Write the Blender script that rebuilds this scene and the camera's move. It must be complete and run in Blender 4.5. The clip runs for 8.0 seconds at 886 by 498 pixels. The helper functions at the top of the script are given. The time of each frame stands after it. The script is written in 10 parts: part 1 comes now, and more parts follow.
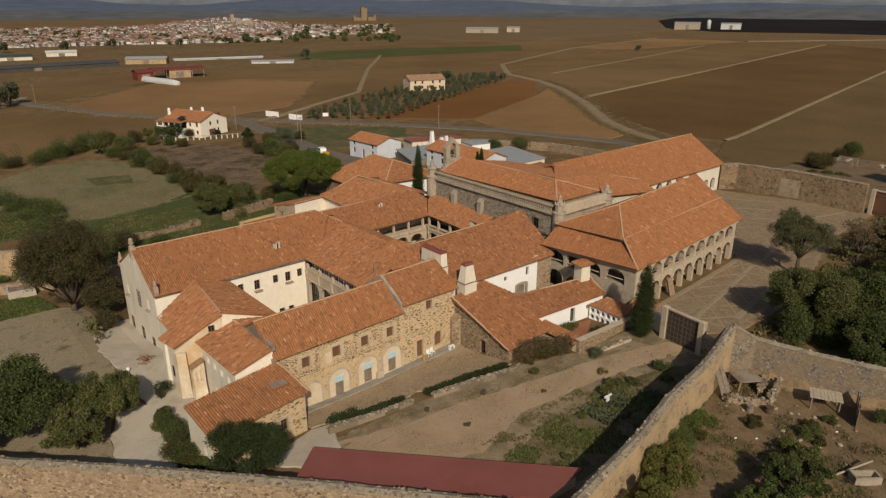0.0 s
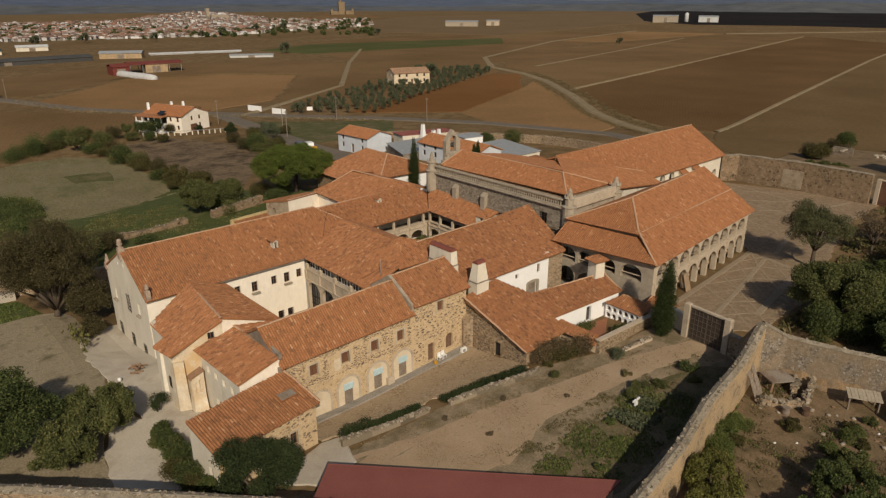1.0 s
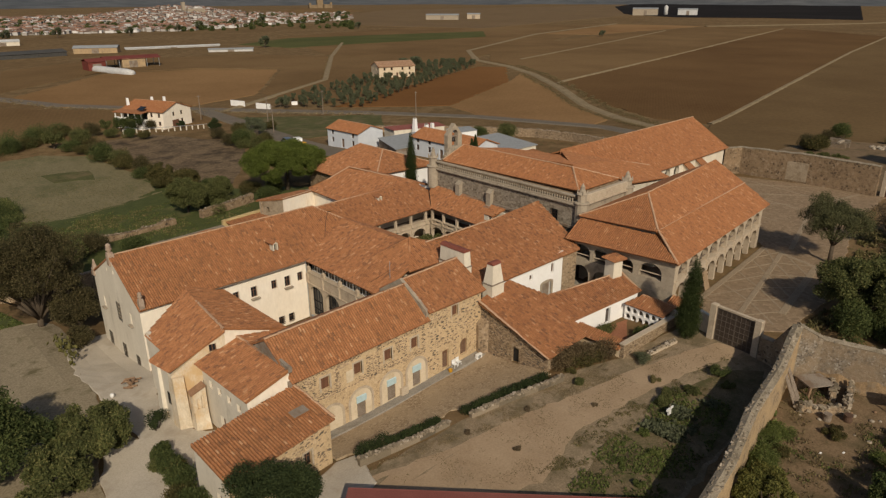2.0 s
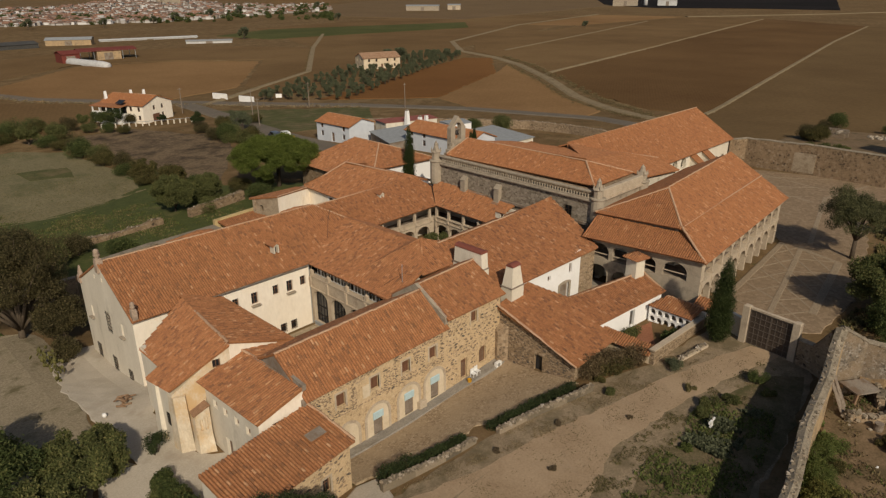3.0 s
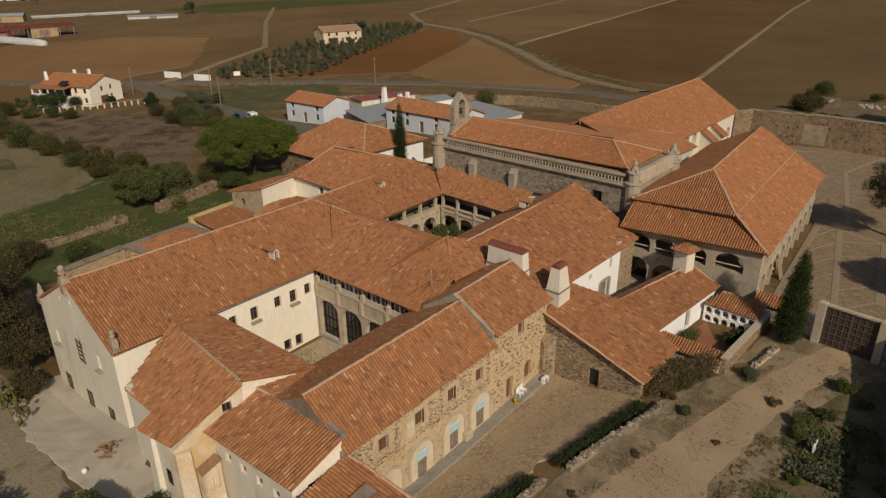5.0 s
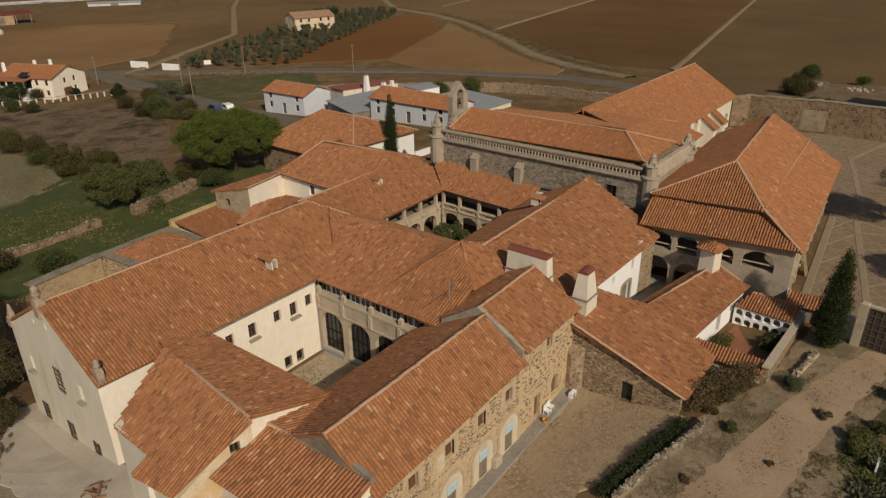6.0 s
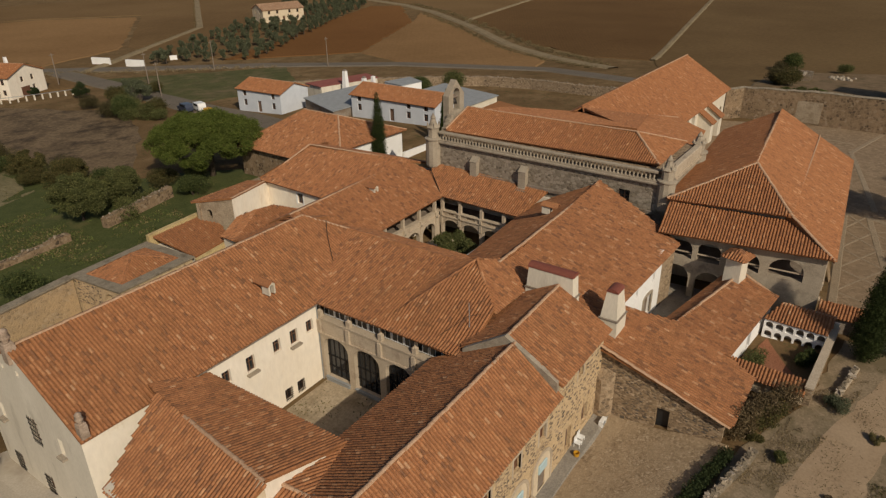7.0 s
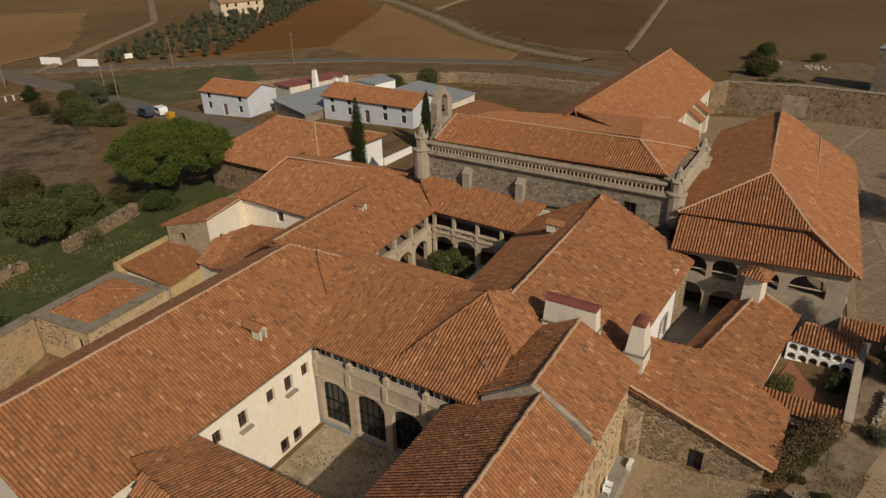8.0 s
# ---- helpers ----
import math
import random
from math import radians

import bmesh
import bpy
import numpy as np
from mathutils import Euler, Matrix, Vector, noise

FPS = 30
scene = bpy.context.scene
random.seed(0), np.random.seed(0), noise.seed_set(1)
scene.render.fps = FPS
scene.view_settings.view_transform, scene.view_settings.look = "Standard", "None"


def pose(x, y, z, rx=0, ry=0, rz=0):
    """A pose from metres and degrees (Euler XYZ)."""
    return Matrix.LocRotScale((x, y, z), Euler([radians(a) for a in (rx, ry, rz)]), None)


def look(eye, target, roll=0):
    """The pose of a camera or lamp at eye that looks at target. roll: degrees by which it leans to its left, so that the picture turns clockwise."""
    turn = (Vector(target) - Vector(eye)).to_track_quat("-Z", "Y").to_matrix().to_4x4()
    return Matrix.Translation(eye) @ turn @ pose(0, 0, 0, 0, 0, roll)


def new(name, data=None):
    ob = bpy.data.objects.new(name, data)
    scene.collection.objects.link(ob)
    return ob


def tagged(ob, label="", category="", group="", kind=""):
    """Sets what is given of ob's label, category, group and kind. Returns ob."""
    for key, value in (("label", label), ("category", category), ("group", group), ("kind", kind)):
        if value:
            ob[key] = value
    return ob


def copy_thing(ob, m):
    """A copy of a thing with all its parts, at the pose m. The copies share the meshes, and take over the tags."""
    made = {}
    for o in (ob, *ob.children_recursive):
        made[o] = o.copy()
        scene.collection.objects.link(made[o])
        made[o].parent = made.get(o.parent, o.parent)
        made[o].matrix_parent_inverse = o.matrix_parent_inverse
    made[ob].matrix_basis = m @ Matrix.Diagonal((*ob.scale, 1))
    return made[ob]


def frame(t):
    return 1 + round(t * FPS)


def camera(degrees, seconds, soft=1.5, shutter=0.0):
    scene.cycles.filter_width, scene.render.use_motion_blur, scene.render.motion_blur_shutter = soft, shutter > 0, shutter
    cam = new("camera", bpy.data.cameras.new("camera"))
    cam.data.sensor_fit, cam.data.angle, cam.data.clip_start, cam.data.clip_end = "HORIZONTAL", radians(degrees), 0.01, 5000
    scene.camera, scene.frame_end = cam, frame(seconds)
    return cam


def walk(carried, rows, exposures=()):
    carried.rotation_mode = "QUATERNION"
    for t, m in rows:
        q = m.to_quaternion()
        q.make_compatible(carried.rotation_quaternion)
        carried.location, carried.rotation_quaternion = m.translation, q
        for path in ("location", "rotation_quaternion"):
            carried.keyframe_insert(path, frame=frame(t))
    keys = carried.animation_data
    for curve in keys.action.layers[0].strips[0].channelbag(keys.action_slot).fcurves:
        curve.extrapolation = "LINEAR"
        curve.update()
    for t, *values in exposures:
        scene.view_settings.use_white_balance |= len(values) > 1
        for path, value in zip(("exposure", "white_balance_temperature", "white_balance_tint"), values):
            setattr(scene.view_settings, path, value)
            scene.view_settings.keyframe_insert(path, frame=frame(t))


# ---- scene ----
cam = camera(66.4, 8.0, soft=1.3)
METRES, EYE, TILT, LEAN, TURN = 45.0, 35.0, -20.2, 0.0, -40.0
ROWS = [
    (0.0, 0.0, 0.0, 0.0, -0.0, 0.0, -0.0),
    (0.5, -0.0345, 0.042, 0.0018, -0.83, -0.21, 0.34),
    (1.0, -0.0713, 0.0875, 0.0067, -1.73, -0.45, 0.72),
    (1.5, -0.1048, 0.1307, 0.0131, -2.54, -0.67, 1.09),
    (3.0, -0.2052, 0.2804, 0.0409, -5.04, -1.64, 2.04),
    (3.5, -0.2359, 0.3316, 0.0508, -5.86, -2.05, 2.41),
    (4.0, -0.2682, 0.3881, 0.0622, -6.83, -2.6, 2.83),
    (4.5, -0.2968, 0.4419, 0.0737, -7.8, -3.19, 3.26),
    (6.0, -0.3788, 0.6167, 0.1186, -11.35, -5.18, 4.76),
    (6.5, -0.4019, 0.6717, 0.1369, -12.6, -5.68, 5.27),
    (7.0, -0.423, 0.7309, 0.1617, -14.0, -6.26, 5.88),
    (7.5, -0.4384, 0.7853, 0.1898, -15.43, -6.86, 6.49),
    (8.0, -0.4506, 0.8445, 0.2239, -17.15, -7.64, 7.27),
]
walk(cam, [(t, pose(0, 0, EYE, TILT, LEAN, TURN) @ pose(METRES * x, METRES * y, METRES * z, 90 + pitch, roll, yaw)) for t, x, y, z, yaw, pitch, roll in ROWS], [(0.0, 0.08), (3.0, -0.01), (6.0, -0.08), (8.0, -0.08)])

# ---- light ----
SUN_AZ, SUN_EL = -119.5, 35.0
world = bpy.data.worlds.new("sky")
scene.world = world
world.use_nodes = True
wn = world.node_tree
sky = wn.nodes.new("ShaderNodeTexSky")
sky.sky_type = "NISHITA"
sky.sun_disc = False
sky.sun_elevation = radians(SUN_EL)
sky.sun_rotation = radians(90 - SUN_AZ)
sky.dust_density = 2.0
wn.links.new(sky.outputs[0], wn.nodes["Background"].inputs[0])
wn.nodes["Background"].inputs[1].default_value = 0.055
sun_data = bpy.data.lights.new("sun", "SUN")
sun_data.energy, sun_data.angle, sun_data.color = 3.3, radians(0.55), (1.0, 0.87, 0.68)
sun = new("sun", sun_data)
sun_way = Vector((math.cos(radians(SUN_AZ)) * math.cos(radians(SUN_EL)), math.sin(radians(SUN_AZ)) * math.cos(radians(SUN_EL)), math.sin(radians(SUN_EL))))
sun.matrix_world = look(sun_way * 150, (0, 0, 0))
scene.view_settings.exposure = 0.0

# ---- materials ----
def nodes_of(name):
    m = bpy.data.materials.new(name)
    m.use_nodes = True
    t = m.node_tree
    return m, t, t.nodes["Principled BSDF"]


def add(t, kind, **values):
    n = t.nodes.new(kind)
    for k, v in values.items():
        n.inputs[k].default_value = v
    return n


def position(t, scale=(1, 1, 1)):
    g = t.nodes.new("ShaderNodeNewGeometry")
    v = t.nodes.new("ShaderNodeVectorMath")
    v.operation = "MULTIPLY"
    v.inputs[1].default_value = scale
    t.links.new(g.outputs["Position"], v.inputs[0])
    return v.outputs[0]


def ramp(t, fac, stops):
    r = t.nodes.new("ShaderNodeValToRGB")
    e = r.color_ramp.elements
    while len(e) < len(stops):
        e.new(0.5)
    for el, (p, c) in zip(e, stops):
        el.position, el.color = p, (*c, 1)
    t.links.new(fac, r.inputs[0])
    return r.outputs[0]


def mixed(t, fac, a, b, mode="MIX"):
    m = t.nodes.new("ShaderNodeMix")
    m.data_type, m.blend_type = "RGBA", mode
    for sock, val in ((m.inputs[0], fac), (m.inputs[6], a), (m.inputs[7], b)):
        if isinstance(val, bpy.types.NodeSocket):
            t.links.new(val, sock)
        else:
            sock.default_value = val if isinstance(val, (int, float)) else (*val, 1)
    return m.outputs[2]


def noise_tex(t, vec, scale, detail=4.0, rough=0.6):
    n = add(t, "ShaderNodeTexNoise", Scale=scale, Detail=detail, Roughness=rough)
    t.links.new(vec, n.inputs["Vector"])
    return n.outputs["Fac"]


def bumped(t, bsdf, height, strength=0.4, distance=0.03):
    b = add(t, "ShaderNodeBump", Strength=strength, Distance=distance)
    t.links.new(height, b.inputs["Height"])
    t.links.new(b.outputs[0], bsdf.inputs["Normal"])


def blotchy(name, dark, light, scale=1.5, fine=14.0, rough=0.9, stain=None, stain_scale=0.35, stain_at=0.62, bump=0.4, stretch=(1, 1, 1), grit=0.45):
    """A rough surface with grain, blotches and, if given, stains."""
    m, t, b = nodes_of(name)
    p = position(t, stretch)
    col = ramp(t, noise_tex(t, p, scale), [(0.3, dark), (0.7, light)])
    grain = noise_tex(t, p, fine, 3.0)
    col = mixed(t, grit, col, ramp(t, grain, [(0.3, [c * 0.5 for c in dark]), (0.7, [min(1, c * 1.15) for c in light])]))
    if stain:
        s = noise_tex(t, p, stain_scale, 6.0, 0.7)
        col = mixed(t, ramp(t, s, [(stain_at - 0.07, (0, 0, 0)), (stain_at + 0.1, (0.8, 0.8, 0.8))]), col, stain)
    t.links.new(col, b.inputs["Base Color"])
    b.inputs["Roughness"].default_value = rough
    b.inputs["Specular IOR Level"].default_value = 0.12
    bumped(t, b, grain, bump)
    return m


def tile_material(name, tones, moss=(0.17, 0.085, 0.035)):
    """Fired clay: each tile has its own tone; lichen and soot lie in patches."""
    m, t, b = nodes_of(name)
    g = t.nodes.new("ShaderNodeNewGeometry")
    o = t.nodes.new("ShaderNodeObjectInfo")
    s = t.nodes.new("ShaderNodeMath")
    s.operation = "ADD"
    t.links.new(g.outputs["Random Per Island"], s.inputs[0])
    t.links.new(o.outputs["Random"], s.inputs[1])
    f = t.nodes.new("ShaderNodeMath")
    f.operation = "FRACT"
    t.links.new(s.outputs[0], f.inputs[0])
    p = position(t)
    col = ramp(t, f.outputs[0], tones)
    patch = noise_tex(t, p, 0.28, 5.0, 0.65)
    col = mixed(t, ramp(t, patch, [(0.54, (0, 0, 0)), (0.78, (0.4, 0.4, 0.4))]), col, moss)
    spot = noise_tex(t, p, 0.9, 6.0, 0.75)
    col = mixed(t, ramp(t, spot, [(0.57, (0, 0, 0)), (0.72, (0.62, 0.62, 0.62))]), col, [c * 0.5 for c in moss])
    grain = noise_tex(t, p, 7.0, 6.0, 0.75)
    col = mixed(t, 0.7, col, ramp(t, grain, [(0.32, (0.45, 0.43, 0.41)), (0.7, (1.45, 1.4, 1.35))]), "MULTIPLY")
    t.links.new(col, b.inputs["Base Color"])
    b.inputs["Roughness"].default_value = 0.85
    bumped(t, b, grain, 0.2, 0.012)
    return m


def stone_material(name, mortar, tones, scale=2.6, joint=0.06, bump=0.8, squash=1.0, wash=None, wash_amount=0.5):
    """Rubble or ashlar: stones of varied tone set in mortar, partly washed over."""
    m, t, b = nodes_of(name)
    p = position(t, (1, 1, squash))
    w = add(t, "ShaderNodeTexNoise", Scale=1.7, Detail=2.0)
    t.links.new(p, w.inputs["Vector"])
    warp = t.nodes.new("ShaderNodeVectorMath")
    warp.operation = "MULTIPLY_ADD"
    warp.inputs[1].default_value = (0.35, 0.35, 0.35)
    t.links.new(w.outputs["Color"], warp.inputs[0])
    t.links.new(p, warp.inputs[2])
    cells = add(t, "ShaderNodeTexVoronoi", Scale=scale)
    edges = add(t, "ShaderNodeTexVoronoi", Scale=scale)
    edges.feature = "DISTANCE_TO_EDGE"
    for n in (cells, edges):
        t.links.new(warp.outputs[0], n.inputs["Vector"])
    sep = t.nodes.new("ShaderNodeSeparateColor")
    t.links.new(cells.outputs["Color"], sep.inputs[0])
    col = ramp(t, sep.outputs[0], tones)
    in_stone = ramp(t, edges.outputs["Distance"], [(joint * 0.6, (0, 0, 0)), (joint * 1.6, (1, 1, 1))])
    grain = noise_tex(t, p, 11.0, 4.0)
    col = mixed(t, in_stone, mortar, col)
    if wash:
        lime = noise_tex(t, p, 0.55, 6.0, 0.72)
        col = mixed(t, ramp(t, lime, [(0.42, (wash_amount, wash_amount, wash_amount)), (0.62, (0, 0, 0))]), col, wash)
    col = mixed(t, 0.5, col, ramp(t, grain, [(0.3, (0.6, 0.6, 0.6)), (0.7, (1.2, 1.2, 1.2))]), "MULTIPLY")
    t.links.new(col, b.inputs["Base Color"])
    b.inputs["Roughness"].default_value = 0.93
    b.inputs["Specular IOR Level"].default_value = 0.15
    bumped(t, b, in_stone, bump, 0.04)
    return m


def island_tones(name, tones):
    """Loose pieces, each with a tone of its own."""
    m, t, b = nodes_of(name)
    g = t.nodes.new("ShaderNodeNewGeometry")
    o = t.nodes.new("ShaderNodeObjectInfo")
    s = t.nodes.new("ShaderNodeMath")
    s.operation = "ADD"
    t.links.new(g.outputs["Random Per Island"], s.inputs[0])
    t.links.new(o.outputs["Random"], s.inputs[1])
    f = t.nodes.new("ShaderNodeMath")
    f.operation = "FRACT"
    t.links.new(s.outputs[0], f.inputs[0])
    grain = noise_tex(t, position(t), 9.0, 3.0)
    col = mixed(t, 0.5, ramp(t, f.outputs[0], tones), ramp(t, grain, [(0.3, (0.65, 0.65, 0.65)), (0.7, (1.2, 1.2, 1.2))]), "MULTIPLY")
    t.links.new(col, b.inputs["Base Color"])
    b.inputs["Roughness"].default_value = 0.9
    bumped(t, b, grain, 0.4, 0.02)
    return m


def foliage(name, dark, light, yellow=None):
    m, t, b = nodes_of(name)
    g = t.nodes.new("ShaderNodeNewGeometry")
    stops = [(0.0, dark), (0.75, light)] + ([(1.0, yellow)] if yellow else [])
    col = ramp(t, g.outputs["Random Per Island"], stops)
    n = noise_tex(t, position(t), 0.5, 3.0)
    col = mixed(t, 0.5, col, ramp(t, n, [(0.3, (0.85, 0.85, 0.85)), (0.7, (1.75, 1.7, 1.5))]), "MULTIPLY")
    t.links.new(col, b.inputs["Base Color"])
    b.inputs["Roughness"].default_value = 0.75
    b.inputs["Specular IOR Level"].default_value = 0.12
    thin = t.nodes.new("ShaderNodeBsdfTranslucent")
    t.links.new(col, thin.inputs["Color"])
    both = t.nodes.new("ShaderNodeMixShader")
    both.inputs[0].default_value = 0.28
    t.links.new(b.outputs[0], both.inputs[1])
    t.links.new(thin.outputs[0], both.inputs[2])
    t.links.new(both.outputs[0], t.nodes["Material Output"].inputs["Surface"])
    return m


def plain(name, colour, rough=0.6, metal=0.0):
    m, t, b = nodes_of(name)
    g = noise_tex(t, position(t), 5.0, 4.0)
    col = mixed(t, 0.4, colour, ramp(t, g, [(0.3, [c * 0.7 for c in colour]), (0.7, [min(1, c * 1.2) for c in colour])]))
    t.links.new(col, b.inputs["Base Color"])
    b.inputs["Roughness"].default_value, b.inputs["Metallic"].default_value = rough, metal
    return m


OLD = [(0.0, (0.2, 0.093, 0.045)), (0.16, (0.298, 0.128, 0.054)), (0.5, (0.335, 0.145, 0.06)), (0.88, (0.362, 0.16, 0.067)), (0.97, (0.41, 0.2, 0.092)), (1.0, (0.48, 0.28, 0.155))]
NEW = [(0.0, (0.26, 0.11, 0.047)), (0.25, (0.32, 0.136, 0.054)), (0.92, (0.365, 0.157, 0.063)), (1.0, (0.47, 0.25, 0.125))]
M_TILE = tile_material("old_clay_tile", OLD)
M_TILE_NEW = tile_material("newer_clay_tile", NEW, moss=(0.24, 0.10, 0.045))
M_DECK = blotchy("clay_channel_tile", (0.25, 0.112, 0.05), (0.35, 0.16, 0.07), 2.0)
M_MORTAR = blotchy("ridge_mortar", (0.40, 0.23, 0.13), (0.54, 0.37, 0.25), 3.0)
M_FLASH = blotchy("grey_cement", (0.2, 0.17, 0.14), (0.33, 0.285, 0.235), 1.6, stain=(0.15, 0.1, 0.065), stain_scale=0.8, stain_at=0.52)
M_CREAM = blotchy("cream_limewash", (0.80, 0.71, 0.585), (0.86, 0.79, 0.68), 0.5, 3.0, stain=(0.63, 0.51, 0.37), stain_scale=0.55, stain_at=0.64, bump=0.05, stretch=(1, 1, 0.4), grit=0.15)
M_OCHRE = blotchy("ochre_limewash", (0.5, 0.41, 0.29), (0.72, 0.64, 0.51), 1.1, 9.0, stain=(0.55, 0.36, 0.17), stain_scale=0.5, stain_at=0.54, bump=0.2, stretch=(1, 1, 0.6), grit=0.2)
# stains are wear; the greyer base also paints shade on turned-away walls
M_GREYWALL = blotchy("weathered_and_shaded_limewash", (0.60, 0.54, 0.44), (0.72, 0.66, 0.55), 0.5, 9.0, stain=(0.42, 0.37, 0.29), stain_scale=0.6, stain_at=0.63, bump=0.2, stretch=(1, 1, 0.3), grit=0.15)
M_WHITE = blotchy("white_limewash", (0.78, 0.77, 0.75), (0.86, 0.85, 0.83), 0.5, 9.0, stain=(0.62, 0.58, 0.52), stain_scale=0.7, stain_at=0.7, bump=0.15, grit=0.15)
M_PALE = blotchy("pale_blue_limewash", (0.52, 0.55, 0.6), (0.62, 0.65, 0.69), 0.5, 9.0, stain=(0.5, 0.5, 0.5), stain_at=0.72, bump=0.15, grit=0.15)
RUBBLE = [(0.0, (0.07, 0.055, 0.042)), (0.3, (0.19, 0.135, 0.085)), (0.65, (0.30, 0.22, 0.135)), (1.0, (0.45, 0.36, 0.26))]
M_RUBBLE = stone_material("rubble_masonry", (0.56, 0.42, 0.26), [(0.0, (0.22, 0.15, 0.09)), (0.3, (0.4, 0.29, 0.17)), (0.7, (0.5, 0.375, 0.23)), (1.0, (0.6, 0.47, 0.32))], 3.4, 0.1, 0.7, wash=(0.60, 0.445, 0.27), wash_amount=0.75)
M_RUBBLE_SLATE = stone_material("slaty_rubble_masonry", (0.38, 0.28, 0.18), [(p_, tuple(c * 1.15 for c in c_)) for p_, c_ in RUBBLE], 4.2, 0.06, 0.9, 1.9, wash=(0.3, 0.22, 0.14), wash_amount=0.5)
M_RUBBLE_DARK = stone_material("tan_rubble_masonry", (0.35, 0.262, 0.178), [(p_, tuple(c * 1.08 for c in c_)) for p_, c_ in RUBBLE], 3.4, 0.07, 0.8, 1.3, wash=(0.37, 0.275, 0.18), wash_amount=0.6)
M_RUBBLE_BROWN = stone_material("brown_rubble_masonry", (0.25, 0.175, 0.11), [(p_, tuple(c * 0.72 for c in c_)) for p_, c_ in RUBBLE], 2.6, 0.07, 0.9, wash=(0.3, 0.21, 0.13), wash_amount=0.6)
M_RUBBLE_GREY = stone_material("grey_rubble_masonry", (0.2, 0.16, 0.115), [(0.0, (0.1, 0.085, 0.07)), (0.4, (0.19, 0.165, 0.135)), (0.8, (0.27, 0.24, 0.2)), (1.0, (0.36, 0.33, 0.285))], 5.4, 0.05, 0.7, wash=(0.27, 0.2, 0.13), wash_amount=0.75)
M_STONE = island_tones("field_stone", [(0.0, (0.09, 0.075, 0.06)), (0.35, (0.17, 0.125, 0.085)), (0.7, (0.28, 0.2, 0.125)), (1.0, (0.4, 0.3, 0.2))])
M_ASHLAR = stone_material("granite_ashlar", (0.27, 0.225, 0.165), [(0.0, (0.14, 0.115, 0.09)), (0.4, (0.25, 0.21, 0.165)), (1.0, (0.38, 0.325, 0.26))], 2.8, 0.06, 0.7, 1.3)
M_GRANITE = blotchy("carved_granite", (0.30, 0.25, 0.19), (0.42, 0.36, 0.28), 1.2, 16.0, stain=(0.17, 0.14, 0.11), stain_scale=0.8, stain_at=0.6)
M_GRANITE_LIGHT = blotchy("light_granite", (0.42, 0.34, 0.25), (0.55, 0.46, 0.35), 1.2, 16.0, stain=(0.26, 0.2, 0.15), stain_scale=0.8, stain_at=0.62)
M_GLASS = plain("dark_window_glass", (0.02, 0.022, 0.025), 0.12)
M_WOOD = plain("brown_painted_wood", (0.13, 0.065, 0.035), 0.6)
M_WOOD_GREY = blotchy("weathered_timber", (0.16, 0.12, 0.09), (0.3, 0.25, 0.2), 2.0)
M_IRON = plain("wrought_iron", (0.035, 0.03, 0.028), 0.55, 0.7)
M_AQUA = plain("pale_aqua_awning", (0.42, 0.55, 0.58), 0.7)
M_PVC = plain("white_plastic", (0.75, 0.75, 0.73), 0.4)
M_GREYMETAL = plain("galvanised_metal", (0.38, 0.4, 0.42), 0.45, 0.6)
M_FIBRO = blotchy("fibre_cement_sheet", (0.24, 0.255, 0.265), (0.34, 0.355, 0.365), 1.0)
M_REDROOF = blotchy("red_membrane_roof", (0.24, 0.08, 0.064), (0.31, 0.112, 0.09), 0.4, 20.0, 0.8, stain=(0.3, 0.12, 0.095), stain_scale=0.25, stain_at=0.66, bump=0.1)
M_CAP = plain("red_glazed_cap", (0.2, 0.06, 0.038), 0.7)


def ground_material():
    """Dry tan soil, sparse straw and weeds, at two scales."""
    m, t, b = nodes_of("dry_soil")
    p = position(t)
    big = noise_tex(t, p, 0.02, 5.0, 0.6)
    mid = noise_tex(t, p, 0.22, 6.0, 0.65)
    fine = noise_tex(t, p, 4.0, 4.0, 0.7)
    col = ramp(t, mid, [(0.28, (0.105, 0.07, 0.035)), (0.5, (0.17, 0.113, 0.058)), (0.72, (0.235, 0.163, 0.09))])
    col = mixed(t, ramp(t, big, [(0.45, (0, 0, 0)), (0.62, (0.6, 0.6, 0.6))]), col, (0.135, 0.085, 0.042))
    weeds = noise_tex(t, p, 0.9, 5.0, 0.7)
    col = mixed(t, ramp(t, weeds, [(0.56, (0, 0, 0)), (0.66, (0.7, 0.7, 0.7))]), col, (0.065, 0.07, 0.026))
    col = mixed(t, 0.5, col, ramp(t, fine, [(0.3, (0.65, 0.65, 0.65)), (0.7, (1.25, 1.25, 1.25))]), "MULTIPLY")
    t.links.new(col, b.inputs["Base Color"])
    b.inputs["Roughness"].default_value = 0.95
    b.inputs["Specular IOR Level"].default_value = 0.02
    bumped(t, b, fine, 0.6, 0.05)
    return m


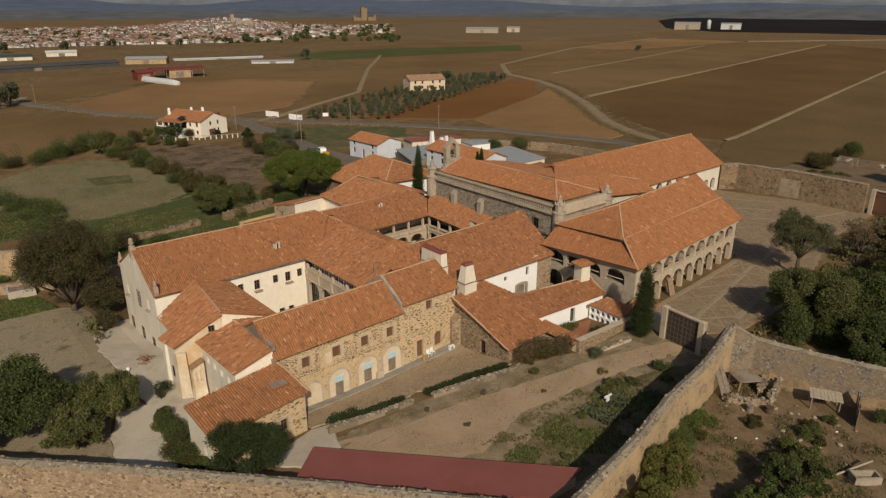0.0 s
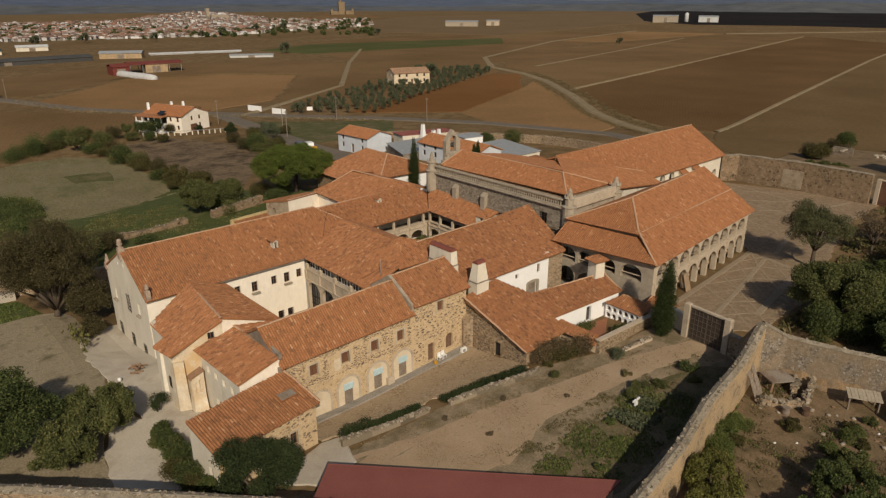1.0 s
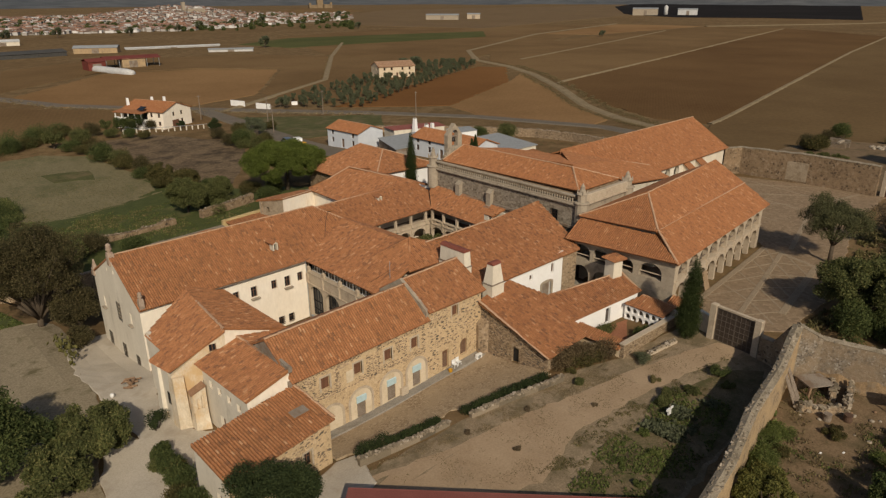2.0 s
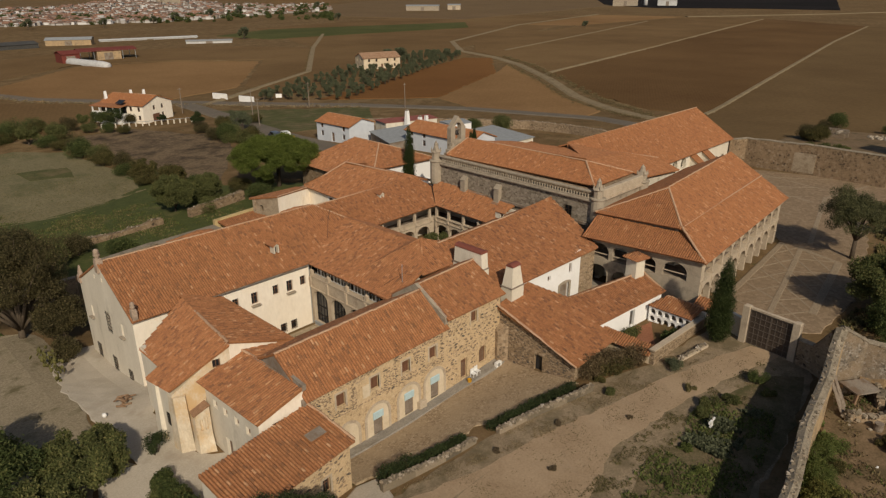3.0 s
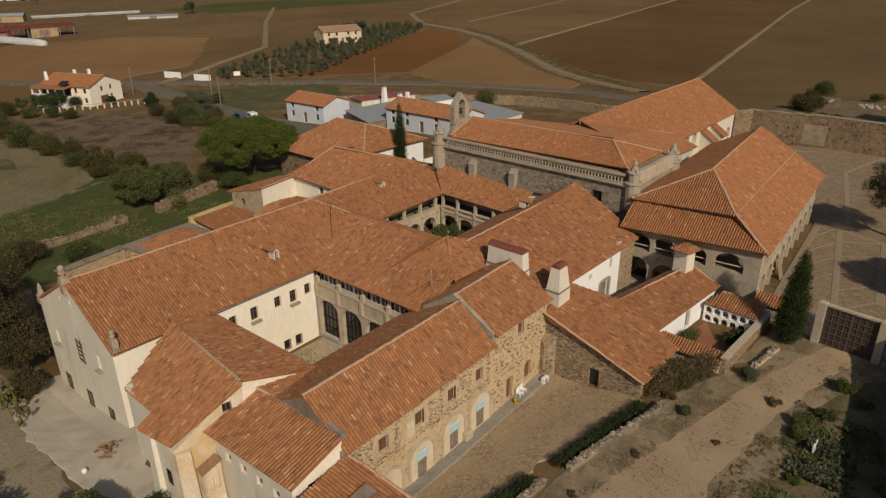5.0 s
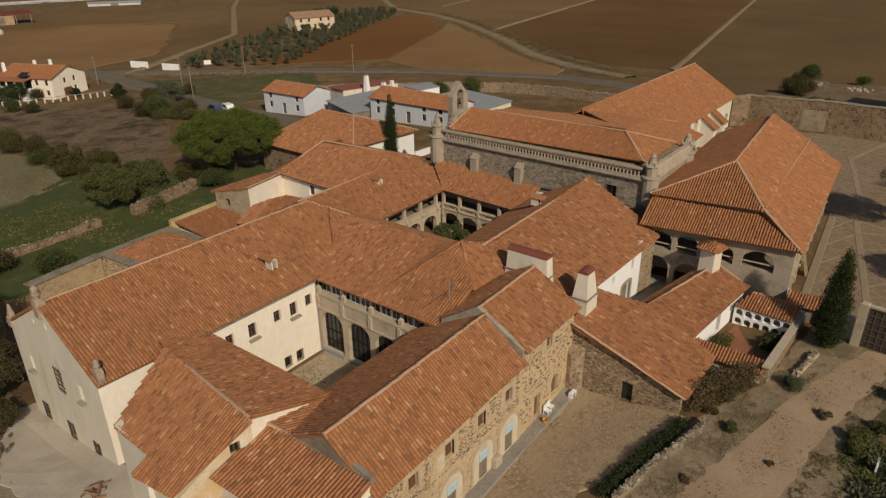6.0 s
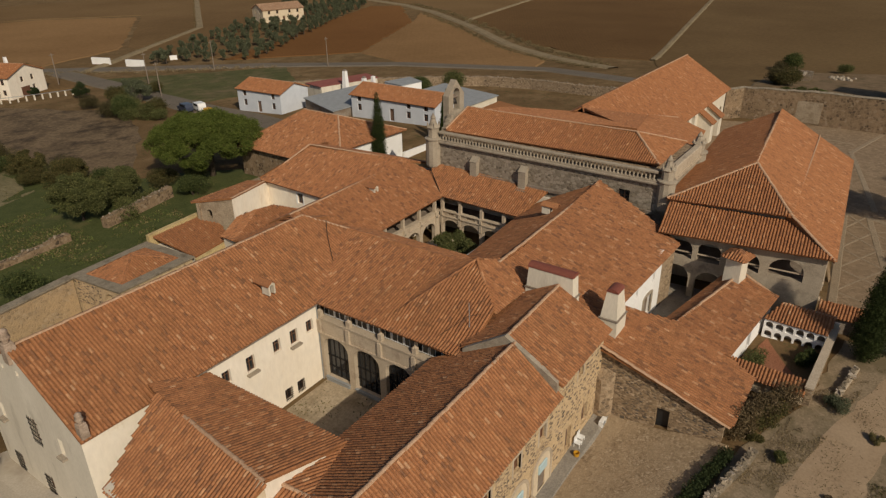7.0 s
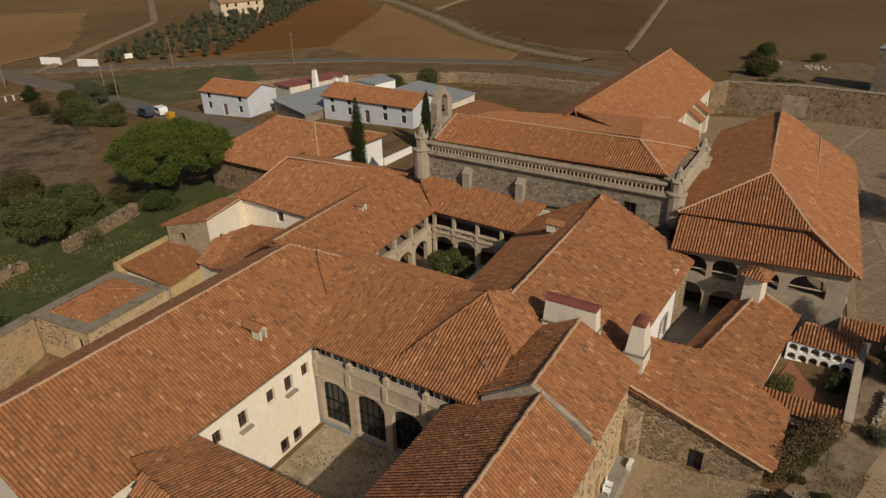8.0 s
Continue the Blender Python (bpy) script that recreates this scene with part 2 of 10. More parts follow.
def furrowed(name, dark, light, angle=0.0, pitch=3.0, depth=0.25):
    """Ploughed soil with faint furrows along one direction."""
    m, t, b = nodes_of(name)
    p = position(t)
    w = add(t, "ShaderNodeTexWave", Scale=1.0 / pitch, Distortion=1.5, Detail=2.0)
    w.bands_direction = "X"
    r = t.nodes.new("ShaderNodeVectorRotate")
    r.rotation_type = "Z_AXIS"
    r.inputs["Angle"].default_value = radians(angle)
    t.links.new(p, r.inputs["Vector"])
    t.links.new(r.outputs[0], w.inputs["Vector"])
    big = noise_tex(t, p, 0.025, 6.0, 0.65)
    col = ramp(t, big, [(0.3, dark), (0.7, light)])
    col = mixed(t, depth, col, ramp(t, w.outputs["Fac"], [(0.2, [c * 0.6 for c in dark]), (0.8, [c * 1.25 for c in light])]))
    slow = noise_tex(t, p, 0.007, 5.0, 0.6)
    col = mixed(t, ramp(t, slow, [(0.46, (0, 0, 0)), (0.64, (0.55, 0.55, 0.55))]), col, [light[0] * 1.18, light[1] * 1.2, light[2] * 1.2])
    fine = noise_tex(t, p, 0.8, 5.0, 0.7)
    col = mixed(t, 0.45, col, ramp(t, fine, [(0.3, (0.7, 0.7, 0.7)), (0.7, (1.25, 1.25, 1.25))]), "MULTIPLY")
    t.links.new(col, b.inputs["Base Color"])
    b.inputs["Roughness"].default_value = 0.97
    b.inputs["Specular IOR Level"].default_value = 0.02
    return m


M_GROUND = ground_material()
M_PATH = blotchy("trodden_sand", (0.305, 0.216, 0.133), (0.405, 0.298, 0.193), 0.35, 6.0, stain=(0.3, 0.225, 0.15), stain_scale=0.5, stain_at=0.62, grit=0.25)
M_CONCRETE = blotchy("old_concrete", (0.4, 0.352, 0.283), (0.52, 0.462, 0.38), 0.3, 8.0, stain=(0.3, 0.245, 0.18), stain_scale=0.25, stain_at=0.6, grit=0.25)
M_COBBLE = stone_material("pebble_paving", (0.31, 0.225, 0.138), [(0.0, (0.215, 0.154, 0.096)), (0.5, (0.34, 0.252, 0.158)), (1.0, (0.5, 0.4, 0.28))], 6.0, 0.07, 0.6, wash=(0.405, 0.306, 0.196), wash_amount=0.75)
M_PAVE = stone_material("flagstone_paving", (0.25, 0.18, 0.114), [(0.0, (0.215, 0.154, 0.098)), (0.5, (0.262, 0.189, 0.12)), (1.0, (0.312, 0.23, 0.15))], 2.4, 0.03, 0.3)
M_ASPHALT = blotchy("worn_asphalt", (0.13, 0.109, 0.084), (0.185, 0.156, 0.122), 0.3, 6.0)
M_GRASS = blotchy("rough_grass", (0.055, 0.06, 0.02), (0.115, 0.112, 0.044), 0.35, 3.0, stain=(0.17, 0.125, 0.07), stain_scale=0.16, stain_at=0.55)
M_MEADOW = blotchy("dry_meadow", (0.15, 0.13, 0.066), (0.225, 0.19, 0.108), 0.12, 2.0, stain=(0.088, 0.092, 0.038), stain_scale=0.07, stain_at=0.56, stretch=(1.6, 0.7, 1))
M_SCORCH = blotchy("dark_turned_soil", (0.135, 0.094, 0.055), (0.2, 0.143, 0.085), 0.25, 2.0, stain=(0.03, 0.022, 0.015), stain_scale=0.24, stain_at=0.53, stretch=(0.9, 0.8, 1))
M_FIELD_RED = furrowed("red_ploughed_soil", (0.138, 0.066, 0.025), (0.18, 0.09, 0.035), 35, 3.0, 0.08)
M_FIELD_TAN = furrowed("tan_harrowed_soil", (0.185, 0.107, 0.048), (0.25, 0.15, 0.071), 55, 4.0, 0.03)
M_FIELD_DARK = furrowed("dark_ploughed_soil", (0.102, 0.058, 0.026), (0.14, 0.083, 0.038), 60, 3.0, 0.07)
M_FIELD_OLIVE = furrowed("olive_brown_ploughed_soil", (0.112, 0.072, 0.035), (0.152, 0.101, 0.05), 12, 3.0, 0.07)
M_FIELD_BROWN = furrowed("brown_ploughed_soil", (0.124, 0.077, 0.036), (0.178, 0.114, 0.056), 20, 4.0, 0.05)
M_FIELD_GREEN = furrowed("young_green_crop", (0.062, 0.07, 0.026), (0.1, 0.098, 0.04), 20, 4.0, 0.1)
# near-black tone paints a cloud's shadow, not a soil colour
M_FIELD_SHADE = furrowed("cloud_shadow_soil", (0.014, 0.012, 0.012), (0.022, 0.019, 0.018), 20, 6.0, 0.1)
M_PALELINE = blotchy("pale_stony_verge", (0.19, 0.145, 0.085), (0.29, 0.225, 0.135), 0.2, 2.0)
M_FAR_GREY = blotchy("pale_fallow", (0.13, 0.085, 0.04), (0.19, 0.125, 0.062), 0.02, 0.5)
L_FIG = foliage("fig_leaves", (0.04, 0.055, 0.02), (0.078, 0.098, 0.034), (0.13, 0.135, 0.05))
L_PINE = foliage("pine_needles", (0.057, 0.08, 0.016), (0.109, 0.136, 0.03), (0.158, 0.175, 0.047))
L_CYPRESS = foliage("cypress_scales", (0.02, 0.03, 0.01), (0.045, 0.06, 0.02))
L_OLIVE = foliage("olive_leaves", (0.06, 0.072, 0.042), (0.12, 0.13, 0.08))
L_DARK = foliage("dark_evergreen_leaves", (0.02, 0.032, 0.014), (0.046, 0.06, 0.024))
L_SHRUB = foliage("shrub_leaves", (0.06, 0.072, 0.027), (0.11, 0.118, 0.045), (0.17, 0.16, 0.066))
L_DRY = foliage("dry_twigs", (0.08, 0.06, 0.04), (0.15, 0.115, 0.075))
L_AUTUMN = foliage("brownish_leaves", (0.05, 0.04, 0.02), (0.085, 0.07, 0.035), (0.12, 0.10, 0.05))
M_BARK = blotchy("tree_bark", (0.06, 0.045, 0.032), (0.12, 0.095, 0.07), 4.0, 20.0, stretch=(1, 1, 0.3))
L_ELM = foliage("dull_elm_leaves", (0.042, 0.038, 0.018), (0.085, 0.074, 0.035), (0.125, 0.1, 0.055))
L_GREEN = foliage("fresh_green_leaves", (0.065, 0.085, 0.026), (0.11, 0.135, 0.042), (0.16, 0.165, 0.065))
L_STRAW = foliage("dry_grass_blades", (0.16, 0.122, 0.07), (0.27, 0.21, 0.125), (0.36, 0.295, 0.19))
L_WEED = foliage("weed_blades", (0.085, 0.08, 0.034), (0.15, 0.13, 0.06), (0.24, 0.185, 0.1))
M_LUSH = blotchy("lush_grass", (0.05, 0.062, 0.02), (0.088, 0.1, 0.034), 0.6, 5.0, stain=(0.13, 0.11, 0.05), stain_scale=0.3, stain_at=0.62)
M_EARTH = blotchy("leafy_dry_earth", (0.215, 0.175, 0.115), (0.33, 0.275, 0.19), 0.5, 6.0, stain=(0.09, 0.075, 0.035), stain_scale=0.5, stain_at=0.58)
M_PLASTER = blotchy("pale_door_plaster", (0.56, 0.46, 0.32), (0.66, 0.56, 0.42), 0.8, 9.0, stain=(0.45, 0.35, 0.22), stain_scale=0.7, stain_at=0.6, bump=0.2, grit=0.15)
M_BAND = blotchy("pale_paving_band", (0.26, 0.2, 0.133), (0.34, 0.268, 0.186), 1.0, 8.0)
M_COPING = blotchy("lichened_coping", (0.20, 0.17, 0.125), (0.33, 0.28, 0.21), 1.5, 10.0, stain=(0.12, 0.1, 0.07), stain_scale=0.8, stain_at=0.58)
M_SANDY = blotchy("sandy_garden_earth", (0.22, 0.165, 0.104), (0.325, 0.25, 0.164), 0.4, 7.0, stain=(0.135, 0.108, 0.062), stain_scale=0.45, stain_at=0.53)
M_PLOT = blotchy("weedy_garden_soil", (0.12, 0.092, 0.052), (0.21, 0.16, 0.095), 0.6, 7.0, stain=(0.07, 0.07, 0.028), stain_scale=0.5, stain_at=0.52)
M_PENEARTH = blotchy("brown_pen_earth", (0.135, 0.09, 0.05), (0.24, 0.168, 0.1), 0.5, 6.0, stain=(0.095, 0.075, 0.038), stain_scale=0.4, stain_at=0.54)
L_HEDGE = foliage("autumn_hedge_leaves", (0.048, 0.05, 0.019), (0.095, 0.086, 0.034), (0.155, 0.115, 0.046))
L_DRYWEED = foliage("dry_weed_stalks", (0.105, 0.085, 0.043), (0.185, 0.145, 0.08), (0.26, 0.2, 0.115))
L_CREEPER = foliage("withered_creeper_leaves", (0.075, 0.055, 0.03), (0.14, 0.105, 0.06), (0.2, 0.155, 0.095))
L_QUINCE = foliage("yellowing_quince_leaves", (0.075, 0.082, 0.024), (0.14, 0.138, 0.04), (0.2, 0.18, 0.06))

# ---- building helpers ----
rng = np.random.default_rng(7)


class MB:
    """Collects vertices and faces of one mesh."""

    def __init__(self):
        self.v, self.f = [], []

    def face(self, *pts):
        k = len(self.v)
        self.v += [tuple(p) for p in pts]
        self.f.append(tuple(range(k, k + len(pts))))
        return self

    def solid(self, pts, faces, m=None):
        k = len(self.v)
        self.v += [tuple(m @ Vector(p)) if m else tuple(p) for p in pts]
        self.f += [tuple(i + k for i in f) for f in faces]
        return self

    def box(self, x0, y0, z0, x1, y1, z1, m=None, bevel=0.0, top=1.0):
        """A block; top narrows its upper end."""
        cx, cy, hx, hy = (x0 + x1) / 2, (y0 + y1) / 2, (x1 - x0) / 2, (y1 - y0) / 2
        rings = [(z0, 1.0, 0), (z1 - bevel, top, 0), (z1, top, bevel)] if bevel else [(z0, 1.0, 0), (z1, top, 0)]
        pts, faces = [], [(3, 2, 1, 0)]
        for z, s, b in rings:
            pts += [(cx + i * (hx * s - b), cy + j * (hy * s - b), z) for i, j in ((-1, -1), (1, -1), (1, 1), (-1, 1))]
        for r in range(len(rings) - 1):
            for i in range(4):
                j = (i + 1) % 4
                faces.append((4 * r + i, 4 * r + j, 4 * r + 4 + j, 4 * r + 4 + i))
        e = 4 * (len(rings) - 1)
        faces.append((e, e + 1, e + 2, e + 3))
        return self.solid(pts, faces, m)

    def prism(self, poly, z0, z1, m=None):
        """An upright prism over a plan outline; z0 and z1 are numbers or functions of x, y."""
        lo = [(x, y, z0(x, y) if callable(z0) else z0) for x, y in poly]
        hi = [(x, y, z1(x, y) if callable(z1) else z1) for x, y in poly]
        n = len(poly)
        faces = [tuple(range(n - 1, -1, -1)), tuple(range(n, 2 * n))]
        faces += [(i, (i + 1) % n, n + (i + 1) % n, n + i) for i in range(n)]
        return self.solid(lo + hi, faces, m)

    def lathe(self, profile, m=None, seg=10):
        """Turned about z from (radius, height) pairs."""
        pts, faces = [], []
        for r, z in profile:
            pts += [(r * math.cos(2 * math.pi * i / seg), r * math.sin(2 * math.pi * i / seg), z) for i in range(seg)]
        for k in range(len(profile) - 1):
            for i in range(seg):
                j = (i + 1) % seg
                faces.append((k * seg + i, k * seg + j, (k + 1) * seg + j, (k + 1) * seg + i))
        faces += [tuple(range(seg - 1, -1, -1)), tuple(range((len(profile) - 1) * seg, len(profile) * seg))]
        return self.solid(pts, faces, m)

    def limb(self, a, b, ra, rb, seg=7):
        a, b = Vector(a), Vector(b)
        q = (b - a).to_track_quat("Z", "Y").to_matrix().to_4x4()
        return self.lathe([(ra, 0), (rb, (b - a).length)], Matrix.Translation(a) @ q, seg)

    def mesh(self, name, smooth=False):
        me = bpy.data.meshes.new(name)
        me.from_pydata(self.v, [], self.f)
        if smooth:
            me.polygons.foreach_set("use_smooth", [True] * len(me.polygons))
        me.update()
        return me


def thing(name, at, label, category, group="", kind=""):
    ob = new(name)
    ob.location = at
    ob.empty_display_size = 0.3
    return tagged(ob, label, category, group, kind)


def place_of(ob):
    """Where a thing or part stands, through its parents."""
    return ob.matrix_basis if ob.parent is None else place_of(ob.parent) @ ob.matrix_parent_inverse @ ob.matrix_basis


def part(name, mb, material, parent, label="", smooth=False):
    """One mesh under a thing or a part, given in world coordinates."""
    me = mb.mesh(name, smooth) if isinstance(mb, MB) else mb
    if material and not me.materials:
        me.materials.append(material)
    ob = new(name, me)
    ob.parent = parent
    ob.matrix_parent_inverse = place_of(parent).inverted()
    return tagged(ob, label)


def single(name, mb, material, label, category, group="", kind="", smooth=False):
    """A thing that is one mesh."""
    me = mb.mesh(name, smooth) if isinstance(mb, MB) else mb
    if material and not me.materials:
        me.materials.append(material)
    return tagged(new(name, me), label, category, group, kind)


def smoothstep(a, b, x):
    x = min(max((x - a) / (b - a), 0.0), 1.0)
    return x * x * (3 - 2 * x)


def land(x, y):
    """Height of the ground."""
    near = -0.1 + 0.0223 * x - 0.0219 * y
    near -= 1.4 * math.exp(-(((x - 31) / 15) ** 2 + ((y - 51.5) / 5.5) ** 2))
    near += 0.6 * math.exp(-(((x - 63) / 14) ** 2 + ((y - 34) / 10) ** 2))
    near -= 1.25 * smoothstep(23.5, 27.0, x) * smoothstep(42.0, 38.0, x) * smoothstep(54.6, 57.6, y) * smoothstep(75.0, 71.4, y)
    near -= 0.45 * math.exp(-(((x - 43.5) / 5) ** 2 + ((y - 48.5) / 4.5) ** 2))
    near -= 1.25 * smoothstep(12.5, 18.0, x) * smoothstep(32.0, 25.0, x) * smoothstep(67.0, 79.0, y) * smoothstep(104.0, 92.0, y)
    near -= 1.9 * smoothstep(22.5, 25.5, x) * smoothstep(34.0, 32.0, x) * smoothstep(84.0, 86.5, y) * smoothstep(99.0, 97.0, y)
    r = math.hypot(x - 45, y - 60)
    z = near + (-4.0 - near) * smoothstep(55, 170, r)
    return z


def ragged(poly, amount, step):
    """An outline with its edges broken into small bays."""
    out = []
    for (xa, ya), (xb, yb) in zip(poly, poly[1:] + poly[:1]):
        L = math.hypot(xb - xa, yb - ya)
        n = max(1, min(40, int(L / step)))
        for i in range(n):
            x, y = xa + (xb - xa) * i / n, ya + (yb - ya) * i / n
            k = amount * (noise.noise((x * 0.9 / step, y * 0.9 / step, 4.0)) + 0.5 * noise.noise((x * 2.3 / step, y * 2.3 / step, 9.0)))
            out.append((x - (yb - ya) / L * k, y + (xb - xa) / L * k))
    return out


def draped(poly, off, step=4.0, rag=0.0, rag_step=1.5):
    """A patch that lies on the ground inside a plan outline."""
    if rag:
        poly = ragged(poly, rag, rag_step)
    bm = bmesh.new()
    bm.faces.new([bm.verts.new((x, y, 0)) for x, y in poly])
    for k, axis in ((0, (1, 0, 0)), (1, (0, 1, 0))):
        lo, hi = min(p[k] for p in poly), max(p[k] for p in poly)
        n = max(1, min(70, int((hi - lo) / step)))
        for i in range(1, n):
            co = [0, 0, 0]
            co[k] = lo + (hi - lo) * i / n
            bmesh.ops.bisect_plane(bm, geom=bm.verts[:] + bm.edges[:] + bm.faces[:], plane_co=co, plane_no=axis)
    for v in bm.verts:
        v.co.z = land(v.co.x, v.co.y) + off
    rim = [e for e in bm.edges if e.is_boundary]
    away = {}
    for e in rim:
        d = (e.verts[0].co + e.verts[1].co) / 2 - e.link_faces[0].calc_center_median()
        d.z = 0
        n = Vector((e.verts[1].co.y - e.verts[0].co.y, e.verts[0].co.x - e.verts[1].co.x, 0)).normalized()
        n = n if n.dot(d) > 0 else -n
        for v in e.verts:
            key = v.co.copy().freeze()
            away[key] = away.get(key, Vector()) + n
    made = bmesh.ops.extrude_edge_only(bm, edges=rim)["geom"]
    for v in made:
        if isinstance(v, bmesh.types.BMVert):
            n = away[v.co.copy().freeze()].normalized() * max(0.1, off * 3)
            x, y = v.co.x + n.x, v.co.y + n.y
            v.co = (x, y, land(x, y) - 0.06)
    bmesh.ops.recalc_face_normals(bm, faces=bm.faces[:])
    me = bpy.data.meshes.new("patch")
    bm.to_mesh(me)
    bm.free()
    return me


def strip(points, width, off, step=4.0):
    """A band along a line on the ground."""
    pts = [Vector(p) for p in points]
    path = []
    for a, b in zip(pts, pts[1:]):
        n = max(1, int((b - a).length / step))
        path += [a.lerp(b, i / n) for i in range(n)]
    path.append(pts[-1])
    mb = MB()
    rows = []
    for i, p in enumerate(path):
        d = (path[min(i + 1, len(path) - 1)] - path[max(i - 1, 0)]).normalized()
        s = Vector((-d.y, d.x))
        row = []
        for k in (-1, -0.33, 0.33, 1):
            q = p + s * (k * width / 2 * (1 + 0.12 * noise.noise((p.x * 0.3, p.y * 0.3, k))))
            row.append((q.x, q.y, land(q.x, q.y) + off))
        for k, at in ((-1, 0), (1, len(row) + 1)):
            q = Vector(row[0 if k < 0 else -1][:2]) + s * (k * off * 2.5)
            row.insert(at, (q.x, q.y, land(q.x, q.y) - 0.05))
        rows.append(row)
    for r0, r1 in zip(rows, rows[1:]):
        for k in range(5):
            mb.face(r0[k], r0[k + 1], r1[k + 1], r1[k])
    return mb


# ---- walls ----
class Wall:
    """An upright wall along a line; its outer face lies to the right of the way from a to b."""

    def __init__(self, a, b, z0, top, thick=0.6, ends=False):
        self.ends = ends
        self.a, self.b = Vector(a), Vector(b)
        self.length = (self.b - self.a).length
        d = (self.b - self.a) / self.length
        self.top = [(0, top), (self.length, top)] if isinstance(top, (int, float)) else [(s if s >= 0 else self.length, z) for s, z in top]
        self.base = [(0, z0), (self.length, z0)] if isinstance(z0, (int, float)) else [(s if s >= 0 else self.length, z) for s, z in z0]
        self.thick = thick
        self.m = Matrix(((d.x, -d.y, 0, self.a.x), (d.y, d.x, 0, self.a.y), (0, 0, 1, 0), (0, 0, 0, 1)))
        self.holes = []

    def hole(self, s, z, w, h, arch=0.0):
        """An opening centred at s, from height z, arch: its head's rise in half widths."""
        self.holes.append((s - w / 2, s + w / 2, z, z + h, arch * w / 2))
        return self

    @staticmethod
    def _at(line, s):
        for (s0, z0), (s1, z1) in zip(line, line[1:]):
            if s <= s1 + 1e-9:
                return z0 + (z1 - z0) * (s - s0) / max(s1 - s0, 1e-9)
        return line[-1][1]

    @staticmethod
    def _head(h, s):
        a, b, z0, z1, rise = h
        if not rise:
            return z1
        k = (s - (a + b) / 2) / ((b - a) / 2)
        return z1 - rise + rise * math.sqrt(max(0.0, 1 - k * k))

    def build(self):
        cuts = {0.0, self.length} | {s for s, _ in self.top + self.base}
        for a, b, z0, z1, rise in self.holes:
            cuts |= {a, b}
            if rise:
                n = 10
                cuts |= {(a + b) / 2 - (b - a) / 2 * math.cos(math.pi * i / n) for i in range(1, n)}
        cuts = sorted(c for c in cuts if -1e-6 <= c <= self.length + 1e-6)
        mb, t = MB(), self.thick

        def quad(p, q, r, s):
            mb.solid([p, q, r, s], [(0, 1, 2, 3)], self.m)

        for a, b in zip(cuts, cuts[1:]):
            if b - a < 1e-5:
                continue
            mid = (a + b) / 2
            here = sorted((h for h in self.holes if h[0] < mid < h[1]), key=lambda h: h[2])
            levels = [(self._at(self.base, a), self._at(self.base, b))]
            for h in here:
                levels += [(h[2], h[2]), (self._head(h, a), self._head(h, b))]
            levels.append((self._at(self.top, a), self._at(self.top, b)))
            for k in range(0, len(levels), 2):
                (la, lb), (ha, hb) = levels[k], levels[k + 1]
                if ha - la < 1e-4 and hb - lb < 1e-4:
                    continue
                quad((a, 0, la), (b, 0, lb), (b, 0, hb), (a, 0, ha))
                quad((b, t, lb), (a, t, la), (a, t, ha), (b, t, hb))
                quad((a, 0, ha), (b, 0, hb), (b, t, hb), (a, t, ha))
                quad((a, t, la), (b, t, lb), (b, 0, lb), (a, 0, la))
        for h in self.holes:
            for s in h[:2]:
                quad((s, 0, h[2]), (s, t, h[2]), (s, t, h[3] - h[4]), (s, 0, h[3] - h[4]))
        for s in (0, self.length) if self.ends else ():
            lo, hi = self._at(self.base, s), self._at(self.top, s)
            quad((s, 0, lo), (s, t, lo), (s, t, hi), (s, 0, hi))
        return mb


def frame_bars(w, h, t, depth, y):
    """A rectangular frame of that size, centred on x, from z 0."""
    mb = MB()
    mb.box(-w / 2, y, 0, -w / 2 + t, y + depth, h).box(w / 2 - t, y, 0, w / 2, y + depth, h)
    mb.box(-w / 2 + t, y, 0, w / 2 - t, y + depth, t).box(-w / 2 + t, y, h - t, w / 2 - t, y + depth, h)
    return mb


def placed(mb, m):
    mb.v = [tuple(m @ Vector(p)) for p in mb.v]
    return mb


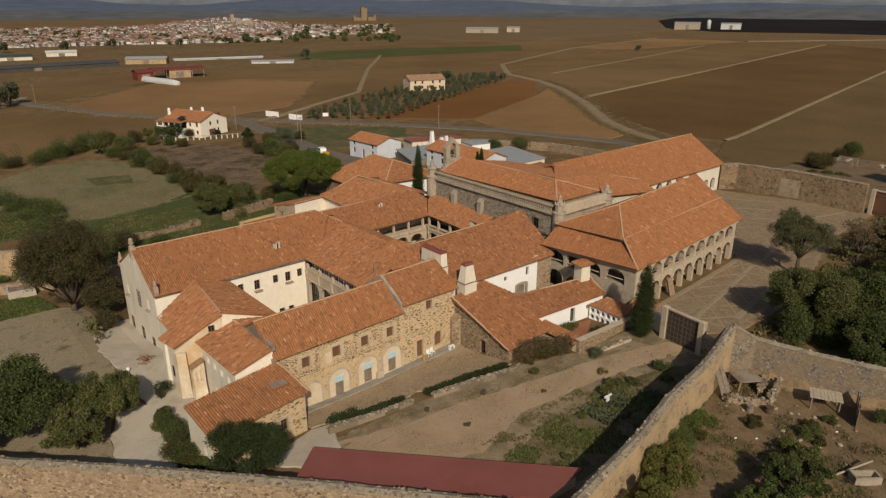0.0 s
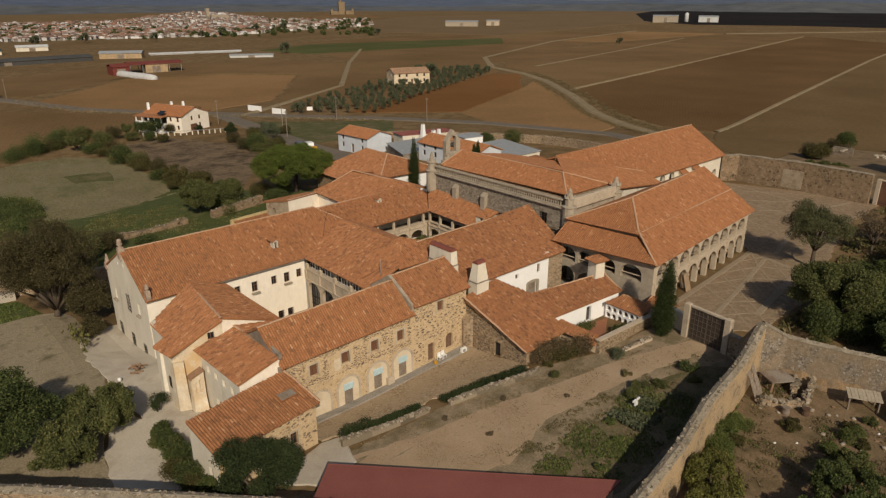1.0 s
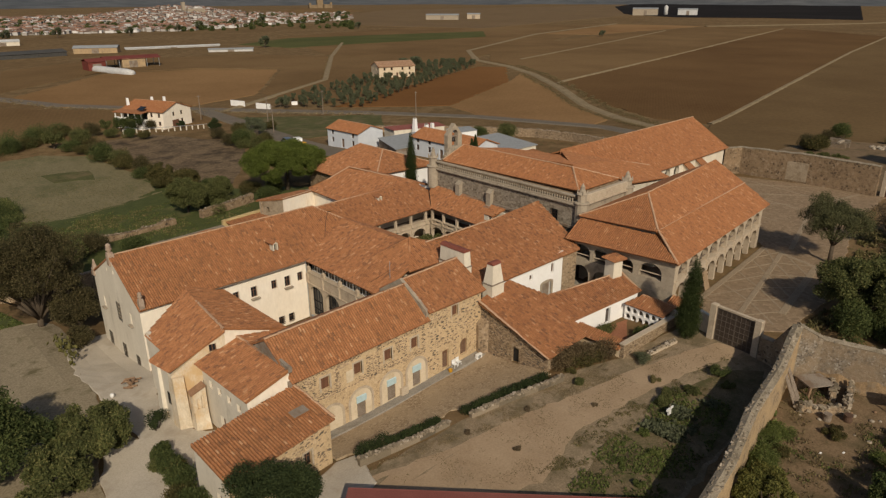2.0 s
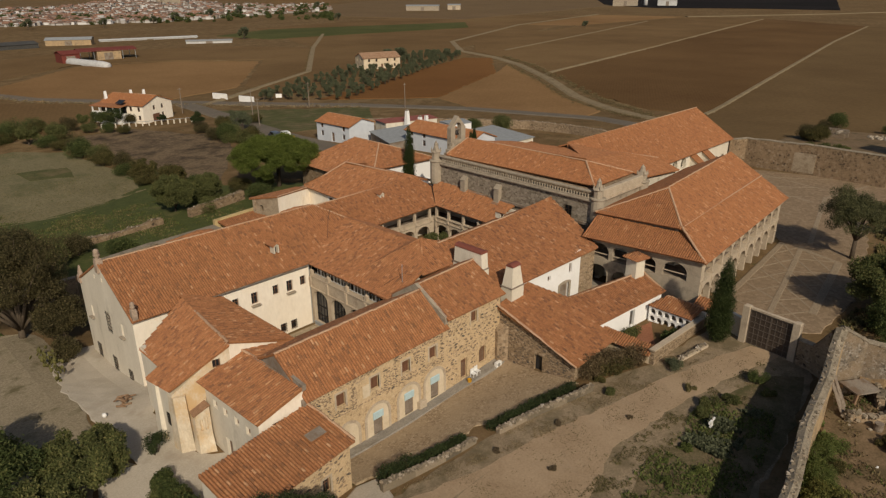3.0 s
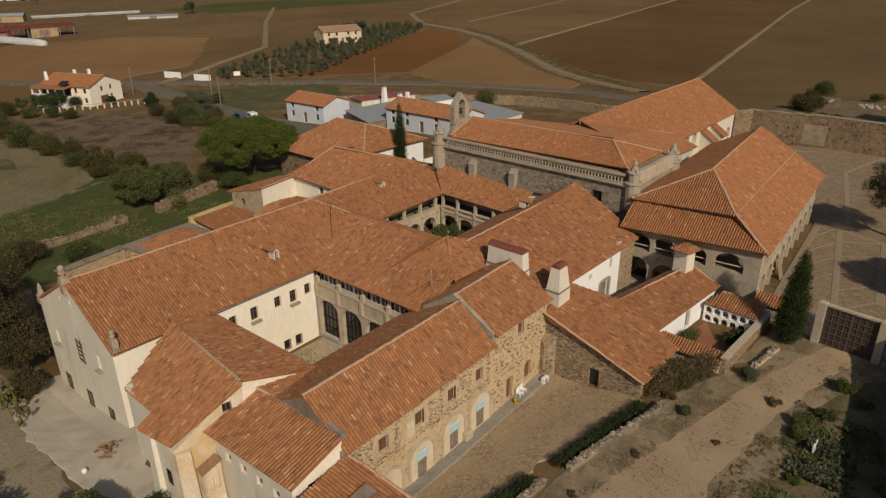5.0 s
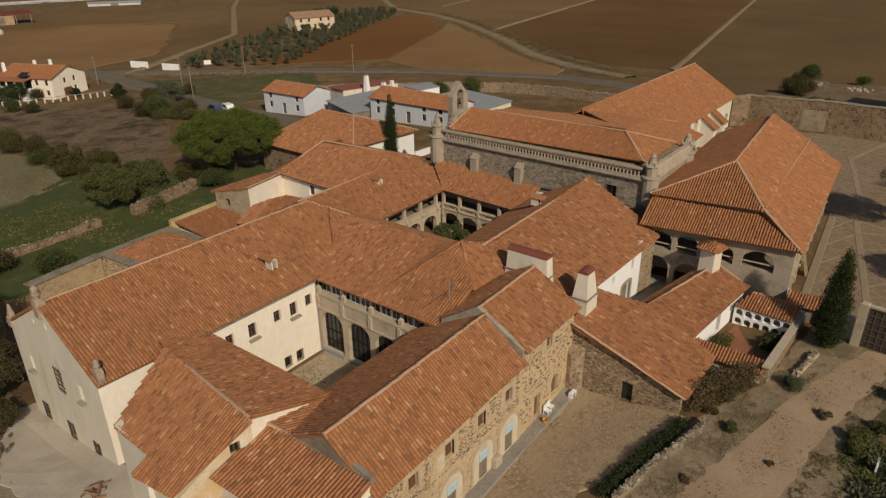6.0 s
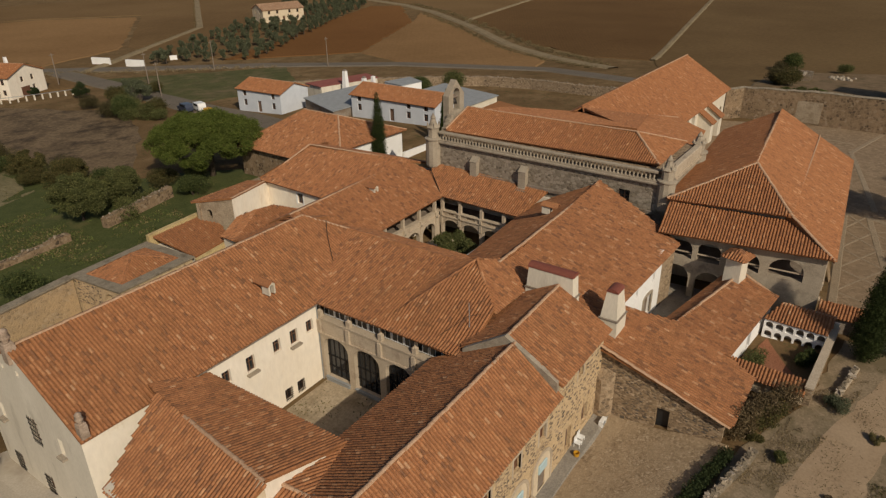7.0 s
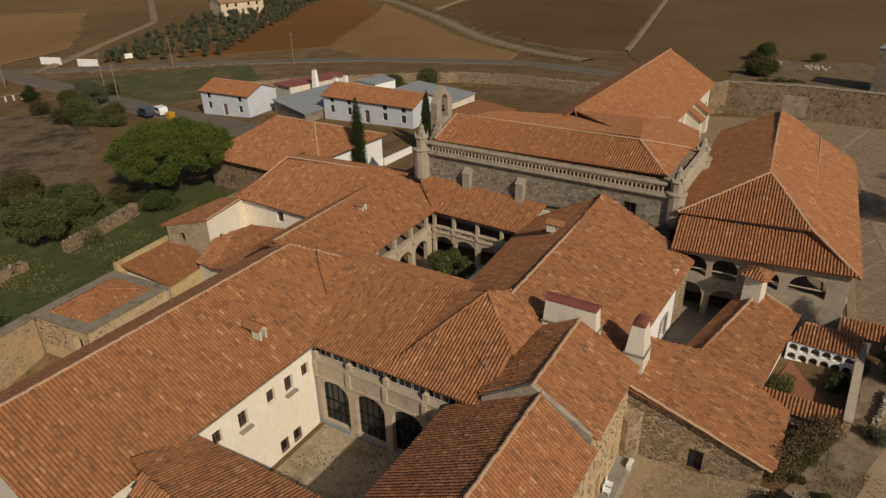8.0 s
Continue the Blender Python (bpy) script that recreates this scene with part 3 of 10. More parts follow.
def window(wall, parent, s, z, w, h, kind="plain", surround=None, sill=None, pane=None):
    """A window in an opening of the wall: frame, panes and what else it shows."""
    wall.hole(s, z, w, h)
    m = wall.m @ Matrix.Translation((s, 0, z))
    win = part("window", placed(frame_bars(w, h, 0.07, 0.08, 0.22), m), M_WOOD, parent)
    part("pane", placed(MB().box(-w / 2 + 0.06, 0.25, 0.06, w / 2 - 0.06, 0.27, h - 0.06), m), pane or M_GLASS, win)
    mull = MB().box(-0.03, 0.2, 0.07, 0.03, 0.24, h - 0.07)
    if h > 0.9:
        mull.box(-w / 2 + 0.07, 0.205, h * 0.6, -0.03, 0.235, h * 0.6 + 0.05).box(0.03, 0.205, h * 0.6, w / 2 - 0.07, 0.235, h * 0.6 + 0.05)
    part("mullion", placed(mull, m), M_WOOD, win)
    if kind == "bars":
        g = MB()
        for i in range(5):
            x = -w / 2 + w * (i + 0.5) / 5
            g.box(x - 0.012, -0.062, -0.05, x + 0.012, -0.038, h + 0.05)
        for k in range(5):
            g.box(-w / 2 - 0.05, -0.066, h * (k + 0.5) / 5 - 0.014, w / 2 + 0.05, -0.034, h * (k + 0.5) / 5 + 0.014)
        part("grille", placed(g, m), M_IRON, win, "black wrought-iron window grille")
    if surround:
        b = MB()
        b.box(-w / 2 - 0.16, -0.02, -0.14, -w / 2, 0.12, h + 0.16).box(w / 2, -0.02, -0.14, w / 2 + 0.16, 0.12, h + 0.16)
        b.box(-w / 2, -0.02, h, w / 2, 0.12, h + 0.16)
        part("surround", placed(b, m), surround, win)
    if sill:
        part("sill", placed(MB().box(-w / 2 - 0.12, -0.32, -0.16, w / 2 + 0.12, 0.15, -0.03), m), sill, win, "projecting stone window sill")
    return win


def door(wall, parent, s, z, w, h, arch=0.0, material=None, surround=None, awning=False):
    wall.hole(s, z, w, h, arch)
    m = wall.m @ Matrix.Translation((s, 0, z))
    leaf = part("door", placed(MB().box(-w / 2, 0.26, 0, w / 2, 0.34, h), m), material or M_WOOD, parent)
    seam = MB()
    for i in range(1, 5):
        x = -w / 2 + w * i / 5
        seam.box(x - 0.015, 0.235, 0.05, x + 0.015, 0.262, h * 0.75)
    part("batten", placed(seam, m), M_WOOD_GREY, leaf)
    if awning:
        a = MB().box(-w / 2 + 0.04, 0.1, h * 0.66, w / 2 - 0.04, 0.2, h * 0.97)
        part("roller_blind", placed(a, m), M_AQUA, leaf, "pale aqua roller blind")
    if surround:
        b, n, r, rise = MB(), 12, w / 2, arch * w / 2
        inner, outer = [(-r, 0), (-r, h - rise)], [(-r - 0.34, 0), (-r - 0.34, h - rise)]
        for i in range(1, n):
            a = math.pi - math.pi * i / n
            inner.append((r * math.cos(a), h - rise + rise * math.sin(a)))
            outer.append(((r + 0.34) * math.cos(a), h - rise + (rise + 0.34) * math.sin(a)))
        inner += [(r, h - rise), (r, 0)]
        outer += [(r + 0.34, h - rise), (r + 0.34, 0)]
        for (i0, i1, o0, o1) in zip(inner, inner[1:], outer, outer[1:]):
            pts = [(i0[0], -0.04, i0[1]), (i1[0], -0.04, i1[1]), (o1[0], -0.04, o1[1]), (o0[0], -0.04, o0[1])]
            pts += [(x, 0.1, zz) for x, _, zz in pts]
            b.solid(pts, [(0, 1, 2, 3), (0, 4, 5, 1), (1, 5, 6, 2), (2, 6, 7, 3), (3, 7, 4, 0)])
        part("door_surround", placed(b, m), surround, leaf, "pale dressed stone door surround")
    return leaf


# ---- roofs ----
COL, ROW = 0.235, 0.40


def barrel(length, r0, r1, h0, h1, lift, seg=5):
    """A half-round tile along +y, wider at its lower end."""
    pts = []
    for y, r, h, z in ((0, r0, h0, lift), (length, r1, h1, 0.0)):
        for i in range(seg + 1):
            a = math.pi * i / seg
            pts.append((-math.copysign(r * abs(math.cos(a)) ** 0.7, math.cos(a)), y, z + h * math.sin(a) ** 0.75))
    n = seg + 1
    pts += pts[:n]
    faces = [(i, i + 1, n + i + 1, n + i) for i in range(seg)] + [tuple(range(2 * n, 3 * n))]
    return np.array(pts), faces


TILE_V, TILE_F = barrel(ROW + 0.05, 0.086, 0.078, 0.1, 0.089, 0.009, 4)
_tile = bpy.data.meshes.new("tile")
_tile.from_pydata(TILE_V.tolist(), [], TILE_F)
_tile.polygons.foreach_set("use_smooth", [True] * (len(TILE_F) - 1) + [False])
_tile.materials.append(M_TILE)
TILE_MESHES = {M_TILE: _tile}


def tile_mesh(material):
    if material not in TILE_MESHES:
        me = _tile.copy()
        me.materials.clear()
        me.materials.append(material)
        TILE_MESHES[material] = me
    return TILE_MESHES[material]


def from_tiles(name, mats, verts, faces):
    """One mesh of many copies of a small one."""
    k, n = len(mats), len(verts)
    v = np.einsum("kij,nj->kni", mats[:, :3, :3], verts) + mats[:, None, :3, 3]
    v = v.reshape(-1, 3)
    lens = np.array([len(f) for f in faces])
    loops = np.concatenate([np.array(f) for f in faces])
    allloops = (loops[None, :] + (np.arange(k) * n)[:, None]).ravel()
    alllens = np.tile(lens, k)
    me = bpy.data.meshes.new(name)
    me.vertices.add(len(v))
    me.vertices.foreach_set("co", v.ravel())
    me.loops.add(len(allloops))
    me.loops.foreach_set("vertex_index", allloops)
    me.polygons.add(len(alllens))
    me.polygons.foreach_set("loop_start", np.concatenate([[0], np.cumsum(alllens)[:-1]]))
    me.polygons.foreach_set("use_smooth", np.tile(lens == 4, k))
    me.update(calc_edges=True)
    me.validate()
    return me


def tile_frames(pts, down):
    """Poses of the tiles on a plane polygon whose rows run down the given plan direction."""
    P = np.array(pts, float)
    h = np.array(down, float) / np.hypot(*down)
    c = np.array([-h[1], h[0]])
    u, v = P[:, :2] @ c, -(P[:, :2] @ h)
    A = np.c_[u, v, np.ones(len(P))]
    a, b, k = np.linalg.lstsq(A, P[:, 2], rcond=None)[0]
    up = np.array([-h[0], -h[1], b])
    slope = np.linalg.norm(up)
    up /= slope
    nor = np.array([-a * c[0] + b * h[0], -a * c[1] + b * h[1], 1.0])
    nor /= np.linalg.norm(nor)
    up -= nor * (up @ nor)
    up /= np.linalg.norm(up)
    side = np.cross(up, nor)
    step = ROW / slope
    out = []
    n = int((u.max() - u.min()) / COL)
    for i in range(n + 1):
        ui = u.min() + (i + 0.5) * COL
        cross = []
        for j in range(len(P)):
            u0, v0, u1, v1 = u[j], v[j], u[j - 1], v[j - 1]
            if (u0 - ui) * (u1 - ui) < 0:
                cross.append(v0 + (v1 - v0) * (ui - u0) / (u1 - u0))
        cross.sort()
        for lo, hi in zip(cross[::2], cross[1::2]):
            vv = lo - 0.10
            wob = rng.uniform(-0.014, 0.014)
            while vv < hi - 0.12:
                x, y = (ui + wob + rng.normal(0, 0.008)) * c - vv * h
                z = a * ui + b * vv + k + rng.normal(0, 0.006)
                g = rng.normal(0, 0.018)
                s2, u2 = side * math.cos(g) + up * math.sin(g), up * math.cos(g) - side * math.sin(g)
                m = np.eye(4)
                m[:3, 0], m[:3, 1], m[:3, 2], m[:3, 3] = s2, u2, nor, (x, y, z)
                if hi - vv < ROW * 0.9 / slope:
                    m[:3, 1] *= max(0.4, (hi - vv) * slope / ROW)
                out.append(m)
                vv += step * (rng.uniform(0.4, 1.0) if vv < lo else 1.0)
    return out


def flattened(pts):
    """The corners moved up or down onto their common plane."""
    P = np.array(pts, float)
    A = np.c_[P[:, :2], np.ones(len(P))]
    k = np.linalg.lstsq(A, P[:, 2], rcond=None)[0]
    return [(x, y, z) for (x, y, _), z in zip(P.tolist(), (A @ k).tolist())]


def cap_row(p, q, r=0.125, sag=0.0):
    """Poses of the half-round caps along a ridge or hip."""
    p, q = np.array(p, float), np.array(q, float)
    d = q - p
    L = np.linalg.norm(d)
    d /= L
    side = np.cross(d, (0, 0, 1.0))
    side /= np.linalg.norm(side)
    nor = np.cross(side, d)
    out, n = [], max(1, int(L / 0.42))
    for i in range(n):
        m = np.eye(4)
        w = rng.normal(0, 0.012, 3)
        m[:3, 0], m[:3, 1], m[:3, 2], m[:3, 3] = side * r / 0.088, d, nor * r / 0.125, p + d * L * i / n + w + (0, 0, -0.015)
        out.append(m)
    return out


def roof(parent, faces, caps=(), material=None, thick=0.16, singles=0, name="roof", caps_material=None):
    """A tiled roof: faces are (corner points, down direction); the lowest tiles of the first face are pieces of their own."""
    material = material or M_TILE
    first = None
    for i, (pts, down) in enumerate(faces):
        n, deck = len(pts), MB()
        pts = flattened(pts)
        lo = [(x, y, z - thick) for x, y, z in pts]
        top = [(0, 1, 2), (0, 2, 3)] if n == 4 else [tuple(range(n))]
        deck.solid(list(pts) + lo, top + [tuple(range(2 * n - 1, n - 1, -1))] + [(k, (k + 1) % n, n + (k + 1) % n, n + k) for k in range(n)])
        ob = part(name, deck, M_DECK, parent)
        first = first or ob
        inverse = place_of(ob).inverted()
        fr = tile_frames(pts, down)
        if i == 0 and singles:
            fr.sort(key=lambda m: m[2, 3])
            for m in fr[:singles]:
                t = new("tile", tile_mesh(material))
                t.parent = ob
                t.matrix_parent_inverse = inverse
                t.matrix_basis = Matrix(m.tolist())
            fr = fr[singles:]
        if fr:
            me = from_tiles("tile_field", np.array(fr), TILE_V, TILE_F)
            me.materials.append(material)
            tagged(part("tile_field", me, None, ob), kind="stuff")
    for p, q in caps:
        me = from_tiles("ridge", np.array(cap_row(p, q)), TILE_V, TILE_F)
        me.materials.append(caps_material or M_MORTAR)
        tagged(part("ridge", me, None, parent, "mortared half-round ridge tiles"), kind="stuff")
    ob = first
    return ob


def chimney(at, size, z0, z1, label, cap="barrel", along=0.0, z_mid=None, taper=0.72, material=None):
    """A plastered chimney with a collar and a capping."""
    sx, sy = size
    c = thing("chimney", (*at, z0), label, "chimney")
    m = Matrix.Translation((*at, 0)) @ pose(0, 0, 0, 0, 0, along)
    zm = z_mid or z0 + (z1 - z0) * 0.35
    mat = material or M_GREYWALL
    part("base", placed(MB().box(-sx / 2, -sy / 2, z0, sx / 2, sy / 2, zm), m), mat, c)
    part("collar", placed(MB().box(-sx / 2 - 0.06, -sy / 2 - 0.06, zm, sx / 2 + 0.06, sy / 2 + 0.06, zm + 0.1, bevel=0.03), m), M_FLASH, c)
    part("shaft", placed(MB().box(-sx / 2 + 0.05, -sy / 2 + 0.05, zm + 0.1, sx / 2 - 0.05, sy / 2 - 0.05, z1, top=taper), m), mat, c)
    hx, hy = (sx / 2 - 0.05) * taper + 0.05, (sy / 2 - 0.05) * taper + 0.05
    if cap == "barrel":
        b, n, long = MB(), 8, max(hx, hy)
        half, rot = (hy, 0) if hx > hy else (hx, 90)
        prof = [(-half * math.cos(math.pi * i / n), z1 + 0.02 + half * 0.6 * math.sin(math.pi * i / n)) for i in range(n + 1)]
        pts = [(-long, y, z) for y, z in prof] + [(long, y, z) for y, z in prof]
        b.solid(pts, [(i, i + 1, n + 2 + i, n + 1 + i) for i in range(n)] + [tuple(range(n + 1)), tuple(range(2 * n + 1, n, -1)), (0, n + 1, 2 * n + 1, n)])
        part("cap", placed(b, m @ pose(0, 0, 0, 0, 0, rot)), M_CAP, c, "red glazed half-round capping")
    else:
        b = MB().box(-hx - 0.1, -hy - 0.1, z1, hx + 0.1, hy + 0.1, z1 + 0.12)
        part("cornice", placed(b, m), M_GRANITE_LIGHT, c)
        r, a = [], z1 + 0.7
        q = [(-hx - 0.25, -hy - 0.25, z1 + 0.12), (hx + 0.25, -hy - 0.25, z1 + 0.12), (hx + 0.25, hy + 0.25, z1 + 0.12), (-hx - 0.25, hy + 0.25, z1 + 0.12)]
        w = [tuple(m @ Vector(p)) for p in q]
        top = tuple(m @ Vector((0, 0, a)))
        d = [m.to_3x3() @ Vector(v) for v in ((0, -1, 0), (1, 0, 0), (0, 1, 0), (-1, 0, 0))]
        roof(c, [([w[i], w[(i + 1) % 4], top], (d[i].x, d[i].y)) for i in range(4)], name="cap", thick=0.08)
    return c


# ---- plants ----
def leaf_cloud(name, blobs, count, size, material, flat=0.0, long=1.0):
    """Leaves spread over round clumps (x, y, z, rx, rz)."""
    count, size = int(count * 1.9), size * 0.85
    B = np.array(blobs, float)
    w = B[:, 3] ** 2
    pick = rng.choice(len(B), count, p=w / w.sum())
    d = rng.normal(size=(count, 3))
    d /= np.linalg.norm(d, axis=1)[:, None]
    rad = rng.uniform(0.2, 1.0, count) ** 0.5 * rng.normal(1.0, 0.1, count)
    c = B[pick, :3] + d * rad[:, None] * np.c_[B[pick, 3], B[pick, 3], B[pick, 4]]
    a = rng.normal(size=(count, 3)) + d * 0.4
    a[:, 2] *= 1 - flat
    a /= np.linalg.norm(a, axis=1)[:, None]
    b = np.cross(a, rng.normal(size=(count, 3)))
    b /= np.linalg.norm(b, axis=1)[:, None]
    s = size * rng.uniform(0.6, 1.3, count)[:, None]
    v = np.stack([c - a * s * long, c + a * s * long + b * s * 0.2, c + b * s * 0.9], 1).reshape(-1, 3)
    me = bpy.data.meshes.new(name)
    me.vertices.add(len(v))
    me.vertices.foreach_set("co", v.ravel())
    me.loops.add(len(v))
    me.loops.foreach_set("vertex_index", np.arange(len(v)))
    me.polygons.add(count)
    me.polygons.foreach_set("loop_start", np.arange(count) * 3)
    me.update(calc_edges=True)
    me.materials.append(material)
    return me


def clumps(n, rx, rz, z, r, hollow=0.5):
    out = []
    for i in range(n):
        a, e = rng.uniform(0, 2 * math.pi), rng.uniform(-0.75, 1.0)
        k = rng.uniform(hollow, 1.0)
        c = math.sqrt(max(0, 1 - e * e))
        rr = r * rng.uniform(0.7, 1.25)
        out.append((k * rx * c * math.cos(a), k * rx * c * math.sin(a), z + k * rz * e, rr, rr * 0.85))
    return out


def tree(at, height, spread, label, leaves, count=5000, leaf=0.16, trunk=0.2, crown_from=0.3, n=26, clump=0.36, name="tree", category="tree", group="", hollow=0.5, limbs=6):
    """A tapered trunk with limbs that reach into an uneven crown."""
    t = thing(name, (0, 0, 0), label, category, group)
    z0 = height * crown_from
    zc, rz = (height + z0) / 2, (height - z0) / 2
    bl = clumps(n, spread * 0.72, rz * 0.72, zc, min(spread, rz) * clump, hollow)
    tr = MB().limb((0, 0, -0.4), (0.1, 0.05, z0 + 0.2), trunk, trunk * 0.75)
    for b in bl[:limbs]:
        mid = (b[0] * 0.45, b[1] * 0.45, z0 + (b[2] - z0) * 0.55)
        tr.limb((0.1, 0.05, z0), mid, trunk * 0.55, trunk * 0.32).limb(mid, b[:3], trunk * 0.32, trunk * 0.1)
    part("trunk", tr, M_BARK, t, smooth=True)
    part("crown", leaf_cloud("crown", bl, count, leaf, leaves), None, t)
    t.location = (at[0], at[1], land(*at))
    return t


def shrub(at, height, spread, label, leaves, count=900, leaf=0.12, name="shrub", group="", n=9):
    t = thing(name, (0, 0, 0), label, "shrub", group)
    bl = clumps(n, spread * 0.62, height * 0.32, height * 0.5, min(spread, height) * 0.42)
    st = MB()
    for b in bl[:5]:
        st.limb((b[0] * 0.15, b[1] * 0.15, -0.2), b[:3], 0.05, 0.02, 5)
    part("stem", st, M_BARK, t)
    part("leaves", leaf_cloud("leaves", bl, count, leaf, leaves), None, t)
    t.location = (at[0], at[1], land(*at))
    return t

# ---- ground, fields, roads ----
def ground_sheet():
    xs = np.unique(np.concatenate([np.arange(-60, 200, 2.5), np.arange(200, 500, 12), np.geomspace(500, 4800, 22), -np.geomspace(61, 4800, 26)]))
    ys = np.unique(np.concatenate([np.arange(-30, 240, 2.5), np.arange(240, 600, 12), np.geomspace(600, 4800, 20), -np.geomspace(31, 3000, 18)]))
    v = [(x, y, land(x, y)) for y in ys for x in xs]
    n = len(xs)
    f = [(j * n + i, j * n + i + 1, (j + 1) * n + i + 1, (j + 1) * n + i) for j in range(len(ys) - 1) for i in range(n - 1)]
    me = bpy.data.meshes.new("ground")
    me.from_pydata(v, [], f)
    me.polygons.foreach_set("use_smooth", [True] * len(f))
    me.materials.append(M_GROUND)
    tagged(new("ground", me), "dry tan soil with weeds reaching to the horizon", "ground", kind="structure")


ground_sheet()


def field(name, poly, material, label, off=0.12, step=5.0, category="field", rag=None):
    me = draped(poly, off, step, (0.35 if step < 3 else 1.0) if rag is None else rag, 0.9 if step < 3 else 3.0)
    me.materials.append(material)
    return tagged(new(name, me), label, category, kind="structure")


field("ploughed_field", [(131, 200), (254, 251), (262, 240), (222, 203), (160, 175)], M_FIELD_RED, "strip of freshly ploughed dark red soil", 0.2, 12)
field("harrowed_field", [(160, 174), (222, 202), (246, 216), (217, 178), (190, 147), (173, 121), (156, 116), (150, 148)], M_FIELD_TAN, "harrowed tan field beside the track", 0.2, 12)
field("ploughed_field", [(234, 184), (330, 202), (545, 243), (700, 273), (640, 173), (470, 147.5), (300, 118), (188, 98), (186, 112), (202, 143), (227, 174)], M_FIELD_DARK, "large dark brown ploughed field", 0.2, 14)
field("ploughed_field", [(186, 96), (300, 116), (470, 146), (640, 171), (620, 60), (300, 10), (150, 8), (142, 60), (160, 84)], M_FIELD_OLIVE, "dark brown ploughed field behind the stone wall", 0.16, 14)
field("ploughed_field", [(256, 212), (238, 188), (335, 206), (548, 247), (700, 277), (684, 340), (500, 345), (330, 312), (282, 268), (272, 240)], M_FIELD_BROWN, "brown ploughed field on the rise", 0.2, 14)
field("harrowed_field", [(60, 300), (66, 262), (98, 236), (126, 244), (176, 312), (150, 340), (108, 352)], M_FIELD_TAN, "bare tan field beyond the road", 0.2, 12)
field("harrowed_field", [(56, 315), (108, 358), (150, 345), (182, 316), (236, 350), (200, 400), (120, 420), (40, 380)], M_FIELD_BROWN, "brown stubble field before the barns", 0.2, 14)
field("green_field", [(250, 420), (420, 400), (470, 450), (300, 500), (240, 470)], M_FIELD_GREEN, "thin green crop in a far field", 0.25, 20)
field("fallow_field", [(260, 280), (420, 330), (470, 392), (300, 408), (240, 352)], M_FIELD_BROWN, "wide brown fallow field", 0.22, 16)
field("harrowed_field", [(262, 256), (300, 302), (420, 334), (640, 424), (560, 560), (300, 520), (236, 352), (182, 316), (130, 245), (132, 205), (254, 254)], M_FIELD_BROWN, "wide stubble field behind the olive grove", 0.14, 16)
field("harrowed_field", [(28, 300), (60, 262), (92, 230), (91, 200), (60, 214), (30, 196), (0, 196), (-30, 240)], M_FIELD_BROWN, "reddish bare field before the road", 0.14, 10)
field("harrowed_field", [(684, 350), (500, 352), (480, 388), (660, 432)], M_FIELD_TAN, "pale stubble on the far rise", 0.2, 20)
# cloud shadow on the far ground, put into the field's colour
field("cloud_shadow_field", [(920, 588), (1245, 816), (1661, 996), (2167, 1064), (2474, 737), (939, 278), (921, 379), (865, 478)], M_FIELD_SHADE, "far field painted almost black for a cloud's shadow", 0.4, 60)
field("fallow_field", [(500, 480), (900, 560), (1400, 900), (800, 1000), (420, 720)], M_FAR_GREY, "pale fallow land before the hills", 0.35, 60)
field("orchard_meadow", [(19, 181), (28, 189), (39.7, 190.5), (47.3, 181), (48.5, 166), (48.5, 150), (46, 134), (38, 131), (30.3, 129.4), (20, 132), (8, 146), (8, 168)], M_MEADOW, "rough green and straw-coloured paddock", 0.06, 4, "meadow")
field("meadow_patch", [(34.5, 168.3), (43, 164.5), (41, 155), (35, 158.6)], M_GRASS, "darker green patch in the paddock", 0.1, 4, "grass")
field("turned_plot", [(54, 197), (69, 196), (80, 168), (72, 149), (57, 128), (51.5, 137), (52, 170)], M_SCORCH, "brown turned garden soil with dark damp patches", 0.08, 4, "garden plot")
field("orchard_grass", [(20, 133), (30.3, 130.5), (38, 132), (46, 136), (48, 150), (52, 150), (54, 126), (60, 122), (68, 112), (62, 104), (50, 100.5), (30, 100), (20, 104), (14, 122)], M_LUSH, "green orchard grass with bare spots", 0.06, 3, "grass")
field("roadside_grass", [(92, 160), (98, 205), (132, 176), (112, 150)], M_GRASS, "rough grass beside the lane", 0.06, 5, "grass")
field("verge", [(126.5, 24), (127, 62), (150, 66), (186, 66), (198, 44), (170, 20)], M_PENEARTH, "weedy strip behind the boundary wall", 0.3, 5, "grass")


def track(name, pts, width, material, label, off, category="road"):
    single(name, strip(pts, width, off), material, label, category, kind="structure")


track("road", [(20, 380), (50, 313), (66, 268), (86, 240), (98, 226), (132, 182), (149, 151), (158, 112), (150, 84)], 5.0, M_ASPHALT, "worn grey country road", 0.26)
track("road", [(97, 226), (94, 190), (89, 158), (87, 138), (84, 122)], 5.0, M_ASPHALT, "lane from the road to the convent", 0.3)
track("dirt_track", [(168, 100), (178, 120), (195, 145), (222.5, 176), (250, 212), (266, 240), (278, 275), (317, 319), (472, 391), (670, 440)], 2.6, M_PALELINE, "pale dirt farm track between the fields", 0.34)
track("field_verge", [(188, 97), (300, 117), (471, 147), (640, 172)], 1.0, M_PALELINE, "pale stony verge between ploughed fields", 0.36, "verge")
track("field_verge", [(231, 184), (240, 187.3), (375, 211.5), (543, 245), (690, 272)], 1.0, M_PALELINE, "dry grass verge between fields", 0.36, "verge")
track("field_verge", [(297, 260), (360, 276), (454, 300), (591, 337)], 1.2, M_PALELINE, "faint dry verge in the brown field", 0.36, "verge")
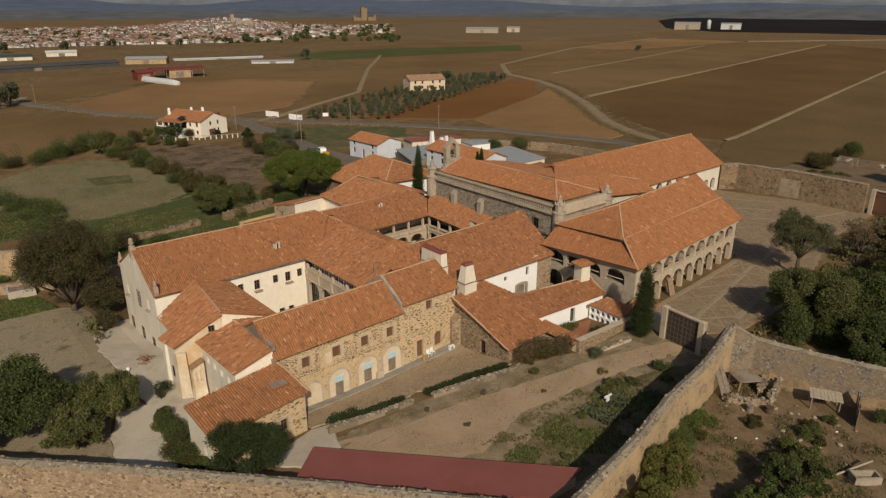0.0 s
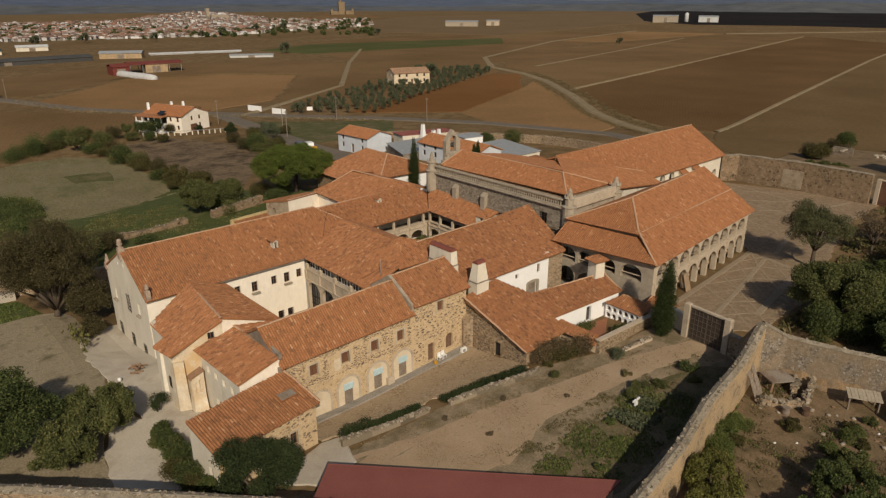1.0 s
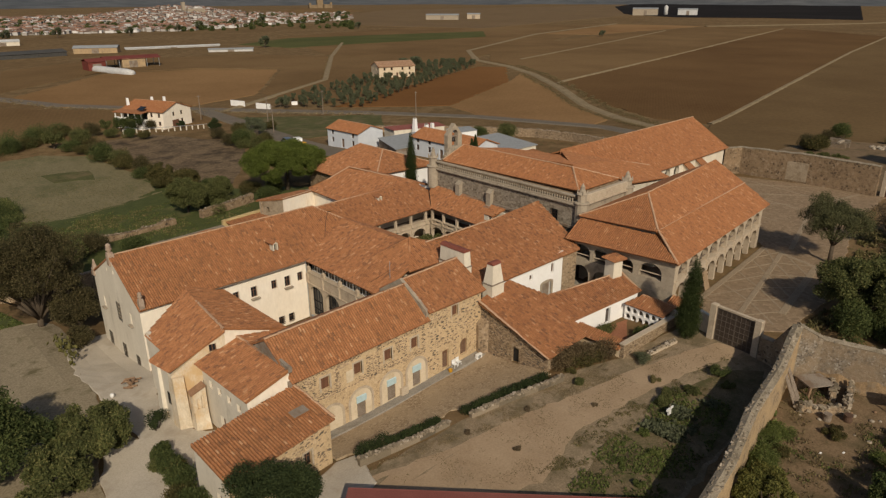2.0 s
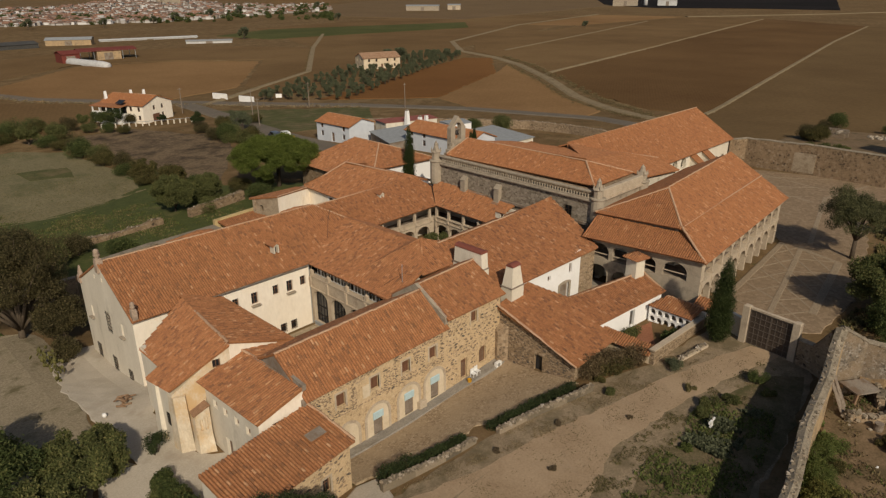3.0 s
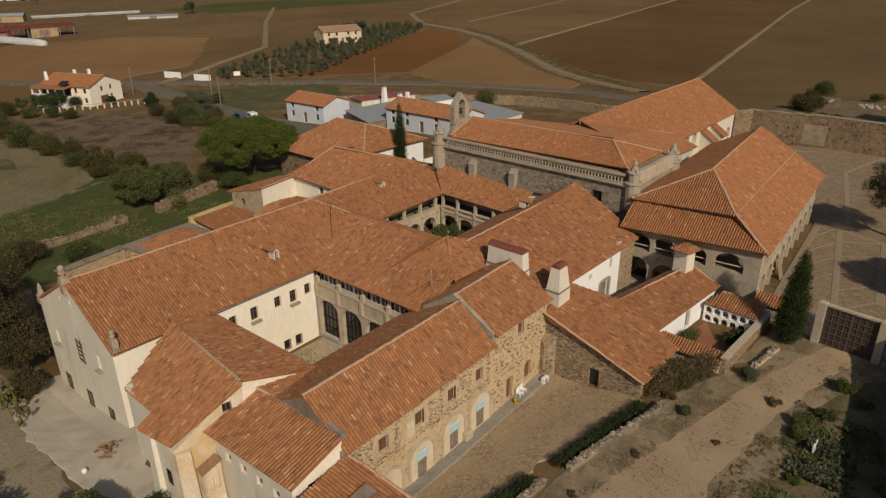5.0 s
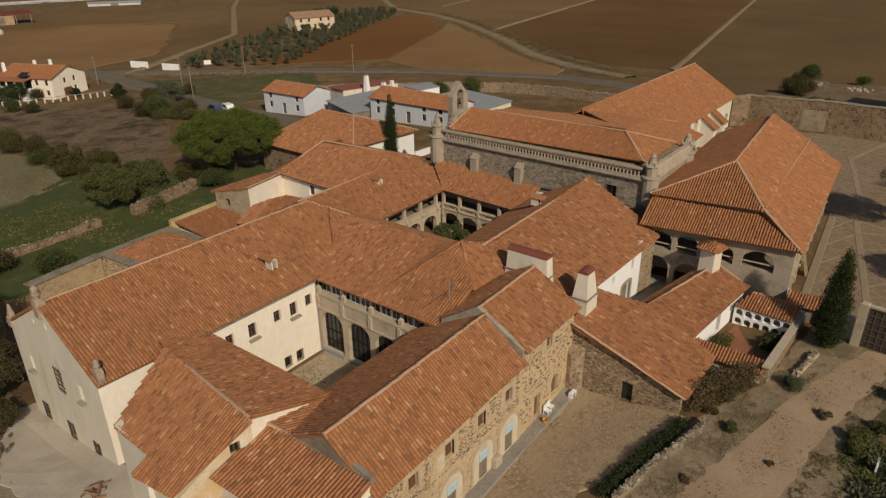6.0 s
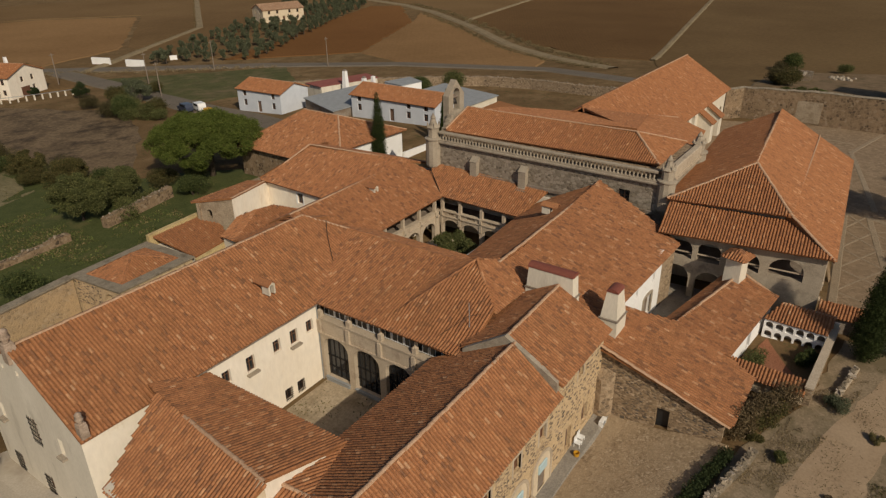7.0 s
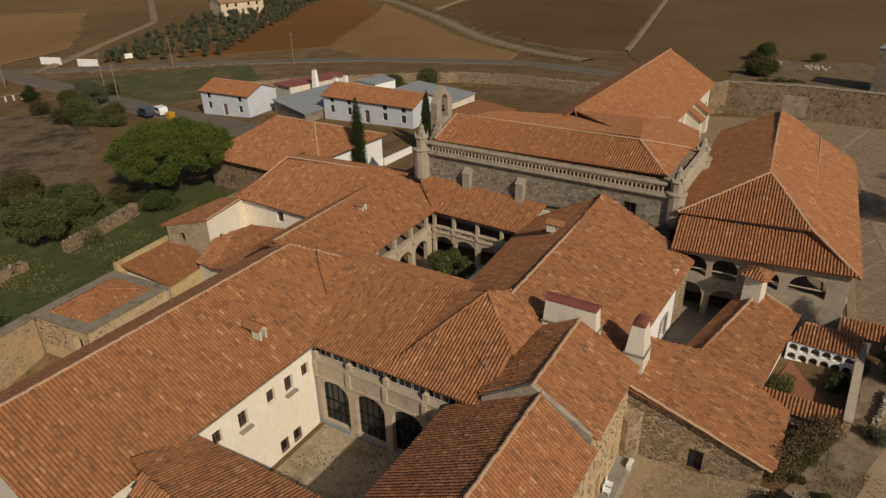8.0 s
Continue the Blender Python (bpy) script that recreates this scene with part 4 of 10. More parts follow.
track("field_verge", [(684, 345), (828, 261), (902, 231), (980, 190)], 3.5, M_PALELINE, "pale verge along the far fields", 0.5, "verge")
track("field_verge", [(101, 218), (170, 262), (234, 349), (300, 430)], 1.5, M_PALELINE, "grassy verge between fields", 0.36, "verge")

# ---- the yards of the convent ----
field("garden_ground", [(22.5, 44.0), (34, 43.2), (45, 41.6), (51, 39.0), (60.4, 37.8), (60.0, 29.6), (57.6, 27.6), (46, 26.2), (35, 25.4), (30, 25.5), (21, 36.5), (20.5, 41.4)], M_SANDY, "dry sandy garden ground with sparse weeds", 0.025, 1.6, "earth")
field("pen_ground", [(36, 22.6), (50, 24.8), (58, 25.8), (60.2, 21), (62.6, 14), (66, 2), (50, 2), (34, 12)], M_PENEARTH, "bare brown earth of the animal yard", 0.025, 2, "earth")
field("dirt_path", [(23.5, 43.5), (30.6, 41.2), (37.5, 40.2), (43.5, 38.6), (50, 37.0), (55, 35.4), (59.4, 33.6), (59.4, 31.0), (57.3, 31.4), (52.3, 33.2), (45.4, 34.6), (39, 35.4), (32.5, 33.6), (27, 36.4), (22, 40.5)], M_PATH, "trodden sandy path along the garden", 0.03, 2, "path")
field("entrance_paving", [(61.2, 34.6), (63.2, 39.2), (88.6, 40.8), (92, 46), (91, 62), (121, 62.5), (126, 46), (126, 37), (106, 36), (90, 32), (76, 29.6), (66, 29.8)], M_PAVE, "pale flagstone forecourt", 0.06, 2.5, "paving")
field("front_yard", [(24.0, 51), (44.6, 51), (44.6, 42.4), (39, 43.8), (34.5, 45.0), (28, 46.4), (24.2, 47.2)], M_COBBLE, "brown pebble-paved yard along the stone wing", 0.09, 1, "paving")
field("concrete_yard", [(14.6, 85), (13.7, 75.5), (14.0, 65.2), (14.0, 60.2), (11.5, 61.1), (10.0, 57.5), (9.2, 52.5), (9.2, 48.6), (12.6, 45.2), (14.5, 46.4), (14.4, 50.6), (19.6, 51.6), (19.6, 57), (17.6, 58.5), (17.6, 66), (19.2, 67.5), (19.2, 84.4)], M_CONCRETE, "old cracked concrete yard by the gable", 0.05, 2, "paving")
field("bare_ground", [(9.0, 48.6), (9.8, 57.5), (11.3, 61.4), (13.6, 60.5), (13.6, 66), (9, 73), (2, 74), (-6, 64), (2, 54)], M_EARTH, "dry earth with fallen leaves under the fig trees", 0.03, 2, "earth")
field("concrete_apron", [(23.9, 46.9), (25.4, 46.4), (24.2, 42.4), (21.2, 41.2), (18.2, 44.6)], M_CONCRETE, "worn concrete apron beside the low annex", 0.07, 2, "paving")
# real weedy soil, run on to the wall to darken its shadow strip
field("vegetable_bed", [(33.0, 31.6), (37.7, 32.6), (42.7, 32.2), (47.8, 32.6), (52.0, 31.8), (56.0, 30.2), (57.4, 28.2), (50.5, 26.6), (46, 26.4), (36, 26.0), (33, 27.6)], M_PLOT, "weedy brown vegetable plot", 0.034, 1.2, "garden plot")
BANDS = [((66.0, 34.6), (88.5, 38.9), 0.5), ((69.5, 31.6), (86.0, 33.9), 0.7), ((62.9, 39.2), (88.6, 41.2), 0.6), ((87.8, 38.8), (85.8, 33.8), 0.5), ((111, 43.3), (124, 40.5), 0.5), ((90, 38.4), (112, 43.3), 0.5)]
for k in range(5):
    f = lambda a, b, u: (a[0] + (b[0] - a[0]) * u, a[1] + (b[1] - a[1]) * u)
    C0, C1, R0, R1, L0, L1 = (66.0, 34.6), (88.5, 38.9), (66.5, 31.2), (86.0, 33.9), (63.5, 39.2), (88.6, 41.2)
    for p, q in ((f(C0, C1, k / 5), f(R0, R1, (k + 1) / 5)), (f(R0, R1, k / 5), f(C0, C1, (k + 1) / 5)), (f(C0, C1, k / 5), f(L0, L1, (k + 1) / 5)), (f(L0, L1, k / 5), f(C0, C1, (k + 1) / 5))):
        BANDS.append((p, q, 0.16))
for k in range(4):
    BANDS.append(((92 + 8 * k, 44.5 - 0.4 * k), (97 + 8 * k, 60), 0.2))
    BANDS.append(((92 + 8 * k, 58), (103 + 7 * k, 46), 0.2))
for a, b, w_ in BANDS:
    track("paving_band", [a, b], w_, M_BAND, "pale stone band in the forecourt paving", 0.09 if w_ > 0.3 else 0.084, "paving")
M_STRIP = blotchy("grey_cement_strip", (0.24, 0.22, 0.19), (0.33, 0.3, 0.255), 0.8, 8.0, stain=(0.19, 0.165, 0.13), stain_scale=0.7, stain_at=0.58)
track("concrete_strip", [(24.4, 50.75), (44.3, 50.75)], 0.95, M_STRIP, "worn grey concrete strip along the stone wing", 0.14, "paving")
field("courtyard", [(26.9, 57.0), (37.6, 57.0), (37.6, 71.3), (26.9, 71.3)], blotchy("worn_courtyard_mortar", (0.33, 0.265, 0.18), (0.47, 0.385, 0.275), 0.5, 5.0, stain=(0.21, 0.165, 0.105), stain_scale=0.6, stain_at=0.56), "worn mortar and bare earth of the inner courtyard", 0.07, 1.2, "courtyard", rag=0)
field("passage_yard", [(53.5, 53.4), (63.4, 53.4), (63.4, 47.8), (56, 47.8)], M_STRIP, "grey cement yard between the wings", 0.14, 1.5, "paving", rag=0)
field("bare_ground", [(-2, 99), (-4, 84), (0, 74), (6, 70), (13.4, 66.5), (14.0, 75), (14.8, 85), (18.5, 87), (15.0, 91), (12.0, 91.5), (5.3, 92.3)], M_EARTH, "trodden pale earth under the trees", 0.04, 2, "earth")
field("grass_strip", [(5.5, 92.3), (6.5, 100.5), (11.6, 97.2), (13.0, 91.2)], M_LUSH, "lush green grass strip", 0.07, 2, "grass")
field("lush_plot", [(12, 141), (18, 160), (25, 153), (24, 136), (16, 127), (2, 132)], M_LUSH, "lush green vegetable rows in the orchard", 0.09, 4, "garden plot")
track("dirt_track", [(51, 338), (46, 325), (38, 313), (20, 300)], 3.0, M_PALELINE, "pale dirt track joining the road", 0.34)

M_SHUTTER = plain("red_brown_shutter", (0.15, 0.07, 0.04), 0.6)

# ---- the convent: wings round the small yard ----
# long wing with the gable
A = thing("convent_wing", (28, 77, -1.5), "long two-storey cream convent wing with orange tiled roof", "building")
w = Wall((19.0, 71.0), (37.3, 71.0), -3.0, 5.1)
for x in (28.7, 33.15, 36.4):
    window(w, A, x - 19, 2.75, 0.7, 1.05)
for x in (30.75, 34.8):
    window(w, A, x - 19, 2.55, 0.75, 1.25, sill=M_GRANITE)
for x in (33.65, 34.9):
    window(w, A, x - 19, -1.75, 0.7, 1.0, "bars")
part("wall", w.build(), M_CREAM, A, "cream limewashed south wall")
w = Wall((19.0, 83.4), (19.0, 71.0), -3.6, [(0, 5.1), (6.25, 8.55), (-1, 5.1)])
window(w, A, 2.1, 1.9, 0.5, 1.15, sill=M_GRANITE)
window(w, A, 6.4, 1.8, 1.1, 2.0, "bars", pane=M_CREAM)
window(w, A, 9.6, 2.5, 0.5, 1.2, sill=M_GRANITE)
window(w, A, 2.1, -2.5, 0.9, 1.45, "bars", pane=M_SHUTTER)
window(w, A, 6.0, -2.5, 0.9, 1.5, "bars", pane=M_SHUTTER)
window(w, A, 9.7, -2.35, 0.85, 1.4, "bars", pane=M_SHUTTER)
window(w, A, 4.75, 6.75, 0.3, 0.35)
window(w, A, 6.6, 6.9, 0.3, 0.4)
# greyer than the cream south wall: its shade is in the colour
part("wall", w.build(), M_GREYWALL, A, "weathered pale gable wall, greyed for shade")
part("wall", Wall((54.4, 83.4), (19.0, 83.4), -3.6, 5.1).build(), M_GREYWALL, A)
roof(A, [([(18.85, 70.62, 5.14), (37.05, 70.62, 5.14), (45.0, 74.3, 7.18), (42.4, 77.1, 8.74), (18.95, 77.1, 8.76)], (0, -1)),
         ([(42.4, 77.1, 8.72), (45.0, 74.3, 7.18), (45.2, 76.9, 7.0)], (1, 0.1)),
         ([(42.4, 77.1, 8.72), (18.95, 77.1, 8.76), (18.85, 83.75, 5.14), (45.5, 83.75, 5.14)], (0, 1)),
         ([(42.4, 77.1, 8.72), (45.2, 76.9, 7.0), (47.0, 81.6, 6.7), (45.5, 83.75, 5.14)], (1, 0.1))],
     [((18.95, 77.1, 8.8), (42.4, 77.1, 8.75)), ((42.4, 77.1, 8.75), (45.0, 74.3, 7.2))], singles=280)


M_FINIAL = blotchy("weathered_sandstone", (0.3, 0.22, 0.165), (0.46, 0.36, 0.28), 2.2, 12.0, stain=(0.2, 0.15, 0.11), stain_scale=1.4, stain_at=0.56)


def finial(at, z, scale, label):
    """A stone urn with a swelling body and knop on a stepped square pedestal."""
    f = thing("finial", (*at, z), label, "finial", "stone finials")
    m = Matrix.Translation((*at, z)) @ Matrix.Scale(scale, 4)
    part("foot", placed(MB().box(-0.42, -0.42, -1.4, 0.42, 0.42, 0.1, bevel=0.05).box(-0.38, -0.38, 0.1, 0.38, 0.38, 0.4, bevel=0.05), m), M_FINIAL, f)
    part("urn", MB().lathe([(0.2, 0.4), (0.26, 0.46), (0.2, 0.54), (0.4, 0.74), (0.43, 0.9), (0.3, 1.05), (0.38, 1.12), (0.3, 1.24), (0.36, 1.38), (0.22, 1.56), (0.05, 1.64)], m, 12), M_FINIAL, f, smooth=True)


def spike(at, z, scale, label):
    """A tapering stone obelisk on a square pedestal."""
    f = thing("finial", (*at, z), label, "finial", "stone finials")
    m = Matrix.Translation((*at, z)) @ Matrix.Scale(scale, 4)
    part("foot", placed(MB().box(-0.4, -0.4, -0.8, 0.4, 0.4, 0.3, bevel=0.05), m), M_FINIAL, f)
    part("shaft", placed(MB().box(-0.3, -0.3, 0.3, 0.3, 0.3, 1.7, top=0.25), m), M_FINIAL, f)


finial((19.1, 77.1), 8.85, 0.74, "large weathered urn finial on the gable's tip")
spike((19.1, 83.1), 5.5, 0.7, "small stone obelisk on the gable's corner")
finial((19.2, 70.8), 6.0, 0.56, "weathered stone urn on the gable's lower corner")


def roof_vent(at, z, along, label):
    """A little plastered dormer: two cheeks, a black panel for the throat's shade, a peaked tiled hood and its tiled
    back.
    """
    v = thing("roof_vent", (*at, z), label, "vent", "roof vents")
    m = Matrix.Translation((*at, z)) @ pose(0, 0, 0, 0, 0, along) @ Matrix.Scale(0.75, 4)
    part("housing", placed(MB().box(-0.4, -0.5, -0.6, -0.22, 0.5, 0.5).box(0.22, -0.5, -0.6, 0.4, 0.5, 0.5).box(-0.22, -0.5, 0.38, 0.22, 0.5, 0.5), m), M_GREYWALL, v)
    # black panel paints the shade in the vent's opening
    part("throat", placed(MB().box(-0.22, 0.0, -0.6, 0.22, 0.08, 0.38), m), M_GLASS, v)
    hood = MB()
    for sgn in (-1, 1):
        hood.solid([(0, -0.62, 0.86), (sgn * 0.56, -0.62, 0.46), (sgn * 0.56, 1.5, 0.46), (0, 1.5, 0.86), (0, -0.62, 0.76), (sgn * 0.56, -0.62, 0.36), (sgn * 0.56, 1.5, 0.36), (0, 1.5, 0.76)], [(0, 1, 2, 3), (4, 5, 6, 7), (0, 1, 5, 4), (1, 2, 6, 5), (2, 3, 7, 6)], None)
    part("hood", placed(hood, m), M_TILE, v)
    part("gable", placed(MB().solid([(-0.4, -0.5, 0.5), (0.4, -0.5, 0.5), (0, -0.5, 0.78)], [(0, 1, 2)]), m), M_GREYWALL, v)


roof_vent((34.4, 72.6), 7.0, 0, "small plastered roof vent with tiled hood")
roof_vent((54.9, 80.1), 6.35, 0, "small plastered roof vent with tiled hood")
roof_vent((57.3, 62.1), 7.6, 180, "small plastered roof vent with tiled hood")

# chapel block below the gable wing
B = thing("chapel_block", (20.5, 64, -1), "ochre-stained limewashed chapel block with tiled roof", "building")
w = Wall((17.0, 59.55), (21.45, 58.6), -2.2, [(0, 3.85), (-1, 6.8)])
window(w, B, 3.5, 5.05, 0.6, 0.75)
part("wall", w.build(), M_OCHRE, B, "cream and ochre limewashed gable wall")
w = Wall((21.45, 58.6), (27.3, 58.9), -1.6, [(0, 6.8), (-1, 4.6)])
part("wall", w.build(), M_CREAM, B, "cream limewashed gable wall")
w = Wall((18.0, 67.2), (17.9, 63.2), -1.8, 4.35)
part("wall", w.build(), M_GREYWALL, B)
part("wall", Wall((17.9, 63.2), (17.0, 63.2), -1.8, [(0, 4.4), (-1, 3.9)]).build(), M_GREYWALL, B)
w = Wall((17.0, 63.2), (17.0, 59.55), -2.4, [(0, 3.9), (-1, 3.8)])
window(w, B, 2.55, 0.8, 0.55, 1.05, "bars")
part("wall", w.build(), M_GREYWALL, B)
part("wall", Wall((27.2, 58.9), (27.2, 70.95), -3.0, 4.4).build(), M_CREAM, B)
part("wall", Wall((19.3, 67.6), (18.0, 67.2), -1.8, 4.5, 0.4).build(), M_GREYWALL, B)
roof(B, [([(18.05, 67.4, 4.42), (17.85, 63.3, 4.5), (16.7, 63.2, 3.95), (16.9, 59.6, 3.92), (21.45, 58.48, 6.98), (22.9, 69.2, 6.3)], (-1, 0)),
         ([(21.45, 58.48, 6.98), (22.9, 69.2, 6.3), (23.4, 70.95, 6.05), (27.3, 70.95, 4.5), (27.3, 58.85, 4.75)], (1, 0.03))],
     [((22.5, 66.2, 6.55), (21.45, 58.5, 6.98))], singles=200)
M_OLDSLAB = blotchy("sooty_old_clay", (0.2, 0.115, 0.065), (0.32, 0.19, 0.115), 3.0, 14.0)
# the buttressed corner
def battered(foot, head, z0, z1):
    """A pier whose outline narrows from its foot to its head."""
    n = len(foot)
    pts = [(x, y, z0) for x, y in foot] + [(x, y, z1) for x, y in head]
    return MB().solid(pts, [tuple(range(n - 1, -1, -1)), tuple(range(n, 2 * n))] + [(i, (i + 1) % n, n + (i + 1) % n, n + i) for i in range(n)])


part("buttress", battered([(16.85, 60.3), (16.9, 59.1), (17.85, 58.75), (18.05, 59.4), (17.1, 60.4)], [(16.95, 60.2), (16.98, 59.35), (17.75, 58.98), (17.95, 59.4), (17.1, 60.3)], -2.2, 3.7), M_OCHRE, B, "ochre-streaked limewashed corner buttress")
part("buttress", battered([(16.62, 62.7), (16.62, 61.75), (17.05, 61.65), (17.05, 62.8)], [(16.78, 62.6), (16.78, 61.9), (17.05, 61.8), (17.05, 62.7)], -2.4, 3.75), M_GREYWALL, B, "weathered limewashed buttress")
part("plinth", battered([(16.4, 62.6), (16.4, 61.5), (17.05, 61.2), (17.05, 62.75)], [(16.64, 62.5), (16.64, 61.7), (17.05, 61.6), (17.05, 62.6)], -2.4, -0.6), M_OCHRE, B, "ochre wedge at the buttress foot")
part("plinth", battered([(17.75, 58.95), (17.8, 57.95), (18.95, 57.35), (19.3, 58.95)], [(17.95, 58.95), (17.98, 58.27), (19.0, 57.98), (19.3, 58.95)], -2.2, 0.4), M_OCHRE, B, "ochre battered wall foot below the niche")
b = Wall((17.98, 58.27), (19.0, 57.98), 0.4, [(0, 2.2), (-1, 2.75)], 0.22, True)
b.hole(0.36, 0.75, 0.22, 1.05, 0.8).hole(0.72, 0.75, 0.22, 1.25, 0.8)
part("niche", b.build(), M_OCHRE, B, "small limewashed niche with two blind arches")
part("niche_back", MB().prism([(17.97, 59.2), (17.99, 58.48), (19.0, 58.2), (19.28, 58.95)], 0.4, lambda x, y: 2.2 + 0.5 * (x - 17.98)), M_OCHRE, B)
part("niche_roof", MB().solid([(17.78, 58.2, 2.16), (19.02, 57.88, 2.8), (18.94, 58.5, 3.0), (17.82, 58.8, 2.36), (17.78, 58.2, 2.24), (19.02, 57.88, 2.88), (18.94, 58.5, 3.08), (17.82, 58.8, 2.44)], [(3, 2, 1, 0), (4, 5, 6, 7), (0, 1, 5, 4), (1, 2, 6, 5), (2, 3, 7, 6), (3, 0, 4, 7)]), M_OLDSLAB, B, "sloping slab of old clay tiles over the niche")

# lower block in front of it
C = thing("annex_block", (21, 55, -1), "limewashed annex block with single-pitch tiled roof", "building")
w = Wall((19.3, 58.9), (19.3, 51.3), -1.6, 4.4)
for y in (57.54, 56.02, 54.42, 52.83):
    window(w, C, 58.9 - y, 2.62, 0.62, 0.7, pane=M_SHUTTER)
door(w, C, 2.85, -1.5, 0.9, 2.1)
# side wall greyed against the cream front to paint its shade
part("wall", w.build(), M_GREYWALL, C, "weathered limewashed side wall, greyed for shade")
w = Wall((19.3, 51.3), (23.0, 51.3), -1.6, [(0, 4.4), (-1, 5.4)])
window(w, C, 1.55, 3.0, 0.95, 0.8)
part("wall", w.build(), M_CREAM, C)
roof(C, [([(18.8, 58.95, 4.52), (19.15, 51.12, 4.5), (22.85, 51.12, 5.55), (22.75, 57.0, 5.62), (22.5, 58.88, 5.78)], (-1, 0.02)),
         ([(22.5, 58.88, 5.8), (22.75, 57.05, 5.6), (26.9, 58.88, 4.78)], (1, -0.25))],
     [((22.5, 58.85, 5.82), (22.78, 57.0, 5.66))], singles=200)
part("flashing", MB().prism([(22.55, 57.0), (22.9, 51.2), (23.25, 51.2), (22.95, 54.2), (23.0, 57.0)], 5.3, lambda x, y: 5.72 + 0.9 * max(0, min(1, (x - 22.6) / 0.5)) * (1 - abs(y - 54.1) / 3)), M_FLASH, C, "grey cement flashing")

# lowest annex
D = thing("low_annex", (19, 48, -0.5), "low rubble-stone annex with tiled lean-to roof", "building")
w = Wall((14.9, 46.2), (23.7, 47.1), [(0, -1.2), (-1, -1.2)], [(0, 2.55), (-1, 2.75)])
window(w, D, 6.6, -0.1, 0.7, 1.2, surround=M_GRANITE_LIGHT)
WALL_D, wall_d = w, part("wall", w.build(), M_RUBBLE, D, "tan rubble-stone wall with mortar wash")
w = Wall((23.7, 47.1), (23.2, 51.2), -1.6, [(0, 2.75), (-1, 4.0)])
door(w, D, 2.6, -1.5, 0.8, 1.9)
part("wall", w.build(), M_RUBBLE, D)
w = Wall((14.6, 50.5), (14.9, 46.2), -1.4, [(0, 3.2), (-1, 2.55)])
window(w, D, 2.9, -0.4, 0.6, 1.2)
part("wall", w.build(), M_GREYWALL, D)
part("wall", Wall((19.3, 51.2), (14.6, 50.5), -1.4, 3.4).build(), M_GREYWALL, D)
roof(D, [([(14.75, 45.75, 2.62), (23.95, 46.75, 2.95), (23.3, 51.3, 4.1), (14.3, 50.1, 3.75)], (0.1, -1))], [((23.3, 51.25, 4.12), (23.95, 46.8, 3.0))], singles=240)
s = MB().box(-1.1, -0.45, 0.0, 1.1, 0.45, 0.1, bevel=0.02)
sk = thing("skylight", (21.9, 48.6, 3.6), "dark glazed skylight lying in the tiled roof", "skylight")
m = Matrix.Translation((21.95, 48.55, 3.58)) @ pose(0, 0, 0, 14, 1, 7)
part("glass", placed(MB().box(-0.72, -0.38, 0.0, 0.72, 0.38, 0.06), m), M_FLASH, sk)
part("kerb", placed(frame_bars(1.6, 0.95, 0.08, 0.12, 0.0), m @ pose(0, -0.5, 0.1, -90, 0, 0)), M_DECK, sk)

# stone wing along the front yard
E_ = thing("stone_wing", (33, 54, -1.5), "two-storey rubble-stone wing with arched doors and tiled roof", "building")
w = Wall((23.1, 51.2), (37.3, 51.2), [(0, -2.8), (-1, -2.4)], [(0, 4.45), (-1, 4.95)])
for x in (26.15, 29.45, 32.75, 35.85):
    window(w, E_, x - 23.1, 2.45, 0.85, 1.15, surround=M_GRANITE_LIGHT, pane=M_SHUTTER)
def arched_bay(parent, x, z, h=2.75, half=1.12, opening=True):
    """A walled-up arch of pale plaster with voussoirs, a slatted door and its roller blind."""
    n = 12
    arc = [(half - half * math.cos(math.pi * i / n), z + h - half * 0.95 + half * 0.95 * math.sin(math.pi * i / n)) for i in range(n + 1)]
    f = Wall((x - half, 51.17), (x + half, 51.17), z - 0.4, arc, 0.1)
    if opening:
        f.hole(half, z, 0.95, 2.15)
    bay = part("arched_bay", f.build(), M_PLASTER, parent, "pale plastered arch infill")
    ring = MB()
    for i in range(n + 2):
        u = [math.pi * (i + d - 1) / n for d in (0.04, 0.96)]
        if i in (0, n + 1):
            sgn = -1 if i == 0 else 1
            ring.box(x + sgn * (half + 0.12) - 0.12, 51.13, z - 0.4, x + sgn * (half + 0.12) + 0.12, 51.19, z + h - half * 0.95)
            continue
        zc = z + h - half * 0.95
        q = [(x - r * math.cos(v), zc + r * 0.95 * math.sin(v)) for r in (half, half + 0.24) for v in u]
        k = [q[0], q[1], q[3], q[2]]
        ring.solid([(a_, 51.13, b_) for a_, b_ in k] + [(a_, 51.19, b_) for a_, b_ in k], [(3, 2, 1, 0), (0, 1, 5, 4), (1, 2, 6, 5), (2, 3, 7, 6), (3, 0, 4, 7)])
    part("arch_ring", ring, M_GRANITE_LIGHT, bay, "worn granite arch ring")
    if opening:
        for k in range(9):
            part("slat", MB().box(x - 0.46, 51.22, z + 0.05 + 0.16 * k, x + 0.46, 51.26, z + 0.19 + 0.16 * k), M_WOOD_GREY, bay)
        part("roller_blind", MB().box(x - 0.52, 51.08, z + 1.5, x + 0.52, 51.2, z + 2.15, bevel=0.05), M_AQUA, bay, "pale aqua roller blind")


for x, z in ((29.6, -1.8), (32.98, -1.62), (36.0, -1.45)):
    w.hole(x - 23.1, z, 0.9, 2.1)
    arched_bay(E_, x, z)
arched_bay(E_, 26.6, -2.0, 2.6, 1.0, False)
part("patch", MB().box(28.2, 51.16, 2.1, 28.9, 51.2, 3.2), M_PLASTER, E_, "pale plaster patch")
